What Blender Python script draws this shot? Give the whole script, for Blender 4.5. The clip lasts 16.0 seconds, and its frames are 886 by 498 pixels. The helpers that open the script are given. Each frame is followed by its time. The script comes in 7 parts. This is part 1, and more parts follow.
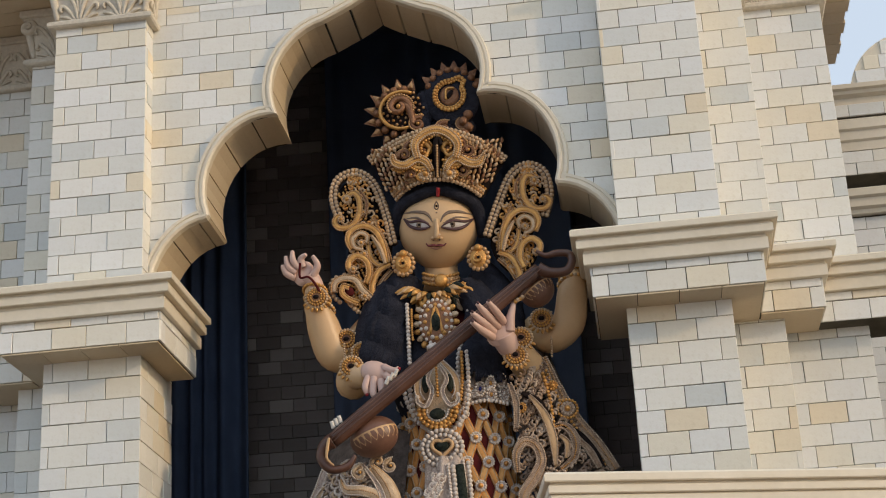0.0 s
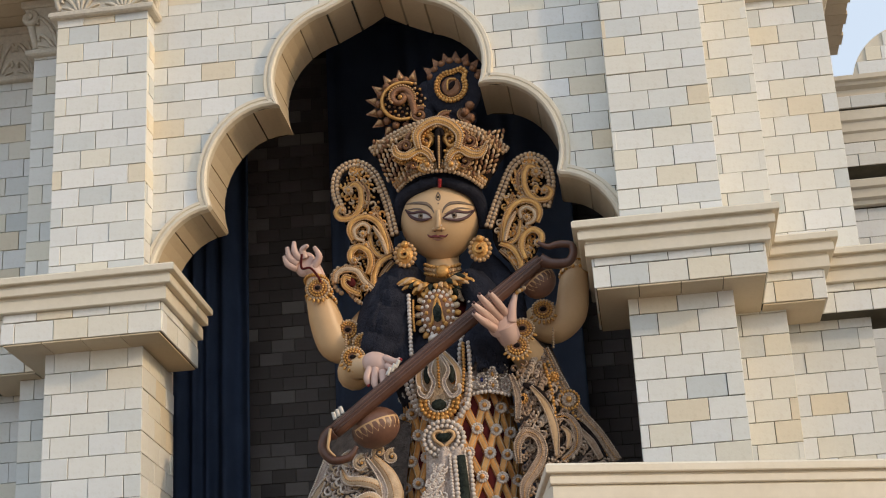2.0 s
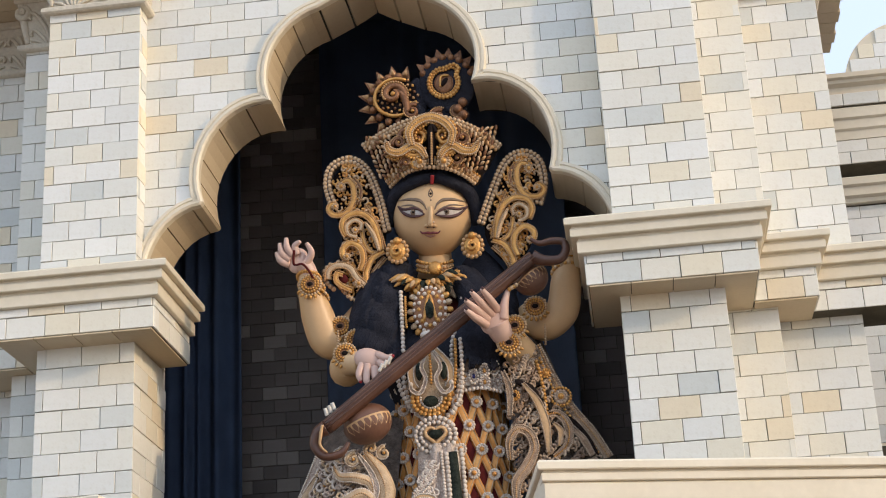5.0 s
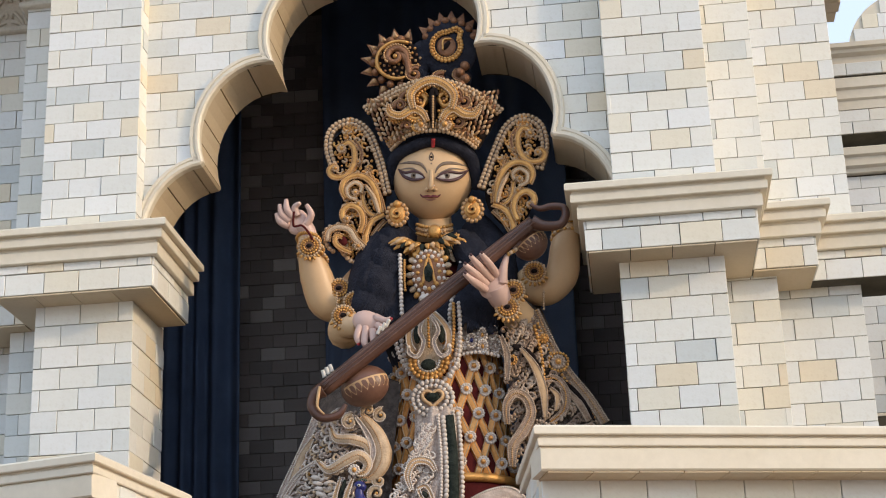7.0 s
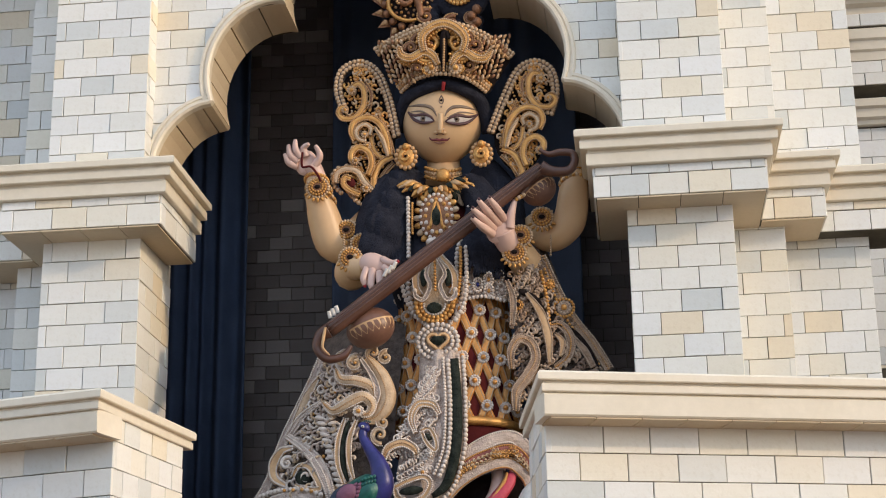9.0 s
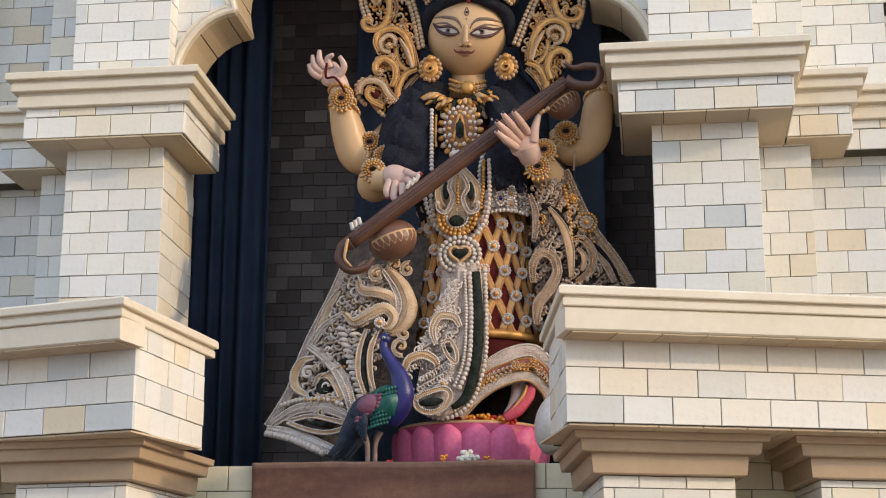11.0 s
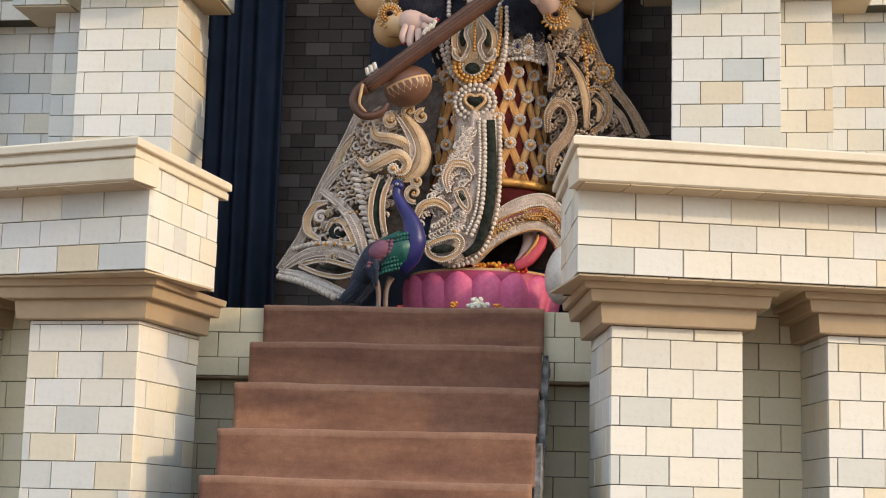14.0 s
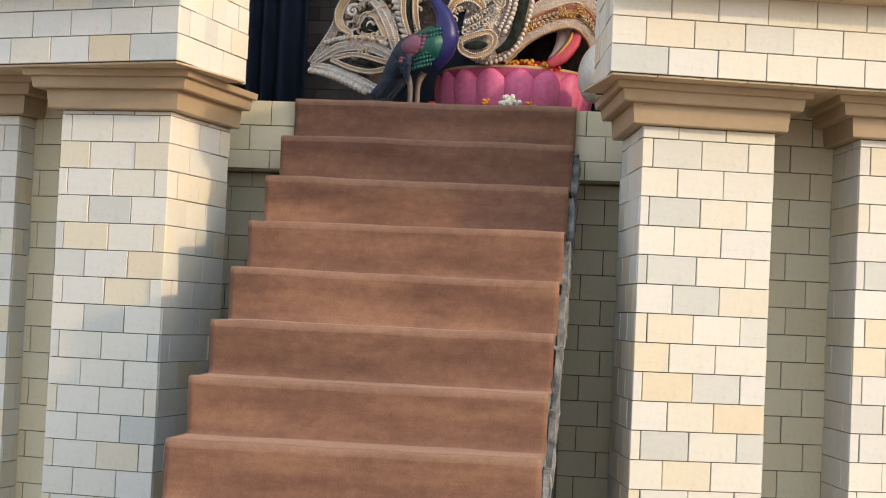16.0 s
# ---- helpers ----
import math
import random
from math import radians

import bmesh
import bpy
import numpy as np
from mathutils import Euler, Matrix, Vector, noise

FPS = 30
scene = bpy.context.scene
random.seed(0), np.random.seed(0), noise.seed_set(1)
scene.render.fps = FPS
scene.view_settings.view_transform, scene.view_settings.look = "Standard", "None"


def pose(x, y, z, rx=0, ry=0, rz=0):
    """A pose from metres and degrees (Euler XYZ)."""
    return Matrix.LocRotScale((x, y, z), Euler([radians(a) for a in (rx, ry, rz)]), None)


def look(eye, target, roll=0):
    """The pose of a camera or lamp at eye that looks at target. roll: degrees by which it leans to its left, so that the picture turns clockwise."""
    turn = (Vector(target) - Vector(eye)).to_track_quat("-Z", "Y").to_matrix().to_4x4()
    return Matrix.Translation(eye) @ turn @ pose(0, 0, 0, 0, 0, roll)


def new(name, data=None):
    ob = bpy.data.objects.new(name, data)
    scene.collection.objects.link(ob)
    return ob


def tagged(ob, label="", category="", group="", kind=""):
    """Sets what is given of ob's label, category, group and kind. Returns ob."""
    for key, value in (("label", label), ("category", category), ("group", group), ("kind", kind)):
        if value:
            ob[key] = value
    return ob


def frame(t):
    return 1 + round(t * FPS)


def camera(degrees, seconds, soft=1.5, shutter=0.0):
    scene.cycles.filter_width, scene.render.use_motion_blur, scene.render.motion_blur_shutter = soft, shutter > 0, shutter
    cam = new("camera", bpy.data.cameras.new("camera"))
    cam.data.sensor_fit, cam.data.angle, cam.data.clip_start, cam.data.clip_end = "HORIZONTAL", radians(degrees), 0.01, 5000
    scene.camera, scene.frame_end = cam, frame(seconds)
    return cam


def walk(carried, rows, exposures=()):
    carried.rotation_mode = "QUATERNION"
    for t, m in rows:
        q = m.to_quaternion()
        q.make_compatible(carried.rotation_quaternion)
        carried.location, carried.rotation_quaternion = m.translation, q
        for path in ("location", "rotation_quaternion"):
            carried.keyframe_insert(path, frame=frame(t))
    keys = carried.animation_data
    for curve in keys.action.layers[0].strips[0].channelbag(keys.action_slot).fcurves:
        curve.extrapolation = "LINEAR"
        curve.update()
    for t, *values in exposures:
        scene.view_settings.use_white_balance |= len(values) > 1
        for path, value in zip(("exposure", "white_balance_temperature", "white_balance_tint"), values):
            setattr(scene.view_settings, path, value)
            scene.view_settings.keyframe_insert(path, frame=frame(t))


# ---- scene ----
EYE = 1.6
cam = camera(30.2, 16.0, soft=1.05)
# seconds, yaw to the left, pitch up, roll: the viewer stands still and tilts down
TURNS = [
    (0, 4.16, 21.44, -3.23),
    (0.5, 4.22, 21.60, -3.26),
    (1, 4.21, 21.38, -3.22),
    (1.5, 4.22, 21.17, -3.17),
    (2, 4.24, 21.13, -3.16),
    (2.5, 4.08, 21.05, -3.16),
    (3, 3.89, 21.05, -3.33),
    (3.5, 3.88, 21.09, -3.45),
    (6, 4.02, 20.67, -2.64),
    (6.5, 4.02, 20.19, -2.41),
    (7, 4.01, 19.73, -2.19),
    (7.5, 4.07, 19.34, -1.85),
    (8, 4.15, 18.94, -1.46),
    (8.5, 4.22, 18.40, -1.19),
    (11, 5.19, 14.74, 0.09),
    (11.5, 5.38, 13.87, 0.38),
    (12, 5.51, 12.97, 0.71),
    (12.5, 5.60, 12.25, 0.92),
    (13, 5.70, 11.55, 1.20),
    (13.5, 5.60, 10.61, 1.32),
    (14, 5.59, 9.42, 1.53),
    (14.5, 5.70, 7.79, 1.78),
    (15, 5.95, 5.85, 2.10),
    (15.5, 6.22, 4.01, 2.37),
    (16, 6.41, 2.30, 2.66),
]


def gaze(yaw, pitch, roll):
    yaw, pitch = radians(yaw), radians(pitch)
    ahead = Vector((-math.sin(yaw) * math.cos(pitch), math.cos(yaw) * math.cos(pitch), math.sin(pitch)))
    eye = Vector((0, 0, EYE))
    return look(eye, eye + ahead, roll)


# the lens opens a little after the first seconds
EXPOSURES = [(0.0, -1.45, 5950, 8), (2.0, -1.34, 5950, 8), (3.4, -1.06, 5950, 9), (6.0, -1.06, 5650, 8), (11.0, -1.07, 5800, 10), (16.0, -0.92, 6250, 8)]
walk(cam, [(t, gaze(yaw, pitch, roll)) for t, yaw, pitch, roll in TURNS], EXPOSURES)

# ---- light: hazy low sun from far to the right, open sky ----
SUN_TO = Vector((0.870, -0.385, 0.315)).normalized()
world = bpy.data.worlds.new("sky")
scene.world = world
world.use_nodes = True
wn = world.node_tree
sky = wn.nodes.new("ShaderNodeTexSky")
sky.sky_type, sky.sun_disc = "NISHITA", False
sky.sun_elevation = math.asin(SUN_TO.z)
sky.sun_rotation = math.atan2(SUN_TO.x, SUN_TO.y)
sky.air_density, sky.dust_density, sky.ozone_density = 1.0, 3.0, 1.0
wn.nodes["Background"].inputs["Strength"].default_value = 0.15
haze = wn.nodes.new("ShaderNodeMix")  # thin white haze over the whole sky
haze.data_type, haze.blend_type = "RGBA", "ADD"
haze.inputs[0].default_value, haze.inputs[7].default_value = 1.0, (11.0, 11.5, 12.0, 1)
wn.links.new(sky.outputs["Color"], haze.inputs[6])
wn.links.new(haze.outputs[2], wn.nodes["Background"].inputs["Color"])
sun_data = bpy.data.lights.new("sun", "SUN")
sun_data.energy, sun_data.angle, sun_data.color = 3.7, radians(1.5), (1.0, 0.68, 0.37)
sun = new("sun", sun_data)
sun.matrix_world = look((8, -9, 9), Vector((8, -9, 9)) - SUN_TO)


# ---- materials ----
def material(name, rough=0.6, metal=0.0, spec=0.5):
    m = bpy.data.materials.new(name)
    m.use_nodes = True
    b = m.node_tree.nodes["Principled BSDF"]
    b.inputs["Roughness"].default_value, b.inputs["Metallic"].default_value = rough, metal
    b.inputs["Specular IOR Level"].default_value = spec
    return m, m.node_tree, b


def noise_node(nt, scale, detail=4.0, rough=0.55, coord="Object"):
    tc = nt.nodes.new("ShaderNodeTexCoord")
    n = nt.nodes.new("ShaderNodeTexNoise")
    n.inputs["Scale"].default_value, n.inputs["Detail"].default_value, n.inputs["Roughness"].default_value = scale, detail, rough
    nt.links.new(tc.outputs[coord], n.inputs["Vector"])
    return n


def ramp(nt, source, stops):
    r = nt.nodes.new("ShaderNodeValToRGB")
    els = r.color_ramp.elements
    while len(els) < len(stops):
        els.new(0.5)
    for e, (p, c) in zip(els, stops):
        e.position, e.color = p, (*c, 1)
    nt.links.new(source, r.inputs["Fac"])
    return r


def mix(nt, kind, fac, a, b):
    m = nt.nodes.new("ShaderNodeMix")
    m.data_type, m.blend_type = "RGBA", kind
    for sock, v in ((m.inputs[0], fac), (m.inputs[6], a), (m.inputs[7], b)):
        if isinstance(v, (int, float)):
            sock.default_value = v
        elif isinstance(v, tuple):
            sock.default_value = (*v, 1)
        else:
            nt.links.new(v, sock)
    return m.outputs[2]


def bump(nt, b, height, strength=0.3, dist=0.004):
    n = nt.nodes.new("ShaderNodeBump")
    n.inputs["Strength"].default_value, n.inputs["Distance"].default_value = strength, dist
    nt.links.new(height, n.inputs["Height"])
    nt.links.new(n.outputs["Normal"], b.inputs["Normal"])


def mottled(name, c1, c2, scale=6.0, rough=0.6, metal=0.0, relief=0.25, fine=60.0, dist=0.003, grain=0.16):
    """Two colours blended by large stains and fine grain, with fine relief."""
    m, nt, b = material(name, rough, metal)
    big, small = noise_node(nt, scale), noise_node(nt, fine, 6.0, 0.65)
    col = ramp(nt, big.outputs["Fac"], ((0.3, c1), (0.7, c2))).outputs["Color"]
    low, high = (1 - grain,) * 3, (1 + grain / 2,) * 3
    speck = ramp(nt, small.outputs["Fac"], ((0.3, low), (0.7, high))).outputs["Color"]
    nt.links.new(mix(nt, "MULTIPLY", 1.0, col, speck), b.inputs["Base Color"])
    bump(nt, b, small.outputs["Fac"], relief, dist)
    return m


def tile_material(name, tones, rough=0.5):
    """Painted panel tiles: every piece has its own shade of cream, with brush marks and a little dirt."""
    m, nt, b = material(name, rough)
    info = nt.nodes.new("ShaderNodeObjectInfo")
    geo = nt.nodes.new("ShaderNodeNewGeometry")
    add = nt.nodes.new("ShaderNodeMath")
    add.operation = "ADD"
    nt.links.new(info.outputs["Random"], add.inputs[0])
    nt.links.new(geo.outputs["Random Per Island"], add.inputs[1])
    frac = nt.nodes.new("ShaderNodeMath")
    frac.operation = "FRACT"
    nt.links.new(add.outputs[0], frac.inputs[0])
    r = ramp(nt, frac.outputs[0], tones)
    r.color_ramp.interpolation = "LINEAR"
    big = noise_node(nt, 2.3, 5.0)
    stain = ramp(nt, big.outputs["Fac"], ((0.25, (0.94, 0.92, 0.88)), (0.6, (1.0, 1.0, 1.0)))).outputs["Color"]
    col = mix(nt, "MULTIPLY", 0.8, r.outputs["Color"], stain)
    small = noise_node(nt, 45.0, 6.0, 0.7)
    dirt = ramp(nt, small.outputs["Fac"], ((0.26, (0.88, 0.86, 0.82)), (0.5, (1.0, 1.0, 1.0)))).outputs["Color"]
    nt.links.new(mix(nt, "MULTIPLY", 0.7, col, dirt), b.inputs["Base Color"])
    bump(nt, b, small.outputs["Fac"], 0.25, 0.004)
    return m


CREAM = ((0.0, (0.61, 0.635, 0.625)), (0.08, (0.68, 0.695, 0.675)), (0.16, (0.78, 0.77, 0.715)), (0.42, (0.82, 0.81, 0.76)), (0.56, (0.79, 0.74, 0.61)), (0.68, (0.83, 0.83, 0.81)), (0.82, (0.735, 0.74, 0.72)), (0.92, (0.80, 0.74, 0.60)), (1.0, (0.77, 0.67, 0.50)))
TILE = tile_material("cream_tile", CREAM)
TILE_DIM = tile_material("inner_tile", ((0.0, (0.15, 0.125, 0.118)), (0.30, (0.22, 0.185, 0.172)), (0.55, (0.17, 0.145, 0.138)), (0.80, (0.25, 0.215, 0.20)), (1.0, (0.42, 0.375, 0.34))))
TILE_STAGE = tile_material("yellow_cream_tile", ((0.0, (0.74, 0.68, 0.48)), (0.5, (0.80, 0.75, 0.58)), (1.0, (0.78, 0.71, 0.50))))
JOINT = mottled("tile_joint", (0.060, 0.052, 0.035), (0.11, 0.095, 0.065), 8.0, 0.9)
PAINT = mottled("cream_paint", (0.70, 0.625, 0.485), (0.77, 0.70, 0.57), 3.0, 0.45, 0.0, 0.15, 30.0, 0.003, 0.05)
# cream paint with the brown shade under ledge, stage and eaves coloured in
PAINT_SHADED = mottled("shaded_cream_paint", (0.42, 0.315, 0.20), (0.49, 0.38, 0.255), 3.0, 0.5, 0.0, 0.15, 30.0, 0.003, 0.05)
# tan tones: the warm bounce on cream undersides is put into the colour
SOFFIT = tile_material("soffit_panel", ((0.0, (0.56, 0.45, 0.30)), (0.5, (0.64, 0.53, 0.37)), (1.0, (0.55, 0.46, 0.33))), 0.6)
CURTAIN = mottled("dark_navy_cloth", (0.058, 0.087, 0.160), (0.082, 0.118, 0.205), 4.0, 0.95, 0.0, 0.3, 200.0)
BLACK = mottled("black_cloth", (0.080, 0.108, 0.180), (0.108, 0.142, 0.220), 4.0, 0.95, 0.0, 0.3, 200.0)
GROUND = mottled("dusty_brown_paving", (0.20, 0.135, 0.085), (0.28, 0.195, 0.13), 1.2, 0.9, 0.0, 0.4, 30.0)
CONCRETE = mottled("rough_painted_board", (0.05, 0.053, 0.058), (0.34, 0.34, 0.34), 22.0, 0.9, 0.0, 0.8, 50.0, 0.01)


def carpet_material(name, dark, middle, light):
    m, nt, b = material(name, 0.95, 0.0, 0.15)
    tc = nt.nodes.new("ShaderNodeTexCoord")
    mp = nt.nodes.new("ShaderNodeMapping")
    mp.inputs["Scale"].default_value = (1.6, 3.0, 7.0)
    nt.links.new(tc.outputs["Object"], mp.inputs["Vector"])
    big, fine, mid = noise_node(nt, 1.1, 6.0, 0.62), noise_node(nt, 240.0, 4.0, 0.7), noise_node(nt, 26.0, 5.0, 0.7)
    nt.links.new(mp.outputs["Vector"], big.inputs["Vector"])
    col = ramp(nt, big.outputs["Fac"], ((0.32, dark), (0.5, middle), (0.68, light))).outputs["Color"]
    blotch = ramp(nt, mid.outputs["Fac"], ((0.3, (0.86, 0.84, 0.84)), (0.7, (1.1, 1.1, 1.1)))).outputs["Color"]
    pile = ramp(nt, fine.outputs["Fac"], ((0.25, (0.76, 0.76, 0.76)), (0.75, (1.14, 1.14, 1.14)))).outputs["Color"]
    nt.links.new(mix(nt, "MULTIPLY", 1.0, mix(nt, "MULTIPLY", 1.0, col, blotch), pile), b.inputs["Base Color"])
    b.inputs["Sheen Weight"].default_value, b.inputs["Sheen Roughness"].default_value = 0.35, 0.4
    b.inputs["Sheen Tint"].default_value = (0.8, 0.6, 0.5, 1)
    bump(nt, b, fine.outputs["Fac"], 0.5, 0.003)
    return m


CARPET = carpet_material("brown_carpet", (0.170, 0.092, 0.068), (0.25, 0.136, 0.094), (0.345, 0.195, 0.125))
CARPET_EDGE = carpet_material("lighter_carpet_edge", (0.235, 0.134, 0.098), (0.30, 0.175, 0.122), (0.37, 0.22, 0.15))


# ---- mesh helpers ----
def mesh_of(name, verts, faces, mat, smooth=False):
    me = bpy.data.meshes.new(name)
    me.from_pydata([tuple(v) for v in verts], [], faces)
    me.materials.append(mat)
    if smooth:
        me.polygons.foreach_set("use_smooth", [True] * len(me.polygons))
    me.update()
    return me


def fix_normals(me):
    bm = bmesh.new()
    bm.from_mesh(me)
    bmesh.ops.recalc_face_normals(bm, faces=bm.faces)
    bm.to_mesh(me)
    bm.free()
    return me


def under(ob, parent):
    """Makes ob a part of parent and keeps it where it is in the world."""
    ob.parent = parent
    ob.matrix_parent_inverse = root_of(parent)
    return ob


ROOTS = {}


def root_of(parent):
    m = ROOTS.get(parent.name)
    return m.inverted() if m else Matrix()


def thing(name, base, label, category, group="", kind=""):
    """An Empty at the base of a thing, for its parts."""
    ob = new(name)
    ob.empty_display_size = 0.1
    ob.location = base
    ROOTS[ob.name] = Matrix.Translation(base)
    return tagged(ob, label, category, group, kind)


def part(name, me, parent, label="", m=None):
    """One mesh as a part of a thing, given in world coordinates or by the matrix m."""
    ob = new(name, me)
    if m is not None:
        ob.matrix_basis = m
        ROOTS[ob.name] = m
    under(ob, parent)
    if label:
        tagged(ob, label)
    return ob


def box_mesh(name, lo, hi, mat, m=None, bevel=0.0):
    bm = bmesh.new()
    bmesh.ops.create_cube(bm, size=1.0)
    lo, hi = Vector(lo), Vector(hi)
    for v in bm.verts:
        v.co = Vector(((lo[i] + hi[i]) / 2 + v.co[i] * (hi[i] - lo[i]) for i in range(3)))
    if bevel:
        bmesh.ops.bevel(bm, geom=list(bm.edges), offset=bevel, segments=2, affect="EDGES")
    if m is not None:
        bm.transform(m)
    me = bpy.data.meshes.new(name)
    bm.to_mesh(me)
    bm.free()
    me.materials.append(mat)
    return me


def sweep_mesh(name, path, profile, mat, side=1.0):
    """A closed profile of (out, z) along an open plan line, mitred at the corners; out is to the right of the line for side 1."""
    pts = [Vector((x, y)) for x, y in path]
    dirs = [(b - a).normalized() for a, b in zip(pts, pts[1:])]
    verts, n = [], len(profile)
    for i, p in enumerate(pts):
        d0, d1 = dirs[max(i - 1, 0)], dirs[min(i, len(dirs) - 1)]
        n0, n1 = Vector((d0.y, -d0.x)), Vector((d1.y, -d1.x))
        mid = (n0 + n1).normalized()
        mid = mid / max(mid.dot(n0), 0.3) * side
        verts += [(p.x + mid.x * o, p.y + mid.y * o, z) for o, z in profile]
    faces = []
    for i in range(len(pts) - 1):
        for k in range(n):
            a, b = i * n + k, i * n + (k + 1) % n
            faces.append((a, b, b + n, a + n))
    faces += [tuple(range(n)), tuple(range((len(pts) - 1) * n, len(pts) * n))]
    return fix_normals(mesh_of(name, verts, faces, mat))


def moved(me, m):
    me.transform(m)
    return me


TILE_H, TILE_W, GAP, PROUD = 0.107, 0.182, 0.0034, 0.009
TILE_CACHE = {}


def tile_mesh(w, h, mat, t=PROUD, c=0.0015):
    key = (round(w, 3), round(h, 3), mat.name, t)
    if key not in TILE_CACHE:
        w, h = key[:2]
        ring = lambda i, y: [(i, y, i), (w - i, y, i), (w - i, y, h - i), (i, y, h - i)]
        v = ring(0, 0.004) + ring(0, -t + c) + ring(c, -t)
        f = [(8, 9, 10, 11)]
        for a in (0, 4):
            f += [(a + k, a + (k + 1) % 4, a + 4 + (k + 1) % 4, a + 4 + k) for k in range(4)]
        TILE_CACHE[key] = mesh_of("tile", v, f, mat)
    return TILE_CACHE[key]


rng = random.Random(7)


def tile_face(parent, m, w, z0, z1, start=0.0, phase=0.0, mat=None, tw=TILE_W, th=TILE_H, skip=None):
    """Tiles in running bond on a face: m puts its lower left corner, x along it, z up, -y out. start: a course line's height above z0."""
    mat = mat or TILE
    row = 0
    z = z0 + start - (th if start > 0 else 0)
    while z < z1 - 1e-4:
        a, b = max(z, z0), min(z + th, z1)
        if b - a > 0.015:
            x = -tw + ((phase + 0.5 * (row % 2)) % 1.0) * tw
            jog = 0.0
            while x < w:
                jog, last = (rng.uniform(-0.007, 0.007) if x + tw < w - 0.03 else 0.0), (jog if x > 0 else 0.0)
                p, q = max(x + last, 0), min(x + tw + jog, w)
                if q - p < 0.03 and p > 0:
                    x += tw
                    continue
                if x < 0.03:
                    p = 0
                if w - q < 0.04:
                    q = w
                if q - p > 0.02 and not (skip and skip(p, q, a, b)):
                    ob = new("tile", tile_mesh(q - p - GAP, b - a - GAP, mat))
                    tip = pose(p + GAP / 2, rng.uniform(-0.0025, 0.002), a + GAP / 2, rng.uniform(-0.6, 0.6), 0, rng.uniform(-0.5, 0.5))
                    ob.matrix_basis = m @ tip
                    under(ob, parent)
                x += tw
        z += th
        row += 1


# ---- ground ----
ground = tagged(new("ground", mesh_of("ground", [(-60, -60, 0), (60, -60, 0), (60, 60, 0), (-60, 60, 0)], [(0, 1, 2, 3)], GROUND)), "dusty brown paved ground before the building", "ground", kind="structure")

LIFT = Matrix.Translation((0, 0, EYE))
UP = pose(0, 0, EYE, 0, 0, -2.2)  # the upper front stands two degrees askew to the stairs
XC = -1.135  # its middle
ARCH = UP @ Matrix.Scale(0.99, 4)


def mirror_x(x):
    return 2 * XC - x


# ---- upper front: arch wall ----
def arch_half():
    """The right half of the five-lobed opening, from apex to springing: (distance from the middle, height)."""
    pts = [(0.0, 4.445), (0.05, 4.412), (0.12, 4.372)]
    pts += [(0.17 + 0.375 * math.cos(a), 3.93 + 0.385 * math.sin(a)) for a in (radians(76 - 98 * k / 12) for k in range(13))]
    pts += [(0.565 + 0.335 * math.cos(a), 3.40 + 0.39 * math.sin(a)) for a in (radians(92 - 113 * k / 12) for k in range(13))]
    pts += [(0.87 + 0.31 * math.cos(a), 2.86 + 0.385 * math.sin(a)) for a in (radians(86 - 92 * k / 10) for k in range(11))]
    return pts


HALF = arch_half()
WALL_Y, WALL_BACK, COL_Y, CAP_TOP = 7.5, 7.85, 7.3, 2.82


def reach(z):
    """How far the opening reaches from the middle at a height; 0 above the apex."""
    if z >= HALF[0][1]:
        return 0.0
    for (s0, z0), (s1, z1) in zip(HALF, HALF[1:]):
        if z1 <= z <= z0 and z0 > z1:
            return s0 + (s1 - s0) * (z0 - z) / (z0 - z1)
    return HALF[-1][0]


arch_wall = thing("wall_arch", UP @ Vector((XC, WALL_Y, CAP_TOP)), "cream tiled wall with a five-lobed arched opening", "wall", kind="structure")
WX0, WX1, WZ1 = mirror_x(0.10), 0.10, 5.2


def arch_core():
    zs = [CAP_TOP + (WZ1 - CAP_TOP) * k / 110 for k in range(111)]
    v, f = [], []
    for side in (-1, 1):
        edge = WX1 if side > 0 else WX0
        base = len(v)
        for z in zs:
            s = reach(z) + 0.012
            for y in (WALL_Y, WALL_BACK):
                v += [(XC + side * s, y, z), (edge, y, z)]
        for k in range(len(zs) - 1):
            a, b = base + 4 * k, base + 4 * k + 4
            f += [(a, a + 1, b + 1, b), (a + 2, b + 2, b + 3, a + 3)]
    return fix_normals(mesh_of("core", v, f, JOINT))


part("core", moved(arch_core(), ARCH), arch_wall)


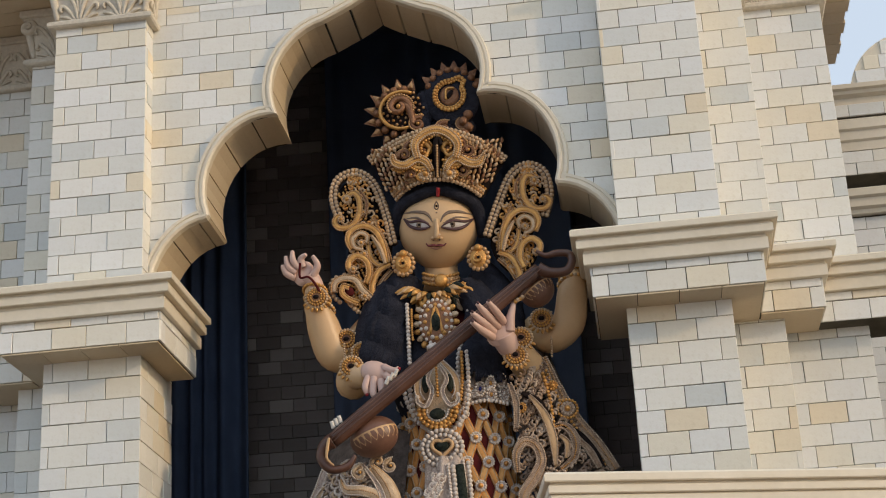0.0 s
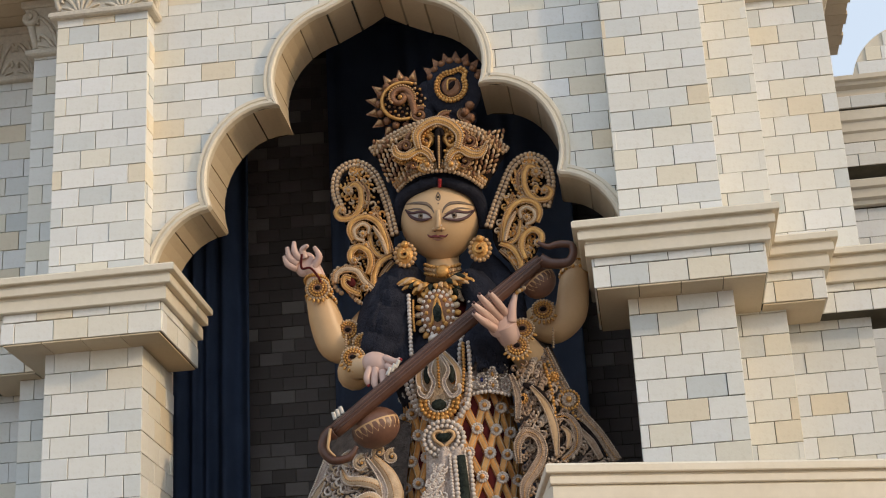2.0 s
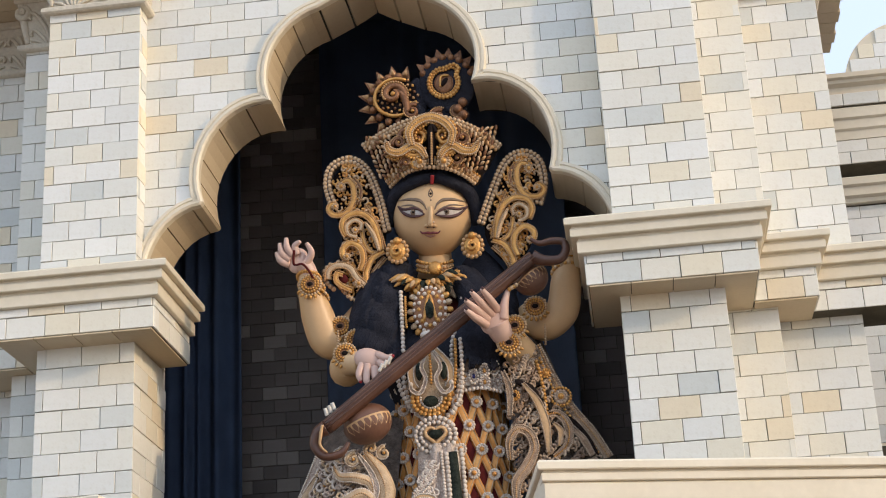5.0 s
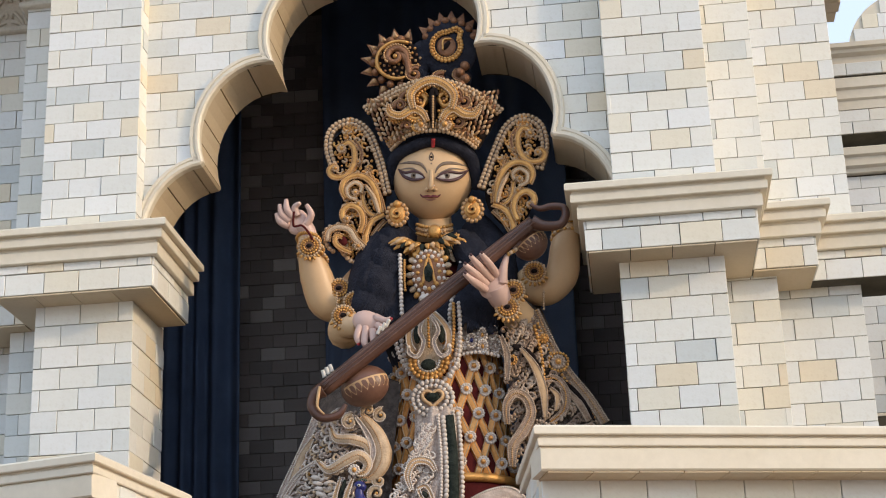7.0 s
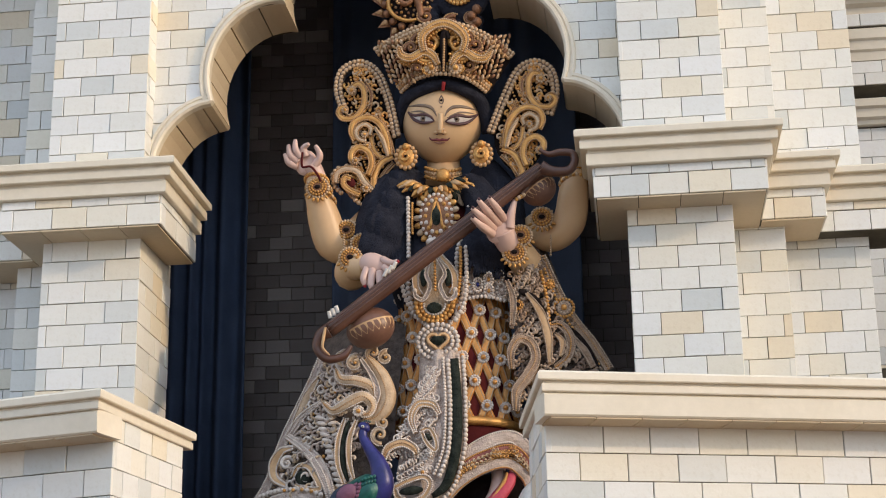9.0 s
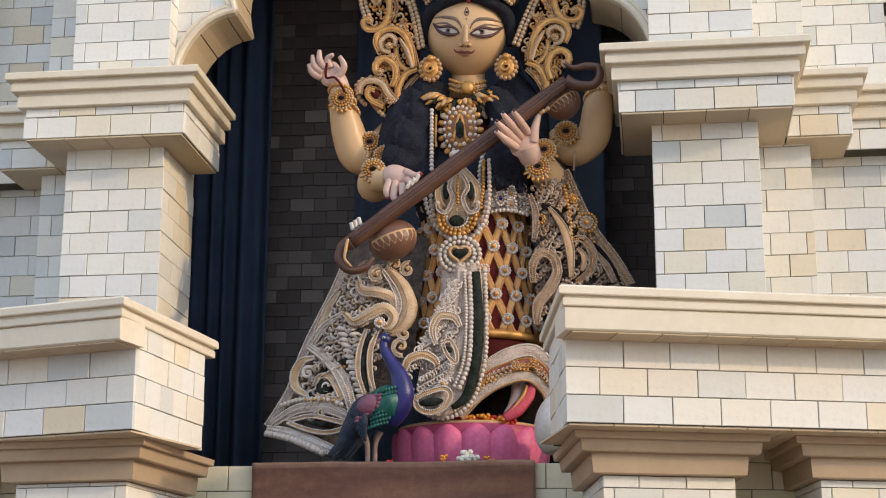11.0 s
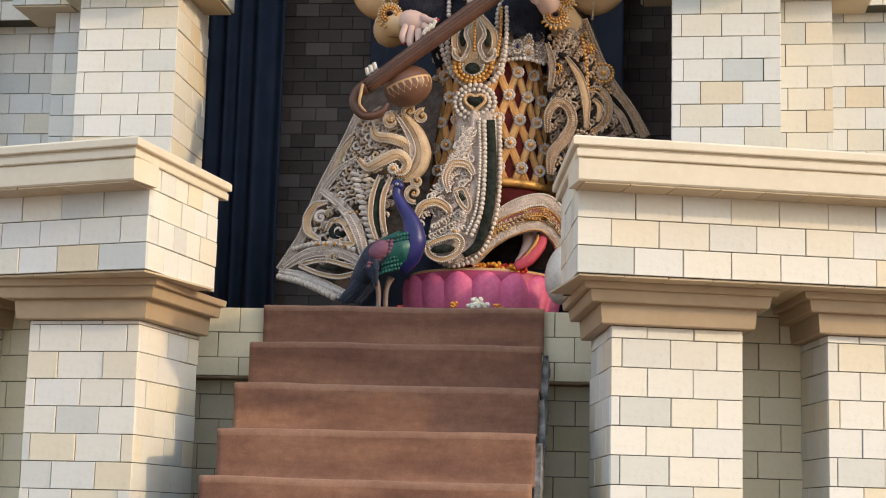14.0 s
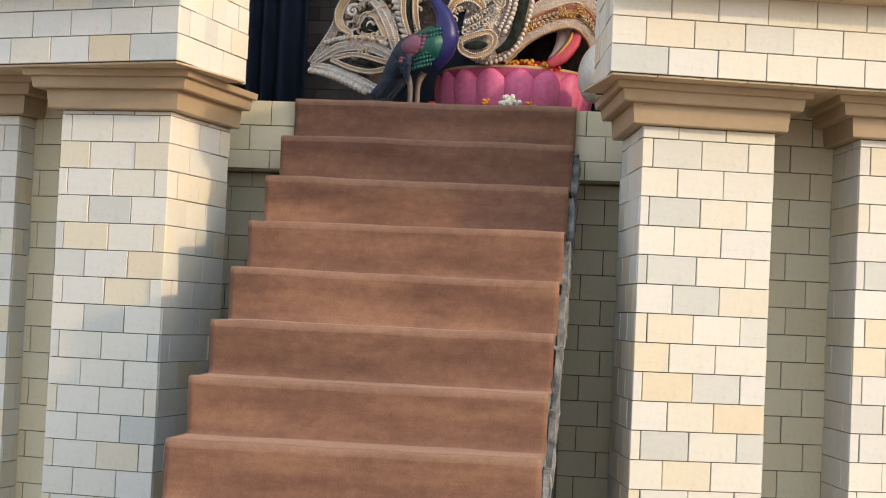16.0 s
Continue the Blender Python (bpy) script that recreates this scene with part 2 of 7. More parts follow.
def arch_tiles():
    z, row, course = 2.752, 0, 0.1024
    face = ARCH @ pose(0, WALL_Y, 0)
    while z < WZ1:
        x = WX0 - TILE_W + (0.65 + 0.5 * (row % 2)) % 1 * TILE_W
        a, b = z + GAP / 2, z + course - GAP / 2
        while x < WX1:
            p, q = max(x, WX0) + GAP / 2, min(x + TILE_W, WX1) - GAP / 2
            x += TILE_W
            if q - p < 0.02:
                continue
            for side in (-1, 1):
                zs = [a + (b - a) * k / 5 for k in range(6)]
                if side > 0:
                    spans = [(max(p, XC + reach(h) + 0.03) if reach(h) else p, q, h) for h in zs]
                else:
                    spans = [(p, min(q, XC - reach(h) - 0.03) if reach(h) else q, h) for h in zs]
                whole = all(l == p and r == q for l, r, h in spans)
                if whole and reach(a) == 0 and side < 0:
                    continue
                if whole:
                    if (p + q) / 2 * side < XC * side and reach(a) > 0:
                        continue
                    ob = new("tile", tile_mesh(q - p, b - a, TILE))
                    ob.matrix_basis = face @ pose(p, rng.uniform(-0.002, 0.002), a, rng.uniform(-0.5, 0.5), 0, rng.uniform(-0.4, 0.4))
                    under(ob, arch_wall)
                    continue
                spans = [s for s in spans if s[1] - s[0] > 0.004]
                if len(spans) < 2:
                    continue
                v, f = [], []
                for l, r, h in spans:
                    v += [(l, 0.004, h), (l, -PROUD, h), (r, -PROUD, h), (r, 0.004, h)]
                for k in range(len(spans) - 1):
                    for j in range(3):
                        i = 4 * k + j
                        f.append((i, i + 1, i + 5, i + 4))
                ob = new("tile", mesh_of("tile", v, f, TILE))
                ob.matrix_basis = face
                under(ob, arch_wall)
        z += course
        row += 1


def outline():
    """The whole edge of the opening, from the left springing over the apex to the right one."""
    return [(XC - s, z) for s, z in reversed(HALF)] + [(XC + s, z) for s, z in HALF[1:]]


def offsets(pts):
    """Unit normals away from the opening at each point of the edge."""
    out = []
    for i in range(len(pts)):
        a, b = Vector(pts[max(i - 1, 0)]), Vector(pts[min(i + 1, len(pts) - 1)])
        d = (b - a).normalized()
        out.append(Vector((-d.y, d.x)))
    return out


def arch_trim():
    pts, v, f = outline(), [], []
    prof = ((0.0, 0.01), (0.0, -0.030), (0.010, -0.040), (0.022, -0.040), (0.026, -0.030), (0.032, -0.030), (0.036, -0.036), (0.050, -0.036), (0.056, -0.020), (0.058, 0.01))
    for (x, z), nrm in zip(pts, offsets(pts)):
        v += [(x + nrm.x * o, WALL_Y + d, z + nrm.y * o) for o, d in prof]
    n = len(prof)
    for i in range(len(pts) - 1):
        f += [(i * n + k, i * n + k + 1, (i + 1) * n + k + 1, (i + 1) * n + k) for k in range(n - 1)]
    return fix_normals(mesh_of("arch_moulding", v, f, PAINT))


part("arch_moulding", moved(arch_trim(), ARCH), arch_wall, "cream moulding round the arch")


def arch_soffit():
    """Panels that line the underside of the arch, each with its own edges."""
    pts = outline()
    nrm = offsets(pts)
    run, start = 0.0, 0
    for i in range(1, len(pts)):
        run += (Vector(pts[i]) - Vector(pts[i - 1])).length
        sharp = i + 1 < len(pts) and (Vector(pts[i]) - Vector(pts[i - 1])).normalized().dot((Vector(pts[i + 1]) - Vector(pts[i])).normalized()) < 0.75
        if run > 0.125 or sharp or i == len(pts) - 1:
            v, f = [], []
            for k in range(start, i + 1):
                p, n = Vector(pts[k]), nrm[k]
                if k == start and k > 0:
                    p = p.lerp(Vector(pts[k + 1]), 0.06)
                if k == i:
                    p = p.lerp(Vector(pts[k - 1]), 0.06)
                lower = p + n * 0.004
                upper = p + n * 0.03
                v += [(lower.x, WALL_Y - 0.02, lower.y), (lower.x, WALL_BACK, lower.y), (upper.x, WALL_BACK, upper.y), (upper.x, WALL_Y - 0.02, upper.y)]
            for k in range(i - start):
                f += [(4 * k + j, 4 * k + (j + 1) % 4, 4 * k + 4 + (j + 1) % 4, 4 * k + 4 + j) for j in range(4)]
            f += [(0, 1, 2, 3), tuple(4 * (i - start) + j for j in range(4))]
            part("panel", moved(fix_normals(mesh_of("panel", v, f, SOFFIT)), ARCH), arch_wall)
            run, start = 0.0, i


arch_soffit()


# ---- upper front: columns and stepped side walls ----
def pier(name, x0, x1, y0, y1, z0, z1, label, sides, start, phase, th=TILE_H, tw=TILE_W, frame_=UP):
    """A tiled pier in the upper front: a core, and tiles on the front and on the given sides."""
    ob = thing(name, frame_ @ Vector(((x0 + x1) / 2, (y0 + y1) / 2, z0)), label, "column", kind="structure")
    part("core", box_mesh("core", (x0, y0, z0), (x1, y1, z1), JOINT, frame_), ob)
    COVER.append((ob, frame_ @ pose(x0 - 0.012, y0, z0), x1 - x0 + 0.024, z1 - z0, start, phase, th, None, tw))
    for s in sides:
        if s == "right":
            COVER.append((ob, frame_ @ pose(x1, y0 + 0.002, z0, 0, 0, 90), y1 - y0, z1 - z0, start, phase + 0.37, th, None, tw))
        else:
            COVER.append((ob, frame_ @ pose(x0, y1, z0, 0, 0, -90), y1 - y0 - 0.002, z1 - z0, start, phase + 0.37, th, None, tw))
    return ob


COVER = []  # faces that get their tiles at the end of the file
Z_LOW = 1.15
for side in (1, -1):
    span = lambda a, b: (a, b) if side > 0 else (mirror_x(b), mirror_x(a))
    inner, outer = ("left", "right") if side > 0 else ("right", "left")
    # post under the capital, the shaft above it, and two steps back at its outer side
    a, b = span(0.04, 0.505)
    pier("column_post", a, b, COL_Y, 7.82, Z_LOW, 2.51, "cream tiled square post under a moulded capital", (inner, outer), 0.0 if side > 0 else 0.075, 0.25, 0.1056)
    pier("column_shaft", a, b, COL_Y, WALL_BACK, 2.8, 5.3, "tall cream tiled shaft above a moulded capital", (inner, outer), 0.046 if side > 0 else 0.039, 0.6 if side > 0 else 0.35, 0.1024, TILE_W if side > 0 else 0.166)
    a, b = span(0.505, 0.77)
    pier("pilaster", a, b, 7.66, 8.3, Z_LOW, 5.3, "narrow cream tiled pilaster stepped back beside a column", (outer,), 0.05, 0.4)
    a, b = span(0.77, 1.20)
    pier("pilaster", a, b, 7.92, 8.6, Z_LOW, 5.0 if side > 0 else 5.3, "cream tiled pilaster stepped back beside a column", (outer,), 0.02, 0.1)
    if side < 0:
        a, b = span(1.2, 3.2)
        pier("side_wall", a, b, 8.3, 8.9, Z_LOW, 5.3, "cream tiled wall in the shade beside the front", (), 0.02, 0.1)


def capital(side):
    """The moulded capital: a tiled block, a thin tile course and three stepped mouldings, stepping back twice at its outer side."""
    fx = lambda x: x if side > 0 else mirror_x(x)
    seat = UP if side > 0 else UP @ Matrix.Translation((0, 0, -0.010))
    ob = thing("capital", seat @ Vector((fx(0.28), 7.4, 2.5)), "cream capital with stepped mouldings over a tiled block", "capital", "capitals of the front", "structure")
    path = [(-0.109, 7.74), (-0.109, 7.12), (0.663, 7.12), (0.663, 7.56), (0.965, 7.56), (0.965, 7.80), (3.2, 7.80)]
    path = [(fx(x), y) for x, y in (path if side > 0 else path[::-1])]
    part("core", moved(sweep_mesh("core", path, ((0.0, 2.502), (0.0, 2.655), (-0.32, 2.655), (-0.32, 2.502)), JOINT), seat), ob)
    mould = ((-0.3, 2.65), (0.032, 2.65), (0.036, 2.654), (0.036, 2.708), (0.030, 2.714), (0.030, 2.724), (0.060, 2.724), (0.063, 2.728), (0.063, 2.764), (0.056, 2.768), (0.056, 2.777), (0.084, 2.777), (0.087, 2.781), (0.087, 2.807), (0.080, 2.815), (-0.3, 2.815))
    part("moulding", moved(sweep_mesh("moulding", path, mould, PAINT), seat), ob)
    for k in range(4):
        a, b = fx(-0.105 + 0.192 * k), fx(-0.105 + 0.192 * k + 0.188)
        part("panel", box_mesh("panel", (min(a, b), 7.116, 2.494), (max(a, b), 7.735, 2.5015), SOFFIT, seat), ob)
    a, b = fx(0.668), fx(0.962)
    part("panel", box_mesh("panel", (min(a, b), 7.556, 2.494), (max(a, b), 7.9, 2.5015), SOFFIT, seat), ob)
    for (x0, y0), (x1, y1) in zip(path, path[1:]):
        d = Vector((x1 - x0, y1 - y0))
        ang = math.degrees(math.atan2(d.y, d.x))
        lap = 0.0095 if abs(d.x) > abs(d.y) else 0.0
        COVER.append((ob, seat @ pose(x0, y0, 2.502, 0, 0, ang) @ pose(-lap, 0, 0), d.length + 2 * lap, 0.104, 0.104, 0.4))
        COVER.append((ob, seat @ pose(x0, y0, 2.608, 0, 0, ang), d.length, 0.042, 0.0, 0.9))


capital(1)
capital(-1)

# ---- lower towers: ledge block, cornice, columns ----
Z_BLOCK, Z_ROW, Z_SOFFIT, Z_TOP = 0.885, 0.1003, 1.188, 1.345


def ray_dir(deg):
    return Vector((math.cos(radians(deg)), math.sin(radians(deg))))


def ledge(name, corner, lip, front, back, side, reach_front):
    """The block over the lower columns with its projecting cornice. side 1: it runs off to the right of its corner."""
    c, l = Vector(corner), Vector(lip)
    df, ds = ray_dir(front), ray_dir(back)
    ob = thing(name, (c.x + df.x * 0.4, c.y + 0.3, EYE + Z_BLOCK), "cream ledge with a projecting moulded cornice over three courses of tiles", "ledge", "ledges beside the stairs", "structure")
    line = [c + ds * 0.610, c, c + df * reach_front]
    rim = [l + ds * 0.86, l, l + df * reach_front]
    if side < 0:
        line, rim = line[::-1], rim[::-1]
    part("core", moved(sweep_mesh("core", line, ((0.0, Z_BLOCK), (0.0, Z_SOFFIT + 0.085), (-0.55, Z_SOFFIT + 0.085), (-0.55, Z_BLOCK)), JOINT), LIFT), ob)
    prof = ((-0.45, Z_SOFFIT + 0.084), (-0.016, Z_SOFFIT + 0.084), (-0.013, Z_SOFFIT + 0.088), (-0.013, Z_SOFFIT + 0.112), (-0.020, Z_SOFFIT + 0.116), (-0.020, Z_SOFFIT + 0.122), (-0.002, Z_SOFFIT + 0.122), (0.001, Z_SOFFIT + 0.126), (0.001, Z_TOP - 0.008), (-0.007, Z_TOP), (-0.45, Z_TOP + 0.004))
    part("cornice", moved(sweep_mesh("cornice", rim, prof, PAINT), LIFT), ob, "cream moulded cornice")
    band = ((-0.185, Z_SOFFIT), (-0.030, Z_SOFFIT), (-0.024, Z_SOFFIT + 0.006), (-0.020, Z_SOFFIT + 0.075), (-0.030, Z_SOFFIT + 0.084), (-0.185, Z_SOFFIT + 0.084))
    front_rim = [l + df * 0.024, l + df * reach_front]
    part("fascia", moved(sweep_mesh("fascia", front_rim if side > 0 else front_rim[::-1], band, PAINT), LIFT), ob, "flat cream board under the cornice")
    # underside panels of the cornice and the block
    n = int(reach_front / 0.165)
    out = Vector((df.y, -df.x)) * side
    skew = math.degrees(math.atan2(df.y * side, df.x * side))
    for k in range(n):
        p = l + df * (0.05 + 0.165 * k) - out * 0.035
        q = p + df * 0.161
        depth = 0.150
        r = [p, q, q - out * depth, p - out * depth]
        v = [(a.x, a.y, z) for z in (Z_SOFFIT - 0.006, Z_SOFFIT + 0.002) for a in r]
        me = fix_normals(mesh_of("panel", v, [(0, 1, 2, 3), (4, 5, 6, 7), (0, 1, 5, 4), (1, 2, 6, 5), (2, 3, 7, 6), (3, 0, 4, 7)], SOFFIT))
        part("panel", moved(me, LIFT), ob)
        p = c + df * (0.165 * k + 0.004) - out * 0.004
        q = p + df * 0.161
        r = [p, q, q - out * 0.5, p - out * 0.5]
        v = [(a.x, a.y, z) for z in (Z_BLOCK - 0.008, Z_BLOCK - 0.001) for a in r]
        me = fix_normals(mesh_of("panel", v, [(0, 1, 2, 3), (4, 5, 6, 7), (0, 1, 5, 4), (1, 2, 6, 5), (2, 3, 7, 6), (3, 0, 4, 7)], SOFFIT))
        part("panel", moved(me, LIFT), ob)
    for p, q in zip(line, line[1:]):
        d = q - p
        lap = 0.0095 if d.length > 1 else 0.0
        COVER.append((ob, LIFT @ pose(p.x, p.y, Z_BLOCK, 0, 0, math.degrees(math.atan2(d.y, d.x))) @ pose(-lap, 0, 0), d.length + 2 * lap, 3 * Z_ROW if d.length > 1 else Z_SOFFIT + 0.085 - Z_BLOCK, 0.0, 0.15, Z_ROW, None, TILE_W if d.length > 1 else 0.125))
    return ob


ledge("ledge", (-0.0796, 5.790), (-0.0997, 5.60), 14.0, 96.5, 1, 2.6)
ledge("ledge", (-1.669, 5.829), (-1.668, 5.643), 180 - 17.5, 79.5, -1, 2.4)


def low_column(corner, front, back, width, depth, side, label, sides, start, th):
    """A tiled lower column with three stepped mouldings under the ledge. corner: its front corner nearest to the stairs."""
    c, df, ds = Vector(corner), ray_dir(front), ray_dir(back)
    top = 0.730
    ob = thing("column", (c.x + df.x * width / 2, c.y + depth / 2, 0), label, "column", "lower columns", "structure")
    line = [c + ds * depth, c, c + df * width, c + df * width + ds * depth]
    if side < 0:
        line = line[::-1]
    v = [(p.x, p.y, z) for z in (0.0, EYE + top + 0.138) for p in line]
    part("core", fix_normals(mesh_of("core", v, [(0, 1, 5, 4), (1, 2, 6, 5), (2, 3, 7, 6), (3, 0, 4, 7), (4, 5, 6, 7)], JOINT)), ob)
    prof = ((-0.02, 0.731), (0.044, 0.731), (0.049, 0.735), (0.055, 0.800), (0.055, 0.806), (0.090, 0.806), (0.094, 0.810), (0.100, 0.845), (0.100, 0.850), (0.118, 0.850), (0.122, 0.853), (0.126, 0.876), (-0.02, 0.876))
    part("moulding", moved(sweep_mesh("moulding", line, prof, PAINT_SHADED), LIFT), ob, "stepped cream moulding under the ledge")
    for k, (p, q) in enumerate(zip(line, line[1:])):
        d = q - p
        if k in sides:
            lap = 0.0095 if k == 1 else 0.0
            COVER.append((ob, pose(p.x, p.y, 0.35, 0, 0, math.degrees(math.atan2(d.y, d.x))) @ pose(-lap, 0, 0), d.length + 2 * lap, EYE + top - 0.35, start, 0.22 * k, th, None))
    return ob


low_column((0.046, 6.06), 14.0, 98.0, 0.485, 0.55, 1, "cream tiled square column beside the carpeted stairs", (0, 1), 0.005, 0.1072)
low_column((0.857, 6.27), 14.0, 98.0, 0.485, 0.55, 1, "cream tiled square column under the ledge", (0, 1), 0.022, 0.1072)
low_column((-1.764, 6.12), 172.0, 80.0, 0.441, 0.55, -1, "cream tiled square column beside the carpeted stairs", (1, 2), 0.074, 0.105)
low_column((-2.48, 6.42), 168.0, 80.0, 0.45, 0.55, -1, "cream tiled square column under the ledge", (1, 2), 0.05, 0.105)


def back_wall(name, x0, y0, x1, y1, z0, z1, label, mat, phase=0.1, start=0.0):
    d = Vector((x1 - x0, y1 - y0))
    m = pose(x0, y0, z0, 0, 0, math.degrees(math.atan2(d.y, d.x)))
    ob = thing(name, (x0, y0, z0), label, "wall", kind="structure")
    part("core", box_mesh("core", (0, 0, 0), (d.length, 0.12, z1 - z0), JOINT, m), ob)
    COVER.append((ob, m, d.length, z1 - z0, start, phase, TILE_H, mat))
    return ob


back_wall("wall_low_right", 0.25, 6.52, 3.0, 7.15, 0.3, EYE + 0.93, "cream tiled wall behind the lower columns", TILE_STAGE)
back_wall("wall_low_left", -4.2, 6.97, -2.02, 6.44, 0.3, EYE + 0.93, "cream tiled wall behind the lower columns", TILE_STAGE)
back_wall("wall_under_stage", -2.3, 7.02, 0.6, 7.02, 0.3, EYE + 0.582, "shaded cream tiled wall under the stage", TILE_STAGE)

# ---- stage and niche ----
STAGE = 0.887
stage = thing("stage", (-0.9, 7.0, EYE + 0.59), "stage edge of yellowish cream tiles beside the carpet", "stage", kind="structure")
part("slab", box_mesh("slab", (-2.3, 6.9, 0.592), (0.6, 9.6, STAGE - 0.004), JOINT, LIFT), stage)
part("underside", box_mesh("underside", (-2.3, 6.905, 0.584), (0.6, 7.14, 0.591), PAINT_SHADED, LIFT), stage)
COVER.append((stage, LIFT @ pose(-2.0, 6.9, 0.59), 0.57, STAGE - 0.59, 0.08, 0.5, TILE_H, TILE_STAGE))
COVER.append((stage, LIFT @ pose(-0.25, 6.9, 0.59), 0.60, STAGE - 0.59, 0.08, 0.3, TILE_H, TILE_STAGE))

niche = thing("wall_niche", (-0.9, 9.5, EYE + STAGE), "dim brown tiled wall at the back of the niche", "wall", kind="structure")
part("core", box_mesh("core", (-3.2, 9.5, STAGE), (1.6, 9.62, 5.3), JOINT, LIFT), niche)
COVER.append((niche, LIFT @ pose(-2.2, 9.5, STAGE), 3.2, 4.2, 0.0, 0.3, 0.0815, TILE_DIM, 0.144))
for name, lo, hi in (("wall_niche_left", (-3.3, 7.86, STAGE), (-3.2, 9.6, 5.3)), ("wall_niche_right", (1.5, 8.4, STAGE), (1.6, 9.6, 5.3))):
    tagged(new(name, box_mesh(name, lo, hi, BLACK, LIFT)), "dark side wall of the niche", "wall", kind="structure")
tagged(new("ceiling", box_mesh("ceiling", (-3.3, 7.8, 5.2), (1.6, 9.62, 5.3), BLACK, LIFT)), "dark ceiling of the niche", "ceiling", kind="structure")


def drape(name, x0, x1, y, z0, z1, mat, label, folds=9, depth=0.035):
    """A hanging cloth with upright folds."""
    n, v, f = 96, [], []
    for k in range(n + 1):
        u = k / n
        off = depth * math.sin(u * folds * 6.283 + 1.3 * math.sin(u * 17)) + 0.3 * depth * math.sin(u * 41)
        for z in (z0, (z0 + z1) / 2, z1):
            v.append((x0 + (x1 - x0) * u, y + off * (1.0 if z < z1 else 0.6), z))
    for k in range(n):
        for j in range(2):
            i = 3 * k + j
            f.append((i, i + 3, i + 4, i + 1))
    ob = new(name, moved(mesh_of(name, v, f, mat, True), LIFT))
    s = ob.modifiers.new("cloth", "SOLIDIFY")
    s.thickness = 0.006
    return tagged(ob, label, "curtain")


drape("curtain", -2.95, -1.815, 8.95, STAGE + 0.004, 5.18, CURTAIN, "dark navy curtain hanging in folds inside the niche", 11)
drape("curtain", -1.37, 0.115, 9.30, STAGE + 0.004, 5.18, BLACK, "black cloth hanging behind the statue", 8, 0.02)
drape("curtain", 0.50, 1.45, 9.0, STAGE + 0.004, 5.18, CURTAIN, "dark navy curtain hanging in folds inside the niche", 9)

# ---- stairs and carpet ----
RISE, RUN, SX0, SX1 = 0.190, 0.250, -1.420, -0.247
stairs = thing("stairs", (-0.834, 5.4, 0), "steep wooden stairs with rough painted sides under a carpet", "stairs", kind="structure")
for k in range(13):
    top = EYE + STAGE + (0.006 if k else 0.0) - RISE * k
    y = 6.867 - RUN * k
    part("step", box_mesh("step", (SX0 + 0.006, y + 0.006, max(top - RISE, 0.0)), (SX1 - 0.006, 6.89, top - 0.006), CONCRETE), stairs)


def runner():
    """The carpet: it lies over every tread and hangs down every riser, rounded at the nosings and a little slack."""
    line = [(6.895, EYE + STAGE + 0.002)]
    for k in range(13):
        y, top = 6.867 - RUN * k, EYE + STAGE + (0.006 if k else 0.0) - RISE * k
        line += [(y + 0.012, top + 0.003), (y - 0.002, top + 0.001), (y - 0.010, top - 0.007), (y - 0.010, top - 0.020), (y - 0.004, top - 0.06), (y - 0.001, top - 0.12), (y - 0.002, top - RISE + 0.02), (y - 0.010, top - RISE + 0.004), (y - 0.05, top - RISE + 0.003), (y - 0.15, top - RISE + 0.002)]
    nx, v, f = 60, [], []
    for i, (y, z) in enumerate(line):
        for j in range(nx + 1):
            x = SX0 - 0.012 + (SX1 - SX0 + 0.024) * j / nx
            w = noise.noise(Vector((x * 2.2, y * 3.0, z * 3.0))) * 0.009 + noise.noise(Vector((x * 6, y * 9, z * 9))) * 0.005
            v.append((x, y - abs(w) * 1.3, max(z + w * 0.6, 0.004)))
    for i in range(len(line) - 1):
        for j in range(nx):
            a = i * (nx + 1) + j
            f.append((a, a + 1, a + nx + 2, a + nx + 1))
    me = mesh_of("carpet", v, f, CARPET, True)
    me.materials.append(CARPET_EDGE)
    # the nosings take the lighter carpet
    me.polygons.foreach_set("material_index", [1 if (k // nx - 1) % 10 in (1, 2) else 0 for k in range(len(f))])
    ob = new("carpet", me)
    s = ob.modifiers.new("pile", "SOLIDIFY")
    s.thickness, s.offset = 0.007, 0.0
    return tagged(ob, "brown velvety carpet laid over the stairs", "carpet")


runner()


def stringer():
    """The torn, painted board along the open side of the stairs."""
    n, v, f = 150, [], []
    for k in range(n + 1):
        y = 6.86 - 3.0 * k / n
        zc = EYE + STAGE - RISE * (6.867 - y) / RUN
        step = EYE + STAGE - RISE * math.ceil(max(6.867 - y, 0.0) / RUN - 1e-6)
        up = min(step, zc + 0.08) - 0.035 + 0.02 * noise.noise(Vector((y * 9, 0, 1))) + 0.02 * noise.noise(Vector((y * 31, 0, 4)))
        down = zc - 0.30 + 0.05 * noise.noise(Vector((y * 5, 3, 1))) + 0.03 * noise.noise(Vector((y * 23, 3, 1)))
        for j in range(7):
            z = down + (up - down) * j / 6
            v.append((SX1 + 0.014 + 0.012 * noise.noise(Vector((y * 14, z * 14, 2))) + 0.006 * noise.noise(Vector((y * 50, z * 50, 5))), y, max(z, 0.01)))
    for k in range(n):
        f += [(7 * k + j, 7 * k + j + 1, 7 * k + j + 8, 7 * k + j + 7) for j in range(6)]
    ob = part("side_board", mesh_of("side_board", v, f, CONCRETE), stairs, "rough grey painted board with torn edges")
    m = ob.modifiers.new("board", "SOLIDIFY")
    m.thickness, m.offset = 0.022, 1.0


stringer()


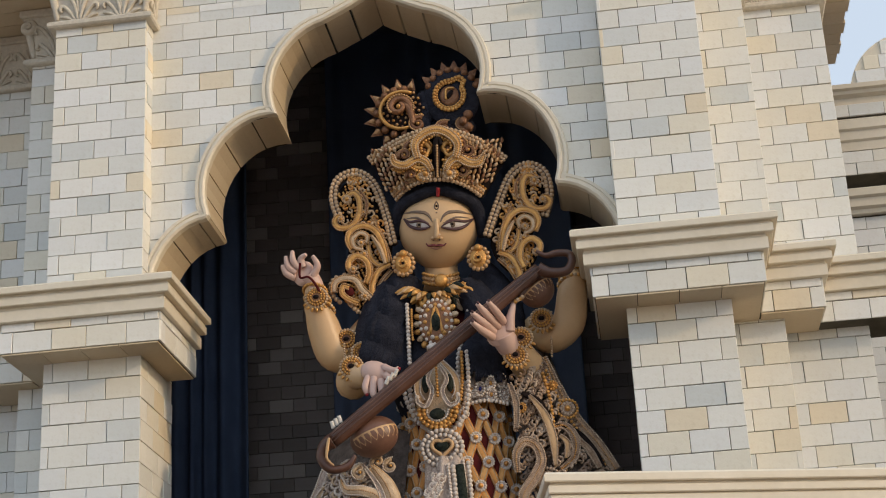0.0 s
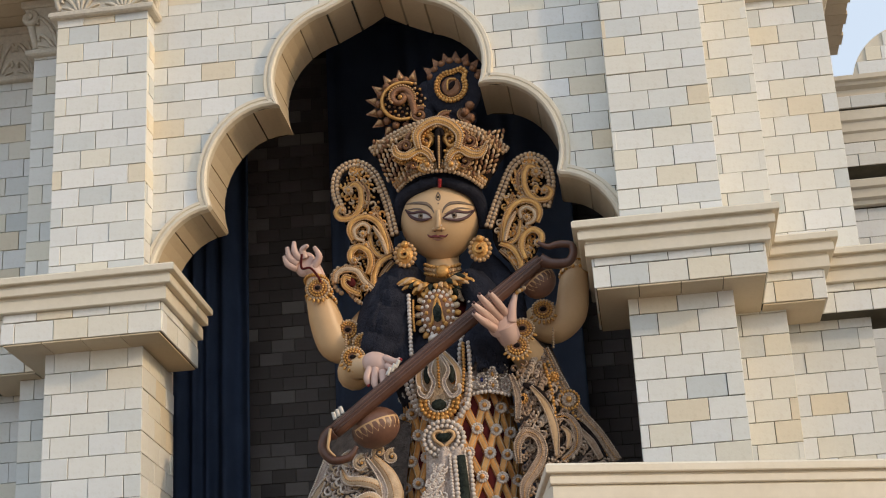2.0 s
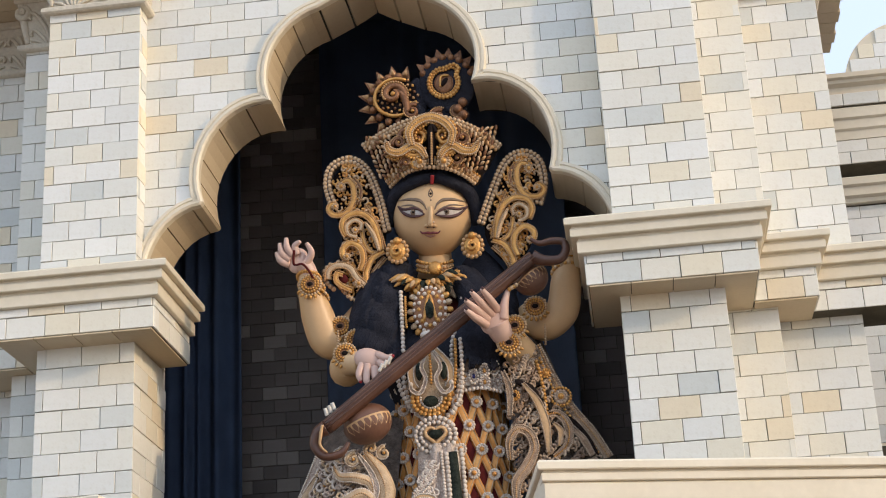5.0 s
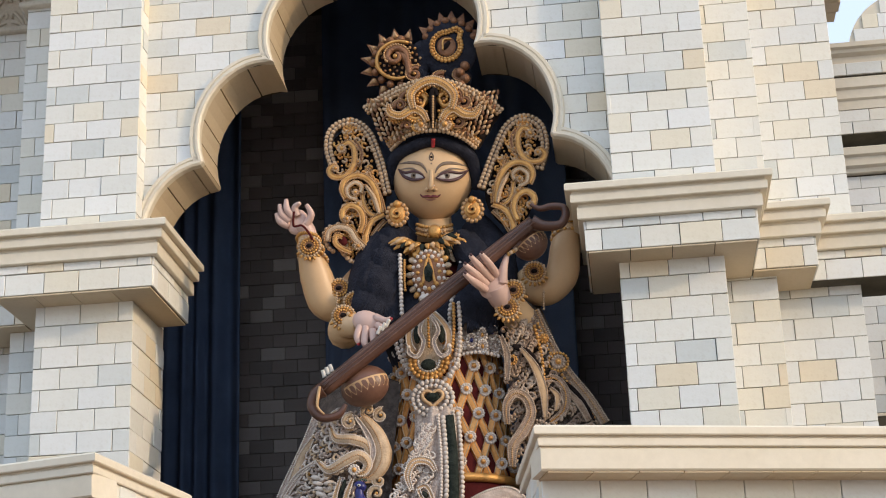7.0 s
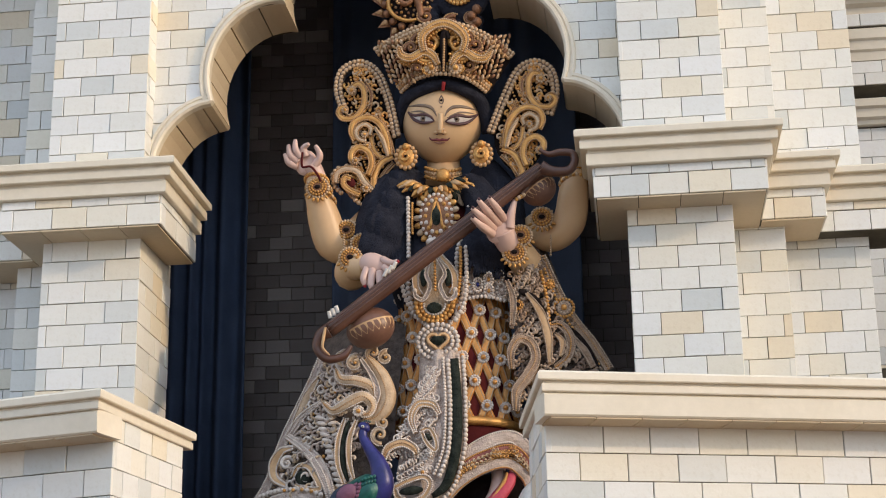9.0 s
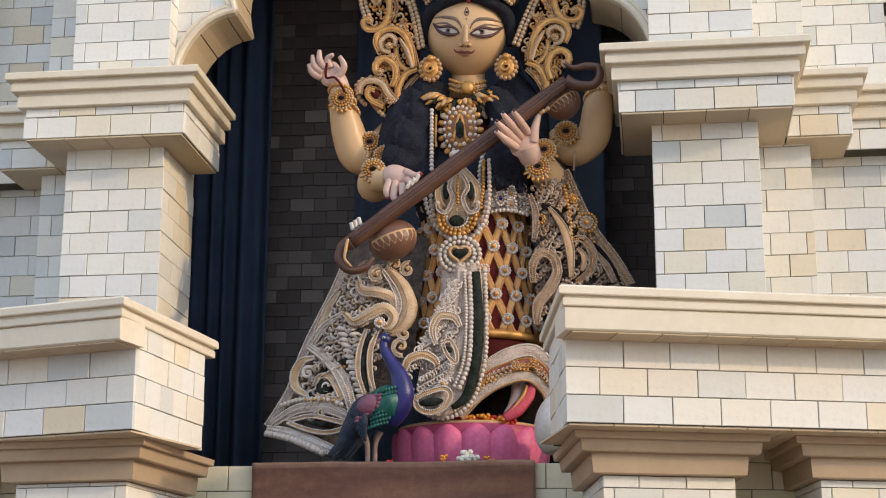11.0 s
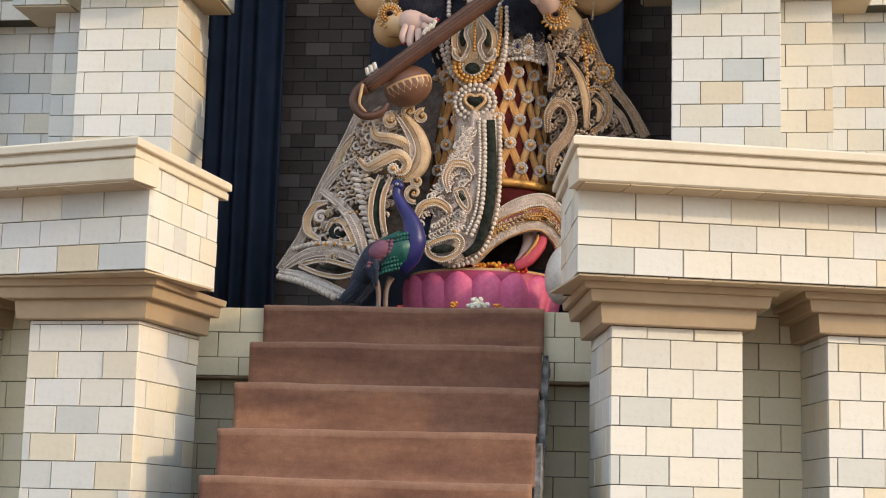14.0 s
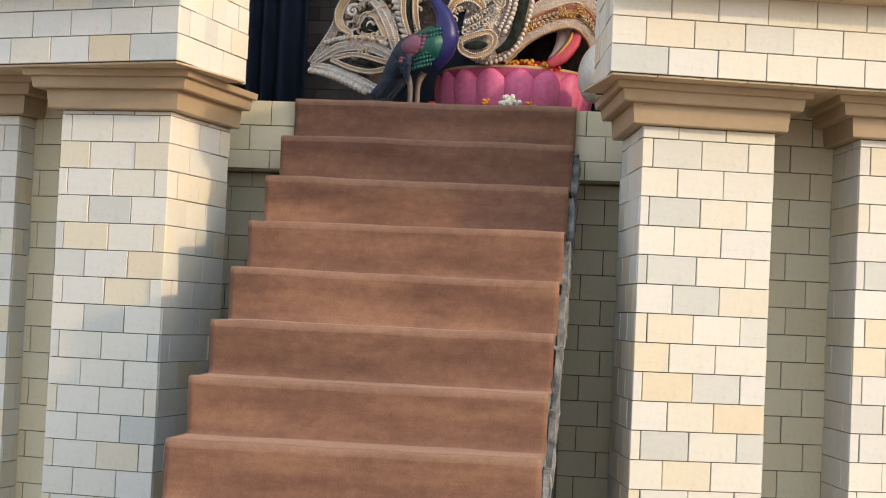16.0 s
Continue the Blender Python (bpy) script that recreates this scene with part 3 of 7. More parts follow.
# ---- materials of the figures ----
SKIN = mottled("painted_clay_skin", (0.57, 0.37, 0.19), (0.65, 0.44, 0.24), 3.0, 0.42, 0.0, 0.04, 60.0, 0.002, 0.03)
PALE = mottled("painted_clay_hand", (0.56, 0.38, 0.32), (0.64, 0.45, 0.38), 5.0, 0.42, 0.0, 0.04, 60.0, 0.002, 0.03)
HAIR = mottled("black_hair", (0.018, 0.019, 0.028), (0.036, 0.037, 0.050), 20.0, 0.8, 0.0, 0.9, 90.0, 0.012)
GOLD = mottled("dull_gold_foil", (0.46, 0.225, 0.055), (0.70, 0.385, 0.11), 18.0, 0.36, 0.4, 0.6, 120.0, 0.004)
BRONZE = mottled("copper_zari", (0.16, 0.070, 0.032), (0.31, 0.150, 0.068), 18.0, 0.5, 0.3, 0.8, 120.0, 0.005)
PEARL = mottled("pearl_bead", (0.60, 0.51, 0.44), (0.74, 0.655, 0.575), 30.0, 0.32, 0.0, 0.05, 90.0)
DUSK = mottled("copper_bead", (0.42, 0.24, 0.10), (0.56, 0.345, 0.165), 30.0, 0.4, 0.15, 0.05, 90.0)
ZARI = mottled("silver_beige_brocade", (0.45, 0.355, 0.30), (0.66, 0.55, 0.475), 26.0, 0.55, 0.15, 1.0, 75.0, 0.012)
TAWNY = mottled("tawny_brocade", (0.15, 0.095, 0.065), (0.30, 0.21, 0.15), 26.0, 0.55, 0.15, 1.0, 75.0, 0.012)
MAROON = mottled("maroon_velvet", (0.060, 0.010, 0.011), (0.095, 0.017, 0.016), 8.0, 0.85, 0.0, 0.3, 150.0)
ORANGE = mottled("orange_gold_ribbon", (0.60, 0.265, 0.06), (0.76, 0.40, 0.12), 16.0, 0.35, 0.3, 0.3, 120.0)
GREEN = mottled("dark_green_velvet", (0.012, 0.016, 0.013), (0.045, 0.052, 0.042), 40.0, 0.8, 0.0, 1.0, 90.0, 0.008)
RED = mottled("red_paint", (0.30, 0.012, 0.02), (0.38, 0.03, 0.03), 9.0, 0.5)
INK = mottled("black_paint", (0.010, 0.007, 0.007), (0.022, 0.016, 0.015), 30.0, 0.9)
BROW = mottled("brown_paint", (0.15, 0.105, 0.072), (0.21, 0.15, 0.105), 30.0, 0.6)
LINER = mottled("plum_brown_paint", (0.050, 0.020, 0.022), (0.085, 0.034, 0.036), 30.0, 0.6)
LIP = mottled("dark_red_lip_paint", (0.11, 0.014, 0.018), (0.15, 0.022, 0.024), 30.0, 0.5)
LIP_SOFT = mottled("soft_rose_lip_paint", (0.42, 0.22, 0.16), (0.47, 0.26, 0.19), 30.0, 0.5)
BEIGE = mottled("beige_bead", (0.46, 0.31, 0.175), (0.60, 0.425, 0.265), 30.0, 0.4, 0.05, 0.05, 90.0)
EYEWHITE = mottled("white_paint", (0.50, 0.45, 0.42), (0.58, 0.53, 0.50), 20.0, 0.5)
WOOD = mottled("dark_polished_wood", (0.075, 0.032, 0.020), (0.12, 0.055, 0.034), 7.0, 0.35, 0.0, 0.2, 60.0)
GOURD = mottled("brown_gourd", (0.13, 0.062, 0.04), (0.20, 0.10, 0.065), 7.0, 0.4, 0.0, 0.2, 60.0)
OCHRE = mottled("ochre_paint", (0.52, 0.32, 0.15), (0.64, 0.42, 0.22), 12.0, 0.55)
PINK = mottled("pink_paint", (0.66, 0.10, 0.25), (0.80, 0.20, 0.37), 5.0, 0.5, 0.0, 0.2, 40.0)
DEEP_PINK = mottled("deep_pink_paint", (0.36, 0.03, 0.10), (0.48, 0.06, 0.15), 5.0, 0.5, 0.0, 0.2, 40.0)
BLUE = mottled("peacock_blue", (0.012, 0.015, 0.10), (0.03, 0.028, 0.19), 12.0, 0.35, 0.1, 0.3, 80.0)
TEAL = mottled("peacock_green", (0.006, 0.07, 0.065), (0.02, 0.14, 0.11), 14.0, 0.4, 0.1, 0.6, 70.0)
WING = mottled("mauve_wing", (0.15, 0.055, 0.10), (0.25, 0.095, 0.15), 12.0, 0.5, 0.0, 0.6, 60.0)
TAIL = mottled("dark_feather", (0.012, 0.022, 0.05), (0.03, 0.045, 0.08), 18.0, 0.6, 0.0, 0.8, 90.0, 0.01)
LEG = mottled("grey_leg", (0.20, 0.14, 0.12), (0.27, 0.20, 0.17), 18.0, 0.6)
WHITE = mottled("white_gloss_paint", (0.66, 0.62, 0.56), (0.74, 0.70, 0.64), 4.0, 0.4)
PETAL_W = mottled("white_petal", (0.72, 0.70, 0.58), (0.80, 0.78, 0.68), 20.0, 0.6)
PETAL_O = mottled("orange_petal", (0.70, 0.24, 0.02), (0.80, 0.36, 0.03), 20.0, 0.6)
PETAL_R = mottled("red_petal", (0.55, 0.02, 0.015), (0.68, 0.05, 0.03), 20.0, 0.6)


for cloth in (HAIR, MAROON, GREEN, INK):
    cloth.node_tree.nodes["Principled BSDF"].inputs["Specular IOR Level"].default_value = 0.08
GROUND_CLOTH = mottled("dark_brown_net", (0.055, 0.042, 0.036), (0.16, 0.125, 0.105), 30.0, 0.8, 0.0, 1.0, 70.0, 0.012)
HEM_RED = mottled("dull_red_brocade", (0.20, 0.055, 0.045), (0.34, 0.12, 0.09), 30.0, 0.6, 0.1, 0.8, 80.0, 0.008)
RED_CLOTH = mottled("crimson_cloth", (0.42, 0.03, 0.06), (0.58, 0.08, 0.12), 14.0, 0.6)
ZARI_BROWN = mottled("brown_beige_brocade", (0.30, 0.20, 0.13), (0.46, 0.33, 0.23), 26.0, 0.55, 0.15, 1.0, 75.0, 0.012)
BEIGE_DIM = mottled("dull_beige_bead", (0.34, 0.25, 0.18), (0.48, 0.37, 0.275), 30.0, 0.4, 0.05, 0.05, 90.0)
WHITE_LACE = mottled("white_lace", (0.62, 0.57, 0.54), (0.78, 0.73, 0.70), 30.0, 0.6, 0.0, 1.0, 80.0, 0.01)
TAN = mottled("tan_gold_braid", (0.48, 0.34, 0.21), (0.64, 0.49, 0.33), 18.0, 0.5, 0.2, 0.8, 110.0, 0.006)


# ---- sculpting in one mesh ----
def spline(pts, n=6):
    """A smooth line through the points."""
    pts = [Vector(p) for p in pts]
    if len(pts) < 3:
        return [pts[0].lerp(pts[-1], k / n) for k in range(n + 1)]
    out = []
    for i in range(len(pts) - 1):
        p0, p1, p2, p3 = pts[max(i - 1, 0)], pts[i], pts[i + 1], pts[min(i + 2, len(pts) - 1)]
        for k in range(n):
            t = k / n
            out.append(0.5 * ((2 * p1) + (p2 - p0) * t + (2 * p0 - 5 * p1 + 4 * p2 - p3) * t * t + (3 * p1 - p0 - 3 * p2 + p3) * t ** 3))
    return out + [pts[-1]]


def even(pts, step):
    """Points at even steps along a line."""
    out, left = [pts[0].copy()], step
    for a, b in zip(pts, pts[1:]):
        d = (b - a).length
        at = 0.0
        while d > 1e-6 and d - at >= left:
            at += left
            out.append(a.lerp(b, at / d))
            left = step
        left -= d - at
    return out


class Sculpt:
    """Gathers shapes of several materials into one mesh."""

    def __init__(self, base):
        self.v, self.f, self.mi, self.mats, self.base = [], [], [], [], Vector(base)

    def add(self, verts, faces, mat):
        if mat not in self.mats:
            self.mats.append(mat)
        o, k = len(self.v), self.mats.index(mat)
        self.v += [tuple(p) for p in verts]
        self.f += [tuple(i + o for i in f) for f in faces]
        self.mi += [k] * len(faces)

    def ball(self, c, r, mat, seg=10, rings=6, turn=(0, 0, 0), shape=None):
        r = Vector((r, r, r)) if isinstance(r, (int, float)) else Vector(r)
        m = Euler([radians(a) for a in turn]).to_matrix()
        c, v = Vector(c), []
        for i in range(rings + 1):
            a = math.pi * i / rings
            for j in range(seg):
                b = 2 * math.pi * j / seg
                p = Vector((r.x * math.sin(a) * math.cos(b), r.y * math.sin(a) * math.sin(b), r.z * math.cos(a)))
                v.append(c + m @ (shape(p) if shape else p))
        f = [(i * seg + j, i * seg + (j + 1) % seg, (i + 1) * seg + (j + 1) % seg, (i + 1) * seg + j) for i in range(rings) for j in range(seg)]
        self.add(v, f, mat)

    def tube(self, pts, r, mat, seg=8, n=6, flat=1.0, raw=False):
        line = [Vector(p) for p in pts] if raw else spline(pts, n)
        rs = r if isinstance(r, (list, tuple)) else [r, r]
        v = []
        if len(line) < 2:
            return
        for i, p in enumerate(line):
            t = i / (len(line) - 1) * (len(rs) - 1)
            k = min(int(t), len(rs) - 2)
            rad = rs[k] + (rs[k + 1] - rs[k]) * (t - k)
            d = (line[min(i + 1, len(line) - 1)] - line[max(i - 1, 0)]).normalized()
            side = d.cross(Vector((0, 1, 0)))
            side = side.normalized() if side.length > 0.05 else Vector((1, 0, 0))
            out = side.cross(d).normalized()
            for j in range(seg):
                a = 2 * math.pi * j / seg
                v.append(p + side * rad * math.cos(a) + out * rad * flat * math.sin(a))
        m = len(line)
        f = [(i * seg + j, i * seg + (j + 1) % seg, (i + 1) * seg + (j + 1) % seg, (i + 1) * seg + j) for i in range(m - 1) for j in range(seg)]
        f += [tuple(range(seg)), tuple(range((m - 1) * seg, m * seg))]
        self.add(v, f, mat)

    def beads(self, pts, r, mat, gap=1.9, raw=False):
        line = [Vector(p) for p in pts] if raw else spline(pts, 8)
        for p in even(line, r * gap):
            self.ball(p, r, mat, 6, 4)

    def scroll(self, c, r, turns, start, hand, mat, thick, edge=None, gem=None, lean=0.0):
        """A spiral roll in the upright plane, with a bead row on its back and a boss at its eye."""
        c, line, n = Vector(c), [], int(14 * turns) + 4
        for k in range(n + 1):
            t = k / n
            a, q = radians(start) + hand * turns * 2 * math.pi * t, r * (1 - 0.80 * t)
            line.append(c + Vector((q * math.cos(a), -0.02 * t + lean * q * math.sin(a), q * math.sin(a))))
        self.tube(line, [thick, thick * 0.85, thick * 0.5], mat, 7, raw=True)
        if edge:
            back = [p + (p - c).normalized() * thick * 0.95 + Vector((0, -thick * 0.45, 0)) for p in line[: int(n * 0.62)]]
            self.beads(back, thick * 0.36, edge, 2.0, raw=True)
        self.ball(c + Vector((0, -0.015, 0)), thick * 0.75, gem or mat, 8, 5)

    def sheet(self, left, right, bulge, mat, n=14, m=14):
        """Cloth between two edge lines, swelling towards the viewer."""
        a, b = spline(left, 6), spline(right, 6)
        pick = lambda l, t: l[min(int(t * (len(l) - 1)), len(l) - 2)].lerp(l[min(int(t * (len(l) - 1)), len(l) - 2) + 1], t * (len(l) - 1) - min(int(t * (len(l) - 1)), len(l) - 2))
        v = []
        for i in range(n + 1):
            p, q = pick(a, i / n), pick(b, i / n)
            for j in range(m + 1):
                u = j / m
                w = p.lerp(q, u)
                w.y -= bulge * math.sin(math.pi * u) + 0.012 * math.sin(u * 19 + i * 0.35)
                v.append(w)
        f = [(i * (m + 1) + j, i * (m + 1) + j + 1, (i + 1) * (m + 1) + j + 1, (i + 1) * (m + 1) + j) for i in range(n) for j in range(m)]
        self.add(v, f, mat)

    def rosette(self, c, r, petal, boss, n=9):
        c = Vector(c)
        self.ball(c, (r * 0.7, r * 0.3, r * 0.7), petal, 9, 4)
        for k in range(n):
            a = 2 * math.pi * k / n
            self.ball(c + Vector((r * 0.8 * math.cos(a), 0, r * 0.8 * math.sin(a))), r * 0.28, petal, 6, 4)
        self.ball(c + Vector((0, -r * 0.28, 0)), r * 0.46, boss, 7, 4)

    def mesh(self, name):
        me = bpy.data.meshes.new(name)
        me.from_pydata([(x - self.base.x, y - self.base.y, z - self.base.z) for x, y, z in self.v], [], self.f)
        for m in self.mats:
            me.materials.append(m)
        me.polygons.foreach_set("material_index", self.mi)
        me.polygons.foreach_set("use_smooth", [True] * len(me.polygons))
        me.update()
        return me

    def stand(self, name, label, category, m):
        ob = new(name, fix_normals(self.mesh(name)))
        ob.matrix_basis = m @ Matrix.Translation(self.base)
        return tagged(ob, label, category)


# ---- the statue: places are metres from the eye (right, ahead, up) ----
def statue():
    s = Sculpt((-0.562, 7.700, 1.070))
    def braid(pts, w, mat, rim=PEARL, bead=0.0065, mid=None, flat=0.35):
        """A flat padded band with a row of beads along both edges, and one along its middle if mid is given."""
        line = spline(pts, 8)
        ws = w if isinstance(w, (list, tuple)) else [w, w]
        s.tube(line, [1.12 * q for q in ws], mat, 8, raw=True, flat=flat)
        for out in ((-1, 1) if rim else ()):
            edge = []
            for k, p in enumerate(line):
                t = k / (len(line) - 1) * (len(ws) - 1)
                j = min(int(t), len(ws) - 2)
                d = (line[min(k + 1, len(line) - 1)] - line[max(k - 1, 0)]).normalized()
                edge.append(p + Vector((d.z, 0, -d.x)) * out * 0.9 * (ws[j] + (ws[j + 1] - ws[j]) * (t - j)) + Vector((0, -0.006, 0)))
            s.beads(edge, bead * 0.78, rim, 1.8, True)
        if mid:
            s.beads([p + Vector((0, -max(ws) * flat, 0)) for p in line], bead * 0.7, mid, 2.2, True)

    def curl(c, r, hand, mat, thick=0.006, start=0.0):
        """A small open curl of cord."""
        c = Vector(c)
        line = [c + Vector((r * (1 - 0.6 * t) * math.cos(start + hand * 5.2 * t), -0.006 * t, r * (1 - 0.6 * t) * math.sin(start + hand * 5.2 * t))) for t in (k / 9 for k in range(10))]
        s.tube(line, [thick, thick * 1.2, thick * 1.5], mat, 5, raw=True)

    def ring(c, rx, rz, size, mat, n=0, tilt=0.0):
        c = Vector(c)
        n = n or int(6.283 * math.sqrt((rx * rx + rz * rz) / 2) / (size * 1.8))
        for k in range(n):
            a = 2 * math.pi * k / n
            x, z = rx * math.cos(a), rz * math.sin(a)
            s.ball(c + Vector((x * math.cos(tilt) - z * math.sin(tilt), 0, x * math.sin(tilt) + z * math.cos(tilt))), size, mat, 6, 4)

    # head, tilted a little down towards the viewer
    face_c, tip = Vector((-0.572, 7.620, 3.102)), 19.0
    turn = Euler((radians(tip), 0, radians(2.0))).to_matrix()
    fr = Vector((0.199, 0.165, 0.205))

    def jaw(p):
        k = max(0.0, -p.z / fr.z)
        return Vector((p.x * (1 - 0.27 * k * k), p.y, p.z * 1.02))

    s.ball(face_c, fr, SKIN, 32, 22, (tip, 0, 2.0), jaw)

    def on_face(dx, dz, out=0.003):
        k = max(0.0, -dz / fr.z)
        w = dx / (1 - 0.27 * k * k)
        y = -fr.y * math.sqrt(max(0.02, 1 - (w / fr.x) ** 2 - (dz / fr.z / 1.02) ** 2))
        return face_c + turn @ Vector((dx, y - out, dz))

    def at_face(p, out=0.003):
        """The first point of the face on the line of sight through p."""
        p = Vector(p)
        lo, hi = 0.94, 1.03
        for k in range(900):
            mid = lo + (hi - lo) * k / 899
            q = turn.transposed() @ (p * mid - face_c)
            w = q.x / (1 - 0.27 * max(0.0, -q.z / fr.z) ** 2)
            if (w / fr.x) ** 2 + (q.y / fr.y) ** 2 + (q.z / fr.z / 1.02) ** 2 < 1:
                break
        return p * (mid - out / 7.5)

    def stroke(pts, r, mat, out=0.003, flat=0.5):
        s.tube([at_face(p, out) for p in spline(pts, 6)], r, mat, 6, raw=True, flat=flat)

    stroke([(-0.735, 7.500, 3.159), (-0.678, 7.500, 3.163), (-0.627, 7.500, 3.154), (-0.603, 7.500, 3.131), (-0.590, 7.500, 3.100)], [0.002, 0.0078, 0.0088, 0.006, 0.002], BROW, 0.001, 0.3)
    stroke([(-0.550, 7.500, 3.097), (-0.535, 7.500, 3.127), (-0.504, 7.500, 3.146), (-0.450, 7.500, 3.143), (-0.389, 7.500, 3.122)], [0.002, 0.006, 0.0088, 0.0078, 0.002], BROW, 0.001, 0.3)
    for up, low, fold, iris in (
        (((-0.732, 7.500, 3.131), (-0.702, 7.500, 3.111), (-0.660, 7.500, 3.114), (-0.626, 7.500, 3.103), (-0.602, 7.500, 3.077)), ((-0.732, 7.500, 3.131), (-0.703, 7.500, 3.091), (-0.664, 7.500, 3.071), (-0.627, 7.500, 3.070), (-0.602, 7.500, 3.077)), ((-0.718, 7.500, 3.130), (-0.662, 7.500, 3.130), (-0.607, 7.500, 3.095)), (-0.657, 7.500, 3.091)),
        (((-0.385, 7.500, 3.101), (-0.427, 7.500, 3.090), (-0.477, 7.500, 3.100), (-0.517, 7.500, 3.092), (-0.549, 7.500, 3.070)), ((-0.385, 7.500, 3.101), (-0.428, 7.500, 3.066), (-0.473, 7.500, 3.054), (-0.515, 7.500, 3.059), (-0.549, 7.500, 3.070)), ((-0.404, 7.500, 3.105), (-0.474, 7.500, 3.116), (-0.539, 7.500, 3.091)), (-0.492, 7.500, 3.080))):
        a, b = spline(up, 6), spline(low, 6)
        v = [at_face(p.lerp(q, k / 4), 0.003 + 0.004 * math.sin(math.pi * k / 4)) for p, q in zip(a, b) for k in range(5)]
        s.add(v, [(i * 5 + k, i * 5 + k + 1, i * 5 + k + 6, i * 5 + k + 5) for i in range(len(a) - 1) for k in range(4)], EYEWHITE)
        c = at_face(iris, 0.008)
        s.ball(c, (0.0150, 0.004, 0.0150), BROW, 14, 6, (tip, 0, 0))
        s.ball(c + Vector((0, -0.004, 0)), (0.0065, 0.003, 0.0065), INK, 10, 5, (tip, 0, 0))
        stroke(up, [0.004, 0.0072, 0.0074, 0.0058, 0.003], LINER, 0.008)
        stroke(low, [0.004, 0.0090, 0.0088, 0.0062, 0.003], LINER, 0.007)
        stroke(fold, [0.002, 0.0058, 0.002], BROW, 0.000, 0.25)
    # nose with a stud, mouth, mark on the brow, chin
    s.tube([at_face((-0.570, 7.500, 3.114), -0.006), at_face((-0.571, 7.500, 3.060), 0.004), at_face((-0.574, 7.500, 3.021), 0.011)], [0.011, 0.012, 0.013], SKIN, 12)
    s.ball(at_face((-0.574, 7.500, 3.019), 0.009), (0.0145, 0.014, 0.012), SKIN, 12, 8)
    for p, q in (((-0.595, 7.500, 3.013), (-0.590, 7.500, 3.004)), ((-0.553, 7.500, 3.010), (-0.559, 7.500, 3.002))):
        s.ball(at_face(p, 0.004), (0.011, 0.012, 0.009), SKIN, 10, 7)
        s.ball(at_face(q, 0.008), (0.005, 0.005, 0.002), LINER, 8, 5)
    s.ball(at_face((-0.558, 7.500, 3.032), 0.022), 0.004, PEARL, 8, 5)
    stroke([(-0.628, 7.500, 2.990), (-0.616, 7.500, 2.977), (-0.591, 7.500, 2.977), (-0.577, 7.500, 2.973), (-0.563, 7.500, 2.975), (-0.541, 7.500, 2.972), (-0.528, 7.500, 2.983)], [0.0022, 0.0052, 0.0074, 0.0062, 0.0074, 0.0052, 0.0022], LIP, 0.010, 0.6)
    stroke([(-0.605, 7.500, 2.966), (-0.578, 7.500, 2.958), (-0.549, 7.500, 2.962)], [0.002, 0.0075, 0.002], LIP_SOFT, 0.002, 0.6)
    stroke([(-0.565, 7.500, 3.211), (-0.575, 7.500, 3.190), (-0.575, 7.500, 3.175), (-0.566, 7.500, 3.167), (-0.558, 7.500, 3.174), (-0.556, 7.500, 3.189), (-0.565, 7.500, 3.211)], 0.0030, BROW, 0.001)
    s.ball(at_face((-0.566, 7.500, 3.185), 0.002), (0.006, 0.003, 0.007), INK, 8, 5)
    s.ball(at_face((-0.567, 7.500, 3.150), 0.001), (0.004, 0.002, 0.004), BROW, 8, 5)
    # hair: cap, parting, falls on the shoulders
    s.ball((-0.578, 7.740, 3.250), (0.225, 0.16, 0.235), HAIR, 24, 14)
    s.tube([(-0.796, 7.620, 3.078), (-0.749, 7.540, 3.204), (-0.642, 7.470, 3.240), (-0.553, 7.460, 3.254), (-0.467, 7.470, 3.231), (-0.373, 7.540, 3.184), (-0.347, 7.620, 3.047)], [0.03, 0.034, 0.032, 0.03, 0.032, 0.034, 0.03], HAIR, 10)
    s.tube([(-0.553, 7.440, 3.209), (-0.546, 7.415, 3.246)], [0.008, 0.010], RED, 6)
    for px in ((-1, (-0.775, 7.700, 2.909), (-0.858, 7.600, 2.728), (-0.907, 7.550, 2.509), (-0.939, 7.550, 2.281)), (-1, (-0.729, 7.650, 2.827), (-0.793, 7.550, 2.647), (-0.820, 7.500, 2.429), (-0.770, 7.500, 2.256)), (1, (-0.376, 7.700, 2.882), (-0.290, 7.650, 2.708), (-0.276, 7.600, 2.485), (-0.317, 7.600, 2.201)), (1, (-0.431, 7.600, 2.759), (-0.351, 7.550, 2.589), (-0.329, 7.500, 2.399), (-0.361, 7.500, 2.287))):
        s.tube(px[1:], [0.08, 0.10, 0.11, 0.09], HAIR, 10)
    for pts, width in (([(-0.777, 7.560, 2.835), (-0.807, 7.480, 2.661), (-0.844, 7.430, 2.501), (-0.867, 7.400, 2.351), (-0.850, 7.400, 2.252)], 0.20), ([(-0.837, 7.500, 2.698), (-0.896, 7.450, 2.538), (-0.902, 7.420, 2.386)], 0.10), ([(-0.444, 7.560, 2.795), (-0.403, 7.500, 2.641), (-0.385, 7.460, 2.484), (-0.406, 7.420, 2.345), (-0.385, 7.420, 2.232)], 0.15), ([(-0.365, 7.480, 2.504), (-0.325, 7.460, 2.355), (-0.298, 7.440, 2.222)], 0.08)):
        line = spline(pts, 6)
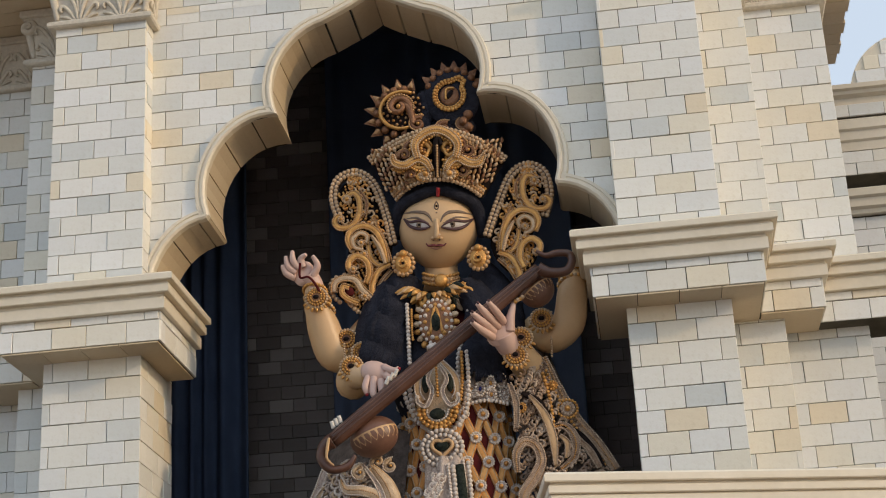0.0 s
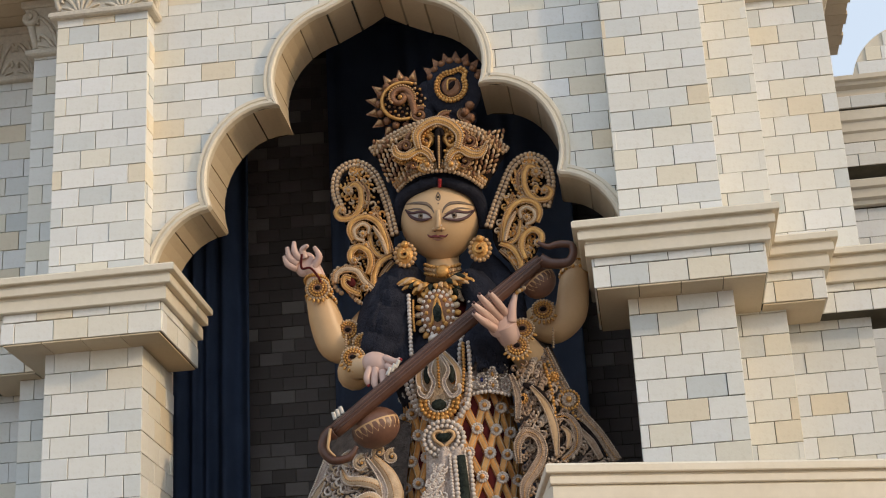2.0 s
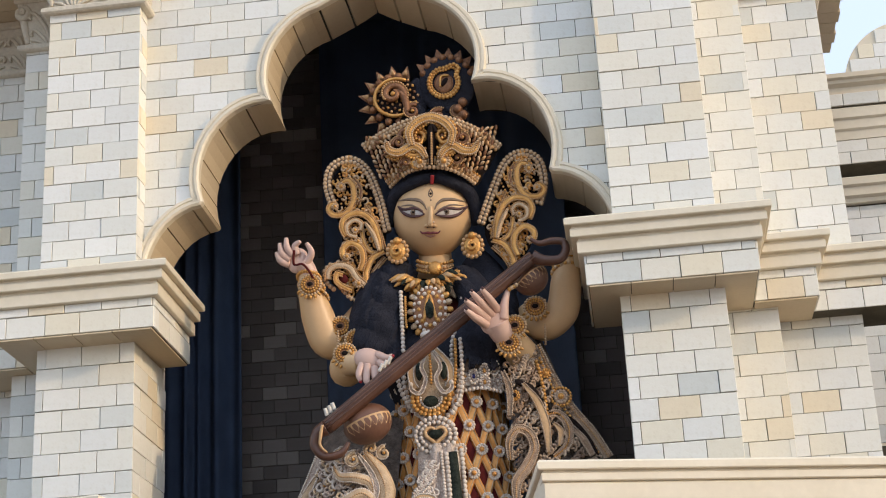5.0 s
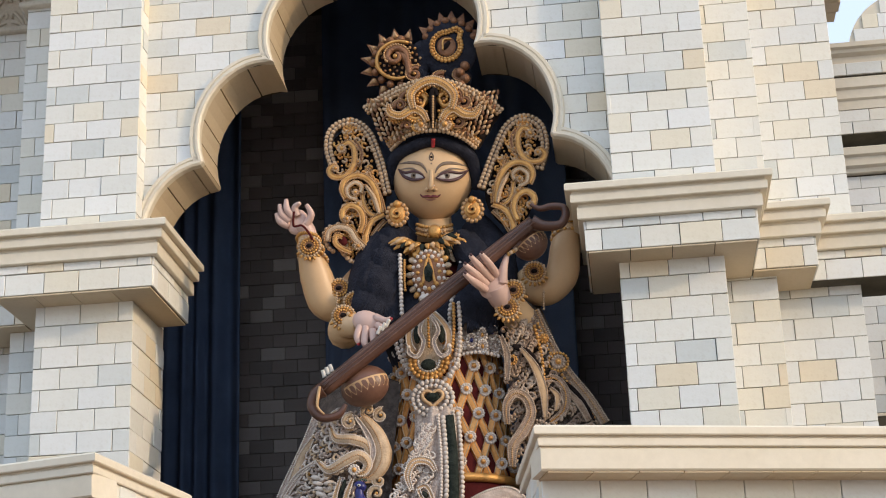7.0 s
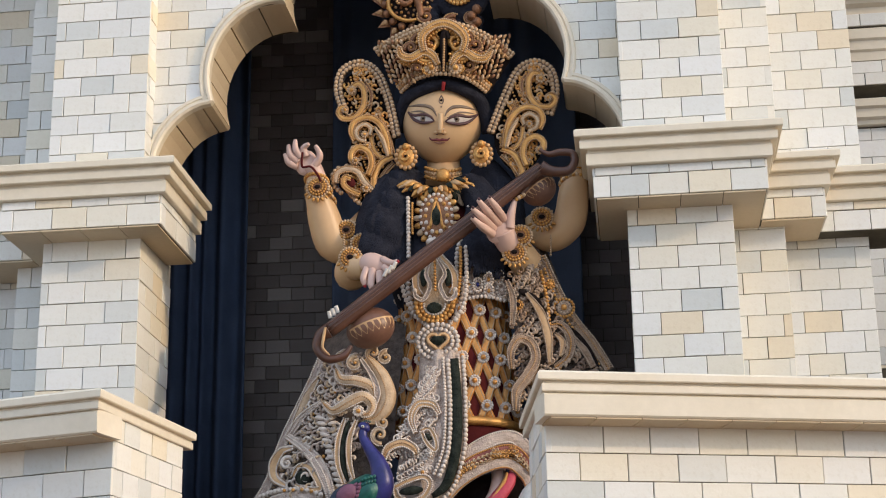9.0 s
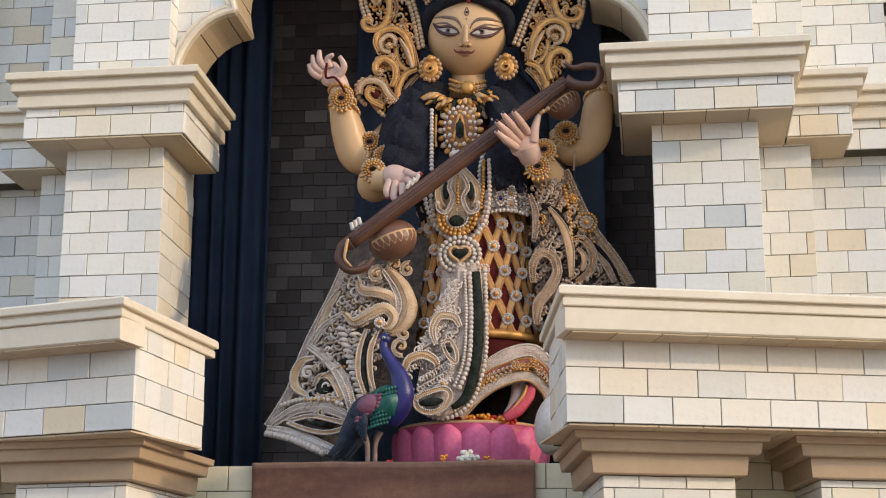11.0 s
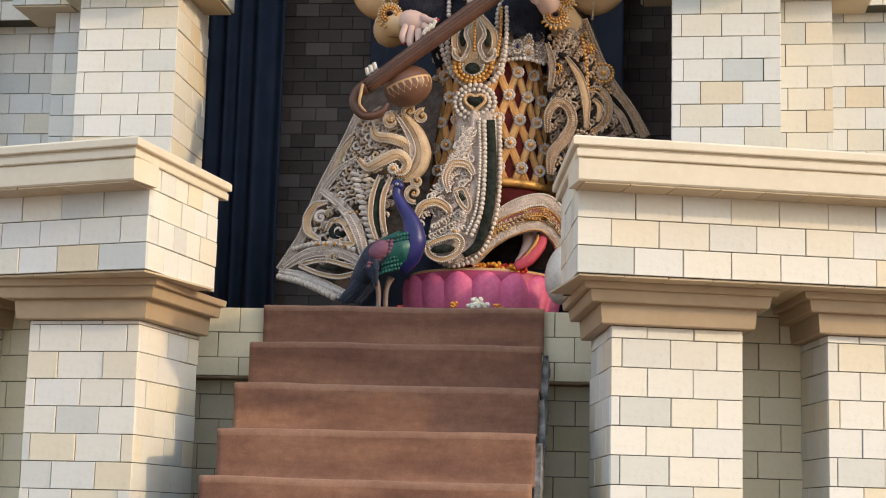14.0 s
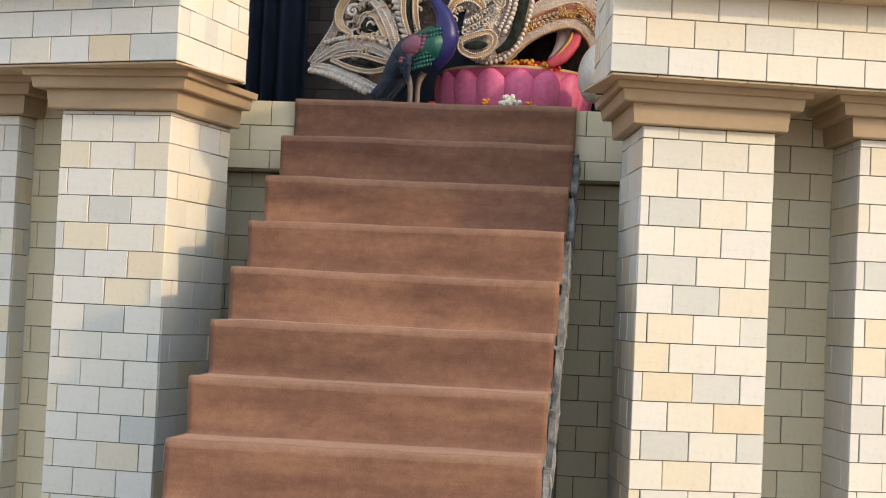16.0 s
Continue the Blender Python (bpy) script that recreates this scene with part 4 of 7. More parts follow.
        for k in range(26):
            u, ph = (k * 0.618) % 1 - 0.5, 2.4 * k
            wave = [p + Vector((u * width * (0.6 + 0.5 * i / len(line)) + 0.009 * math.sin(i * 1.1 + ph), -0.03 * math.cos(3.1 * u) + 0.012 * math.cos(i * 1.1 + ph), 0.0)) for i, p in enumerate(line)]
            s.tube(wave[: len(wave) - k % 4], [0.011, 0.013, 0.010, 0.005], HAIR, 5, raw=True)
    # neck, torso in dark velvet
    s.tube([(-0.574, 7.700, 3.002), (-0.575, 7.700, 2.895), (-0.574, 7.680, 2.782)], [0.080, 0.084, 0.115], SKIN, 14)
    s.ball((-0.593, 7.680, 2.487), (0.27, 0.17, 0.25), MAROON, 20, 14)
    s.ball((-0.588, 7.620, 2.309), (0.25, 0.19, 0.30), HAIR, 18, 12)
    s.tube([(-0.956, 7.740, 2.708), (-0.779, 7.700, 2.743), (-0.583, 7.680, 2.702), (-0.383, 7.700, 2.717), (-0.204, 7.740, 2.659)], [0.07, 0.085, 0.09, 0.085, 0.07], HAIR, 12)
    # choker and collar
    for k, y in enumerate((398, 406, 414)):
        s.beads([Vector((-0.655, 7.580, 2.862)) - Vector((0, 0, 0.023 * k)), Vector((-0.613, 7.535, 2.831)) - Vector((0, 0, 0.023 * k)), Vector((-0.562, 7.520, 2.816)) - Vector((0, 0, 0.023 * k)), Vector((-0.513, 7.535, 2.824)) - Vector((0, 0, 0.023 * k)), Vector((-0.476, 7.580, 2.850)) - Vector((0, 0, 0.023 * k))], 0.010, (GOLD, DUSK, GOLD)[k])
    s.ball((-0.564, 7.500, 2.791), (0.034, 0.02, 0.034), GOLD, 10, 6)
    for row, (n, rx, rz, drop) in enumerate(((17, 0.135, 0.060, 0.0), (21, 0.172, 0.085, -0.006))):
        for k in range(n):
            a = radians(188 + 164 * k / (n - 1))
            c = Vector((-0.562, 7.500, 2.749))
            s.ball(c + Vector((rx * math.cos(a), 0.05 * abs(math.cos(a)) - 0.008 * (1 - row), rz * math.sin(a) + drop)), (0.015, 0.010, 0.040), (GOLD, GREEN, TAN)[(k + row) % 3], 8, 5, (0, 90 - math.degrees(a) + 8 * math.sin(k * 3.7), 0))
    for side, a, b in ((-1, (-0.726, 7.520, 2.720), (-0.763, 7.540, 2.686)), (1, (-0.440, 7.520, 2.725), (-0.387, 7.540, 2.705))):
        s.scroll(a, 0.045, 1.2, 90, side, GOLD, 0.013, GOLD)
        s.ball(b, (0.05, 0.02, 0.025), GOLD, 8, 5, (0, 25 * side, 0))
    # gold leaf ruff below the choker
    neck = Vector((-0.603, 7.470, 2.744))
    for row in range(2):
        for k in range(15):
            a = radians(188 + 164 * (k + 0.5 * row) / 14.5)
            p = neck + Vector((0.070 * math.cos(a), 0.02, 0.030 * math.sin(a)))
            q = neck + Vector(((0.185 - 0.03 * row) * math.cos(a), -0.025 - 0.015 * row, (0.070 - 0.014 * row) * math.sin(a) - 0.012 + 0.010 * math.sin(k * 2.7)))
            s.tube([p, p.lerp(q, 0.55) + Vector((0, -0.018, 0.008)), q], [0.010, 0.017, 0.003], (GOLD, OCHRE, GOLD, GREEN)[(k + row) % 4], 6, flat=0.5)
    # breast pendant: rings of gold leaves and pearls round a dark stone
    c = Vector((-0.594, 7.440, 2.556))
    for k in range(22):
        a = 2 * math.pi * k / 22
        s.ball(c + Vector((0.092 * math.cos(a), 0.012, 0.134 * math.sin(a))), (0.0165, 0.010, 0.022), (GOLD, TAN)[k % 2], 7, 5, (0, 90 - math.degrees(a), 0))
        s.ball(c + Vector((0.075 * math.cos(a), -0.004, 0.112 * math.sin(a))), 0.0105, PEARL, 6, 4)
    for k in range(16):
        a = 2 * math.pi * k / 16
        s.ball(c + Vector((0.052 * math.cos(a), -0.012, 0.084 * math.sin(a))), 0.012, (GOLD, PEARL)[k % 2], 6, 4)
    s.ball(c, (0.085, 0.02, 0.118), BRONZE, 16, 8)
    s.ball(c + Vector((0, -0.018, 0)), (0.026, 0.012, 0.052), GREEN, 10, 6)
    s.tube([c + Vector((-0.03, -0.015, -0.06)), c + Vector((0, -0.02, 0.07)), c + Vector((0.03, -0.015, -0.06))], 0.008, GOLD, 6)
    # strings of pearls
    for pts in (((-0.745, 7.500, 2.671), (-0.760, 7.460, 2.470), (-0.728, 7.440, 2.348), (-0.731, 7.420, 2.174), (-0.672, 7.410, 2.036), (-0.601, 7.400, 1.996), (-0.526, 7.410, 2.027), (-0.474, 7.420, 2.159), (-0.474, 7.440, 2.332), (-0.447, 7.460, 2.450), (-0.401, 7.500, 2.648)),):
        s.beads(pts, 0.0135, PEARL)
        s.beads([Vector(p) + Vector((0.028 if Vector(p).x < s.base.x - 0.19 else -0.026, -0.004, 0.02)) for p in pts], 0.0125, (PEARL))
    s.beads([(-0.686, 7.400, 2.166), (-0.656, 7.390, 2.065), (-0.598, 7.385, 2.025), (-0.536, 7.390, 2.066), (-0.502, 7.400, 2.169)], 0.017, GOLD)
    s.beads([(-0.731, 7.440, 2.656), (-0.729, 7.420, 2.523), (-0.727, 7.400, 2.347)], 0.0115, PEARL, 1.8)
    s.beads([(-0.710, 7.440, 2.629), (-0.710, 7.420, 2.523), (-0.706, 7.410, 2.457)], 0.007, GOLD, 1.8)
    s.beads([(-0.453, 7.400, 2.382), (-0.452, 7.385, 2.251), (-0.463, 7.380, 2.112), (-0.509, 7.375, 2.016)], 0.0125, PEARL, 1.75)
    s.beads([(-0.479, 7.400, 2.382), (-0.481, 7.380, 2.250), (-0.495, 7.375, 2.133)], 0.0095, GOLD, 1.8)
    # waist ornament: two white horns round dark stones, over a half ring of gold beads
    s.ball((-0.605, 7.430, 2.191), (0.110, 0.03, 0.150), TAN, 16, 8)
    for horn, back, stone in (([(-0.611, 7.370, 2.326), (-0.641, 7.370, 2.252), (-0.624, 7.365, 2.189), (-0.653, 7.365, 2.123), (-0.691, 7.365, 2.138), (-0.696, 7.365, 2.168)], [(-0.628, 7.385, 2.342), (-0.685, 7.385, 2.268), (-0.693, 7.385, 2.196), (-0.671, 7.385, 2.151)], (-0.655, 7.380, 2.233)), ([(-0.590, 7.370, 2.325), (-0.553, 7.370, 2.249), (-0.576, 7.365, 2.187), (-0.547, 7.365, 2.121), (-0.507, 7.365, 2.133), (-0.505, 7.365, 2.166)], [(-0.575, 7.385, 2.341), (-0.516, 7.385, 2.264), (-0.506, 7.385, 2.192), (-0.527, 7.385, 2.148)], (-0.540, 7.380, 2.230))):
        braid(horn, [0.005, 0.009, 0.009, 0.009, 0.006], ZARI, PEARL, 0.0045)
        braid(back, [0.010, 0.015, 0.012], OCHRE, PEARL, 0.0055)
        s.ball(stone, (0.017, 0.012, 0.045), GREEN, 10, 6, (0, 0, 0))
        s.ball(horn[-1], 0.012, PEARL, 8, 5)
    s.beads([(-0.600, 7.360, 2.317), (-0.599, 7.355, 2.246), (-0.599, 7.355, 2.158)], 0.008, GOLD)
    s.ball((-0.606, 7.370, 2.082), (0.036, 0.018, 0.028), GREEN, 10, 6)
    for r, size, mat in ((0.050, 0.007, PEARL), (0.066, 0.0115, GOLD), (0.087, 0.0125, GOLD)):
        c = Vector((-0.604, 7.375, 2.097))
        s.beads([c + Vector((r * math.cos(a), 0, 0.92 * r * math.sin(a))) for a in (radians(172 + 196 * k / 24) for k in range(25))], size, mat, 1.75, True)
    # rounded buckle of pearls round a dark stone
    h = Vector((-0.590, 7.365, 1.917))
    s.ball(h + Vector((0, 0.022, 0.0)), (0.095, 0.02, 0.086), ZARI, 18, 8)
    ring(h, 0.093, 0.084, 0.0125, PEARL)
    ring(h + Vector((0, -0.006, 0)), 0.068, 0.060, 0.0115, PEARL)
    heart = [h + Vector((0.0030 * 16 * math.sin(a) ** 3, -0.012, 0.0028 * (13 * math.cos(a) - 5 * math.cos(2 * a) - 2 * math.cos(3 * a) - math.cos(4 * a)))) for a in (2 * math.pi * k / 40 for k in range(41))]
    s.tube(heart, [0.009, 0.009], OCHRE, 6, raw=True)
    s.ball(h + Vector((0, -0.012, 0.004)), (0.036, 0.014, 0.024), GREEN, 6, 4)
    # skirt: maroon cloth under a lattice of ribbons with rosettes
    top, low = Vector((-0.537, 7.660, 2.200)), Vector((-0.528, 7.660, 1.561))

    def skirt(a, t, out=0.0):
        c = top.lerp(low, t)
        hw, hd = 0.235 + 0.05 * t + out, 0.22 + 0.04 * t + out
        return Vector((c.x + hw * math.sin(a), c.y - hd * math.cos(a), c.z))

    v = [skirt(2 * math.pi * j / 40, i / 8 * 1.35 - 0.15) for i in range(9) for j in range(40)]
    s.add(v, [(i * 40 + j, i * 40 + (j + 1) % 40, (i + 1) * 40 + (j + 1) % 40, (i + 1) * 40 + j) for i in range(8) for j in range(40)], MAROON)
    rows, stepa = 5.5, 0.36
    for k in range(-5, 6):
        for hand in (-1, 1):
            line = [skirt(k * stepa + hand * (t * rows) * stepa / 2, t, 0.008) for t in (i / 22 for i in range(23))]
            s.tube([p for p in line if p.y < 7.72], [0.0205, 0.0205], ORANGE, 6, raw=True, flat=0.35)
            for off in (-0.013, 0.013):
                s.tube([p + Vector((off, -0.005, 0)) for p in line if p.y < 7.72], [0.0026, 0.0026], TAN, 5, raw=True)
    for r in range(6):
        for k in range(-5, 6):
            a, t = (k + 0.5 * (r % 2)) * stepa, (r + 0.0) / rows
            if t <= 1.02 and abs(a) < 1.5:
                s.rosette(skirt(a, t, 0.026), 0.028, PEARL, ORANGE, 12)
    s.tube([skirt(a, 1.02, 0.012) for a in (radians(d) for d in range(-95, 96, 10))], 0.022, GOLD, 6, raw=True)
    # sash down the front: white beaded paisleys and a dark green stripe, ending in a curl
    s.sheet([(-0.678, 7.400, 1.876), (-0.691, 7.370, 1.627), (-0.752, 7.360, 1.467), (-0.787, 7.360, 1.284), (-0.731, 7.370, 1.160)], [(-0.466, 7.400, 1.872), (-0.466, 7.370, 1.623), (-0.471, 7.360, 1.410), (-0.519, 7.360, 1.215), (-0.628, 7.370, 1.148)], 0.05, ZARI, 22, 16)
    for edge in (((-0.475, 7.370, 1.838), (-0.467, 7.340, 1.616), (-0.475, 7.330, 1.404), (-0.527, 7.330, 1.236), (-0.625, 7.340, 1.154), (-0.729, 7.350, 1.165), (-0.790, 7.360, 1.258)), ((-0.544, 7.340, 1.818), (-0.534, 7.310, 1.611), (-0.545, 7.300, 1.399), (-0.591, 7.300, 1.271))):
        s.beads(edge, 0.0125, PEARL, 1.75)
        s.beads([Vector(p) + Vector((-0.023, -0.004, 0.010)) for p in edge], 0.0085, PEARL, 1.8)
    s.tube([(-0.515, 7.345, 1.827), (-0.504, 7.315, 1.612), (-0.512, 7.305, 1.400), (-0.556, 7.310, 1.246), (-0.623, 7.320, 1.192)], [0.020, 0.024, 0.024, 0.022, 0.012], GREEN, 8, flat=0.5)
    braid([(-0.585, 7.300, 1.562), (-0.616, 7.300, 1.607), (-0.681, 7.300, 1.609), (-0.712, 7.300, 1.546), (-0.693, 7.300, 1.475)], [0.010, 0.018, 0.019, 0.016, 0.008], OCHRE, PEARL, 0.0065, PEARL)
    braid([(-0.667, 7.295, 1.486), (-0.628, 7.295, 1.494), (-0.600, 7.295, 1.436), (-0.605, 7.295, 1.394), (-0.641, 7.295, 1.426), (-0.667, 7.295, 1.486)], 0.008, OCHRE, PEARL, 0.005)
    s.ball((-0.639, 7.295, 1.457), (0.022, 0.010, 0.014), GREEN, 10, 6, (0, 35, 0))
    braid([(-0.836, 7.290, 1.363), (-0.816, 7.290, 1.410), (-0.754, 7.290, 1.432), (-0.703, 7.290, 1.408), (-0.687, 7.290, 1.379)], [0.012, 0.018, 0.020, 0.018, 0.010], OCHRE, PEARL, 0.0065, DUSK)
    braid([(-0.785, 7.280, 1.229), (-0.734, 7.280, 1.254), (-0.658, 7.280, 1.273), (-0.627, 7.280, 1.242), (-0.655, 7.280, 1.186), (-0.721, 7.280, 1.164), (-0.775, 7.280, 1.188), (-0.785, 7.280, 1.229)], 0.011, OCHRE, PEARL, 0.0065)
    s.ball((-0.713, 7.275, 1.212), (0.056, 0.012, 0.020), GREEN, 12, 6, (0, -6, 0))
    s.rosette((-0.663, 7.285, 1.295), 0.022, PEARL, GOLD, 9)
    s.rosette((-0.628, 7.290, 1.378), 0.018, PEARL, PEARL, 8)
    for k in range(150):
        a, b = (k * 0.618) % 1 - 0.5, (k * 0.377) % 1
        p = Vector((-0.613, 7.325, 1.783)).lerp(Vector((-0.745, 7.305, 1.274)), b)
        p.x += a * (0.05 + 0.19 * b)
        curl(p, 0.012 + 0.008 * ((k * 0.29) % 1), 1 if k % 2 else -1, (PEARL, ZARI, PEARL)[k % 3], 0.0045, 6.28 * b)
    for k in range(70):
        a, b = (k * 0.618) % 1 - 0.5, (k * 0.755) % 1
        p = Vector((-0.613, 7.322, 1.782)).lerp(Vector((-0.744, 7.300, 1.273)), b)
        p.x += a * (0.05 + 0.20 * b)
        s.ball(p, 0.006, PEARL, 6, 4)
    # hem: silver and red bands gathered up over a dark opening, a foot and a red fold below
    braid([(-0.528, 7.360, 1.285), (-0.461, 7.360, 1.383), (-0.355, 7.370, 1.446), (-0.253, 7.400, 1.461), (-0.180, 7.440, 1.394)], 0.030, ZARI, PEARL, 0.007, None, 0.25)
    braid([(-0.559, 7.355, 1.218), (-0.476, 7.350, 1.322), (-0.355, 7.360, 1.382), (-0.251, 7.390, 1.396), (-0.176, 7.430, 1.308)], 0.027, HEM_RED, GOLD, 0.006, GOLD, 0.25)
    braid([(-0.594, 7.345, 1.160), (-0.496, 7.340, 1.258), (-0.381, 7.350, 1.323), (-0.277, 7.380, 1.342), (-0.202, 7.420, 1.286), (-0.177, 7.430, 1.220)], 0.026, ZARI, GOLD, 0.005, None, 0.25)
    for k in range(70):
        a, b = (k * 0.618) % 1 - 0.5, (k * 0.755) % 1
        line = [(-0.547, 7.335, 1.219), (-0.475, 7.328, 1.318), (-0.354, 7.338, 1.378), (-0.250, 7.368, 1.392), (-0.181, 7.410, 1.310)]
        n = b * 3.99
        p = Vector(line[int(n)]).lerp(Vector(line[int(n) + 1]), n - int(n))
        curl(p + Vector((0, 0, a * 0.04)), 0.008, 1 if k % 2 else -1, (GOLD, TAN)[k % 2], 0.0035, 6.28 * a)
    # the shade inside the opening is put in as a black sheet
    s.sheet([(-0.495, 7.520, 1.307), (-0.529, 7.520, 1.242), (-0.548, 7.520, 1.163)], [(-0.181, 7.520, 1.329), (-0.174, 7.520, 1.250), (-0.170, 7.520, 1.158)], 0.02, INK, 6, 6)
    s.tube([(-0.330, 7.470, 1.333), (-0.334, 7.440, 1.265), (-0.350, 7.420, 1.205), (-0.364, 7.400, 1.168)], [0.034, 0.030, 0.030, 0.034], PALE, 9)
    s.tube([(-0.258, 7.420, 1.323), (-0.281, 7.400, 1.258), (-0.332, 7.380, 1.188), (-0.389, 7.370, 1.148)], [0.010, 0.030, 0.032, 0.018], RED_CLOTH, 8, flat=0.5)
    s.tube([(-0.288, 7.400, 1.304), (-0.304, 7.385, 1.255), (-0.358, 7.370, 1.181)], [0.006, 0.010, 0.006], GOLD, 6)
    # cloak: silvery at one side, tawny at the other, covered with scrolls and beads
    s.sheet([(-1.109, 7.750, 2.176), (-1.250, 7.700, 1.822), (-1.383, 7.640, 1.450), (-1.521, 7.580, 1.130)], [(-0.749, 7.520, 2.047), (-0.795, 7.460, 1.649), (-0.841, 7.420, 1.321), (-1.116, 7.400, 1.009)], 0.09, GROUND_CLOTH, 30, 24)
    s.sheet([(-0.210, 7.600, 2.423), (-0.254, 7.520, 2.174), (-0.228, 7.460, 1.936), (-0.176, 7.440, 1.659), (-0.164, 7.440, 1.397)], [(-0.075, 7.720, 2.453), (-0.003, 7.700, 2.240), (0.078, 7.680, 2.003), (0.212, 7.640, 1.791), (0.334, 7.620, 1.484)], 0.07, GROUND_CLOTH, 28, 20)
    braid([(-1.147, 7.491, 1.909), (-1.197, 7.497, 1.787), (-1.256, 7.512, 1.668), (-1.310, 7.524, 1.563), (-1.354, 7.525, 1.455), (-1.397, 7.517, 1.320), (-1.451, 7.531, 1.229), (-1.508, 7.548, 1.147)], [0.016, 0.020, 0.020, 0.022], ZARI, PEARL, 0.0075)
    braid([(-1.167, 7.445, 1.774), (-1.218, 7.470, 1.699), (-1.261, 7.481, 1.612), (-1.288, 7.487, 1.560)], [0.010, 0.022, 0.018, 0.008], TAN, PEARL, 0.006)
    braid([(-1.139, 7.381, 1.648), (-1.223, 7.445, 1.612), (-1.281, 7.478, 1.553), (-1.309, 7.490, 1.512)], [0.012, 0.018, 0.016], ZARI, PEARL, 0.007, PEARL)
    braid([(-1.308, 7.487, 1.517), (-1.188, 7.366, 1.417), (-1.114, 7.319, 1.307), (-1.073, 7.306, 1.180)], [0.016, 0.026, 0.028, 0.018], ZARI, PEARL, 0.0075, PEARL)
    # rolled folds at the hip
    braid([(-1.061, 7.340, 1.793), (-1.036, 7.316, 1.741), (-0.965, 7.299, 1.728), (-0.897, 7.316, 1.704), (-0.884, 7.320, 1.651), (-0.914, 7.310, 1.628)], [0.012, 0.022, 0.024, 0.022, 0.012], TAN, PEARL, 0.007, DUSK, 0.6)
    braid([(-1.118, 7.344, 1.634), (-1.070, 7.309, 1.594), (-0.997, 7.290, 1.625), (-0.933, 7.295, 1.652), (-0.892, 7.307, 1.617), (-0.907, 7.302, 1.574), (-0.942, 7.294, 1.567)], [0.010, 0.022, 0.026, 0.024, 0.018, 0.010], TAN, PEARL, 0.007, DUSK, 0.6)
    braid([(-0.914, 7.319, 1.839), (-0.857, 7.330, 1.760), (-0.827, 7.330, 1.668), (-0.842, 7.330, 1.600), (-0.889, 7.328, 1.552), (-0.934, 7.316, 1.556)], [0.014, 0.034, 0.040, 0.036, 0.024, 0.010], TAN, OCHRE, 0.006, DUSK, 0.6)
    braid([(-0.939, 7.291, 1.827), (-0.888, 7.308, 1.745), (-0.867, 7.310, 1.670), (-0.882, 7.310, 1.601)], [0.006, 0.012, 0.014, 0.006], ZARI, PEARL, 0.005)
    s.rosette((-0.949, 7.262, 1.579), 0.026, PEARL, GOLD, 11)
    for c, r, hand in (((-0.968, 7.309, 1.813), 0.036, 1), ((-0.888, 7.340, 1.865), 0.034, -1), ((-0.830, 7.340, 1.842), 0.032, 1), ((-1.034, 7.346, 1.848), 0.030, -1), ((-0.842, 7.330, 1.536), 0.030, 1), ((-0.856, 7.320, 1.476), 0.040, -1)):
        s.scroll(c, r, 1.2, 80 * hand, hand, TAN, 0.011, PEARL, GOLD)
    # rows of white petals
    for k in range(13):
        t = k / 12
        p = Vector((-1.112, 7.347, 1.571)).lerp(Vector((-1.013, 7.309, 1.247)), t)
        s.ball(p + Vector((-0.024, 0, 0)), (0.026, 0.010, 0.0115), PEARL, 8, 5, (0, 14, 0))
        s.ball(p + Vector((0.026, 0, 0)), (0.026, 0.010, 0.0115), PEARL, 8, 5, (0, -10, 0))
    s.tube([(-0.995, 7.299, 1.543), (-1.022, 7.300, 1.459), (-1.026, 7.299, 1.360), (-1.001, 7.300, 1.266)], [0.006, 0.016, 0.016, 0.006], GREEN, 7, flat=0.5)
    braid([(-1.015, 7.296, 1.553), (-1.045, 7.298, 1.459), (-1.049, 7.296, 1.354), (-1.019, 7.294, 1.255)], [0.006, 0.011, 0.011, 0.006], OCHRE, PEARL, 0.0055)
    braid([(-0.963, 7.296, 1.541), (-0.993, 7.294, 1.458), (-0.994, 7.294, 1.358), (-0.975, 7.297, 1.275)], [0.006, 0.012, 0.012, 0.006], OCHRE, PEARL, 0.0055)
    # lower lobe: a paisley with a dark stone, and a hem with an eye
    braid([(-1.277, 7.436, 1.453), (-1.339, 7.486, 1.447), (-1.377, 7.500, 1.391), (-1.365, 7.468, 1.321), (-1.300, 7.409, 1.273)], [0.008, 0.020, 0.022, 0.020, 0.010], OCHRE, PEARL, 0.0075)
    s.scroll((-1.302, 7.437, 1.381), 0.034, 1.2, 20, 1, PEARL, 0.011, None, PEARL)
    s.ball((-1.213, 7.358, 1.297), (0.040, 0.014, 0.034), GREEN, 12, 7, (0, 20, 0))
    braid([(-1.267, 7.395, 1.312), (-1.240, 7.385, 1.355), (-1.187, 7.350, 1.345), (-1.145, 7.323, 1.282), (-1.133, 7.316, 1.239), (-1.194, 7.341, 1.245), (-1.253, 7.378, 1.272)], [0.008, 0.014, 0.014, 0.012, 0.008], OCHRE, PEARL, 0.006)
    s.beads([(-1.436, 7.491, 1.241), (-1.345, 7.428, 1.253), (-1.221, 7.345, 1.243), (-1.125, 7.303, 1.211)], 0.013, PEARL)
    s.beads([(-1.305, 7.382, 1.248), (-1.212, 7.322, 1.239), (-1.155, 7.295, 1.223)], 0.009, GOLD, 6.0)
    braid([(-1.479, 7.504, 1.153), (-1.352, 7.430, 1.209), (-1.198, 7.338, 1.203), (-1.077, 7.301, 1.143)], [0.016, 0.026, 0.028, 0.018], ZARI, PEARL, 0.007, PEARL)
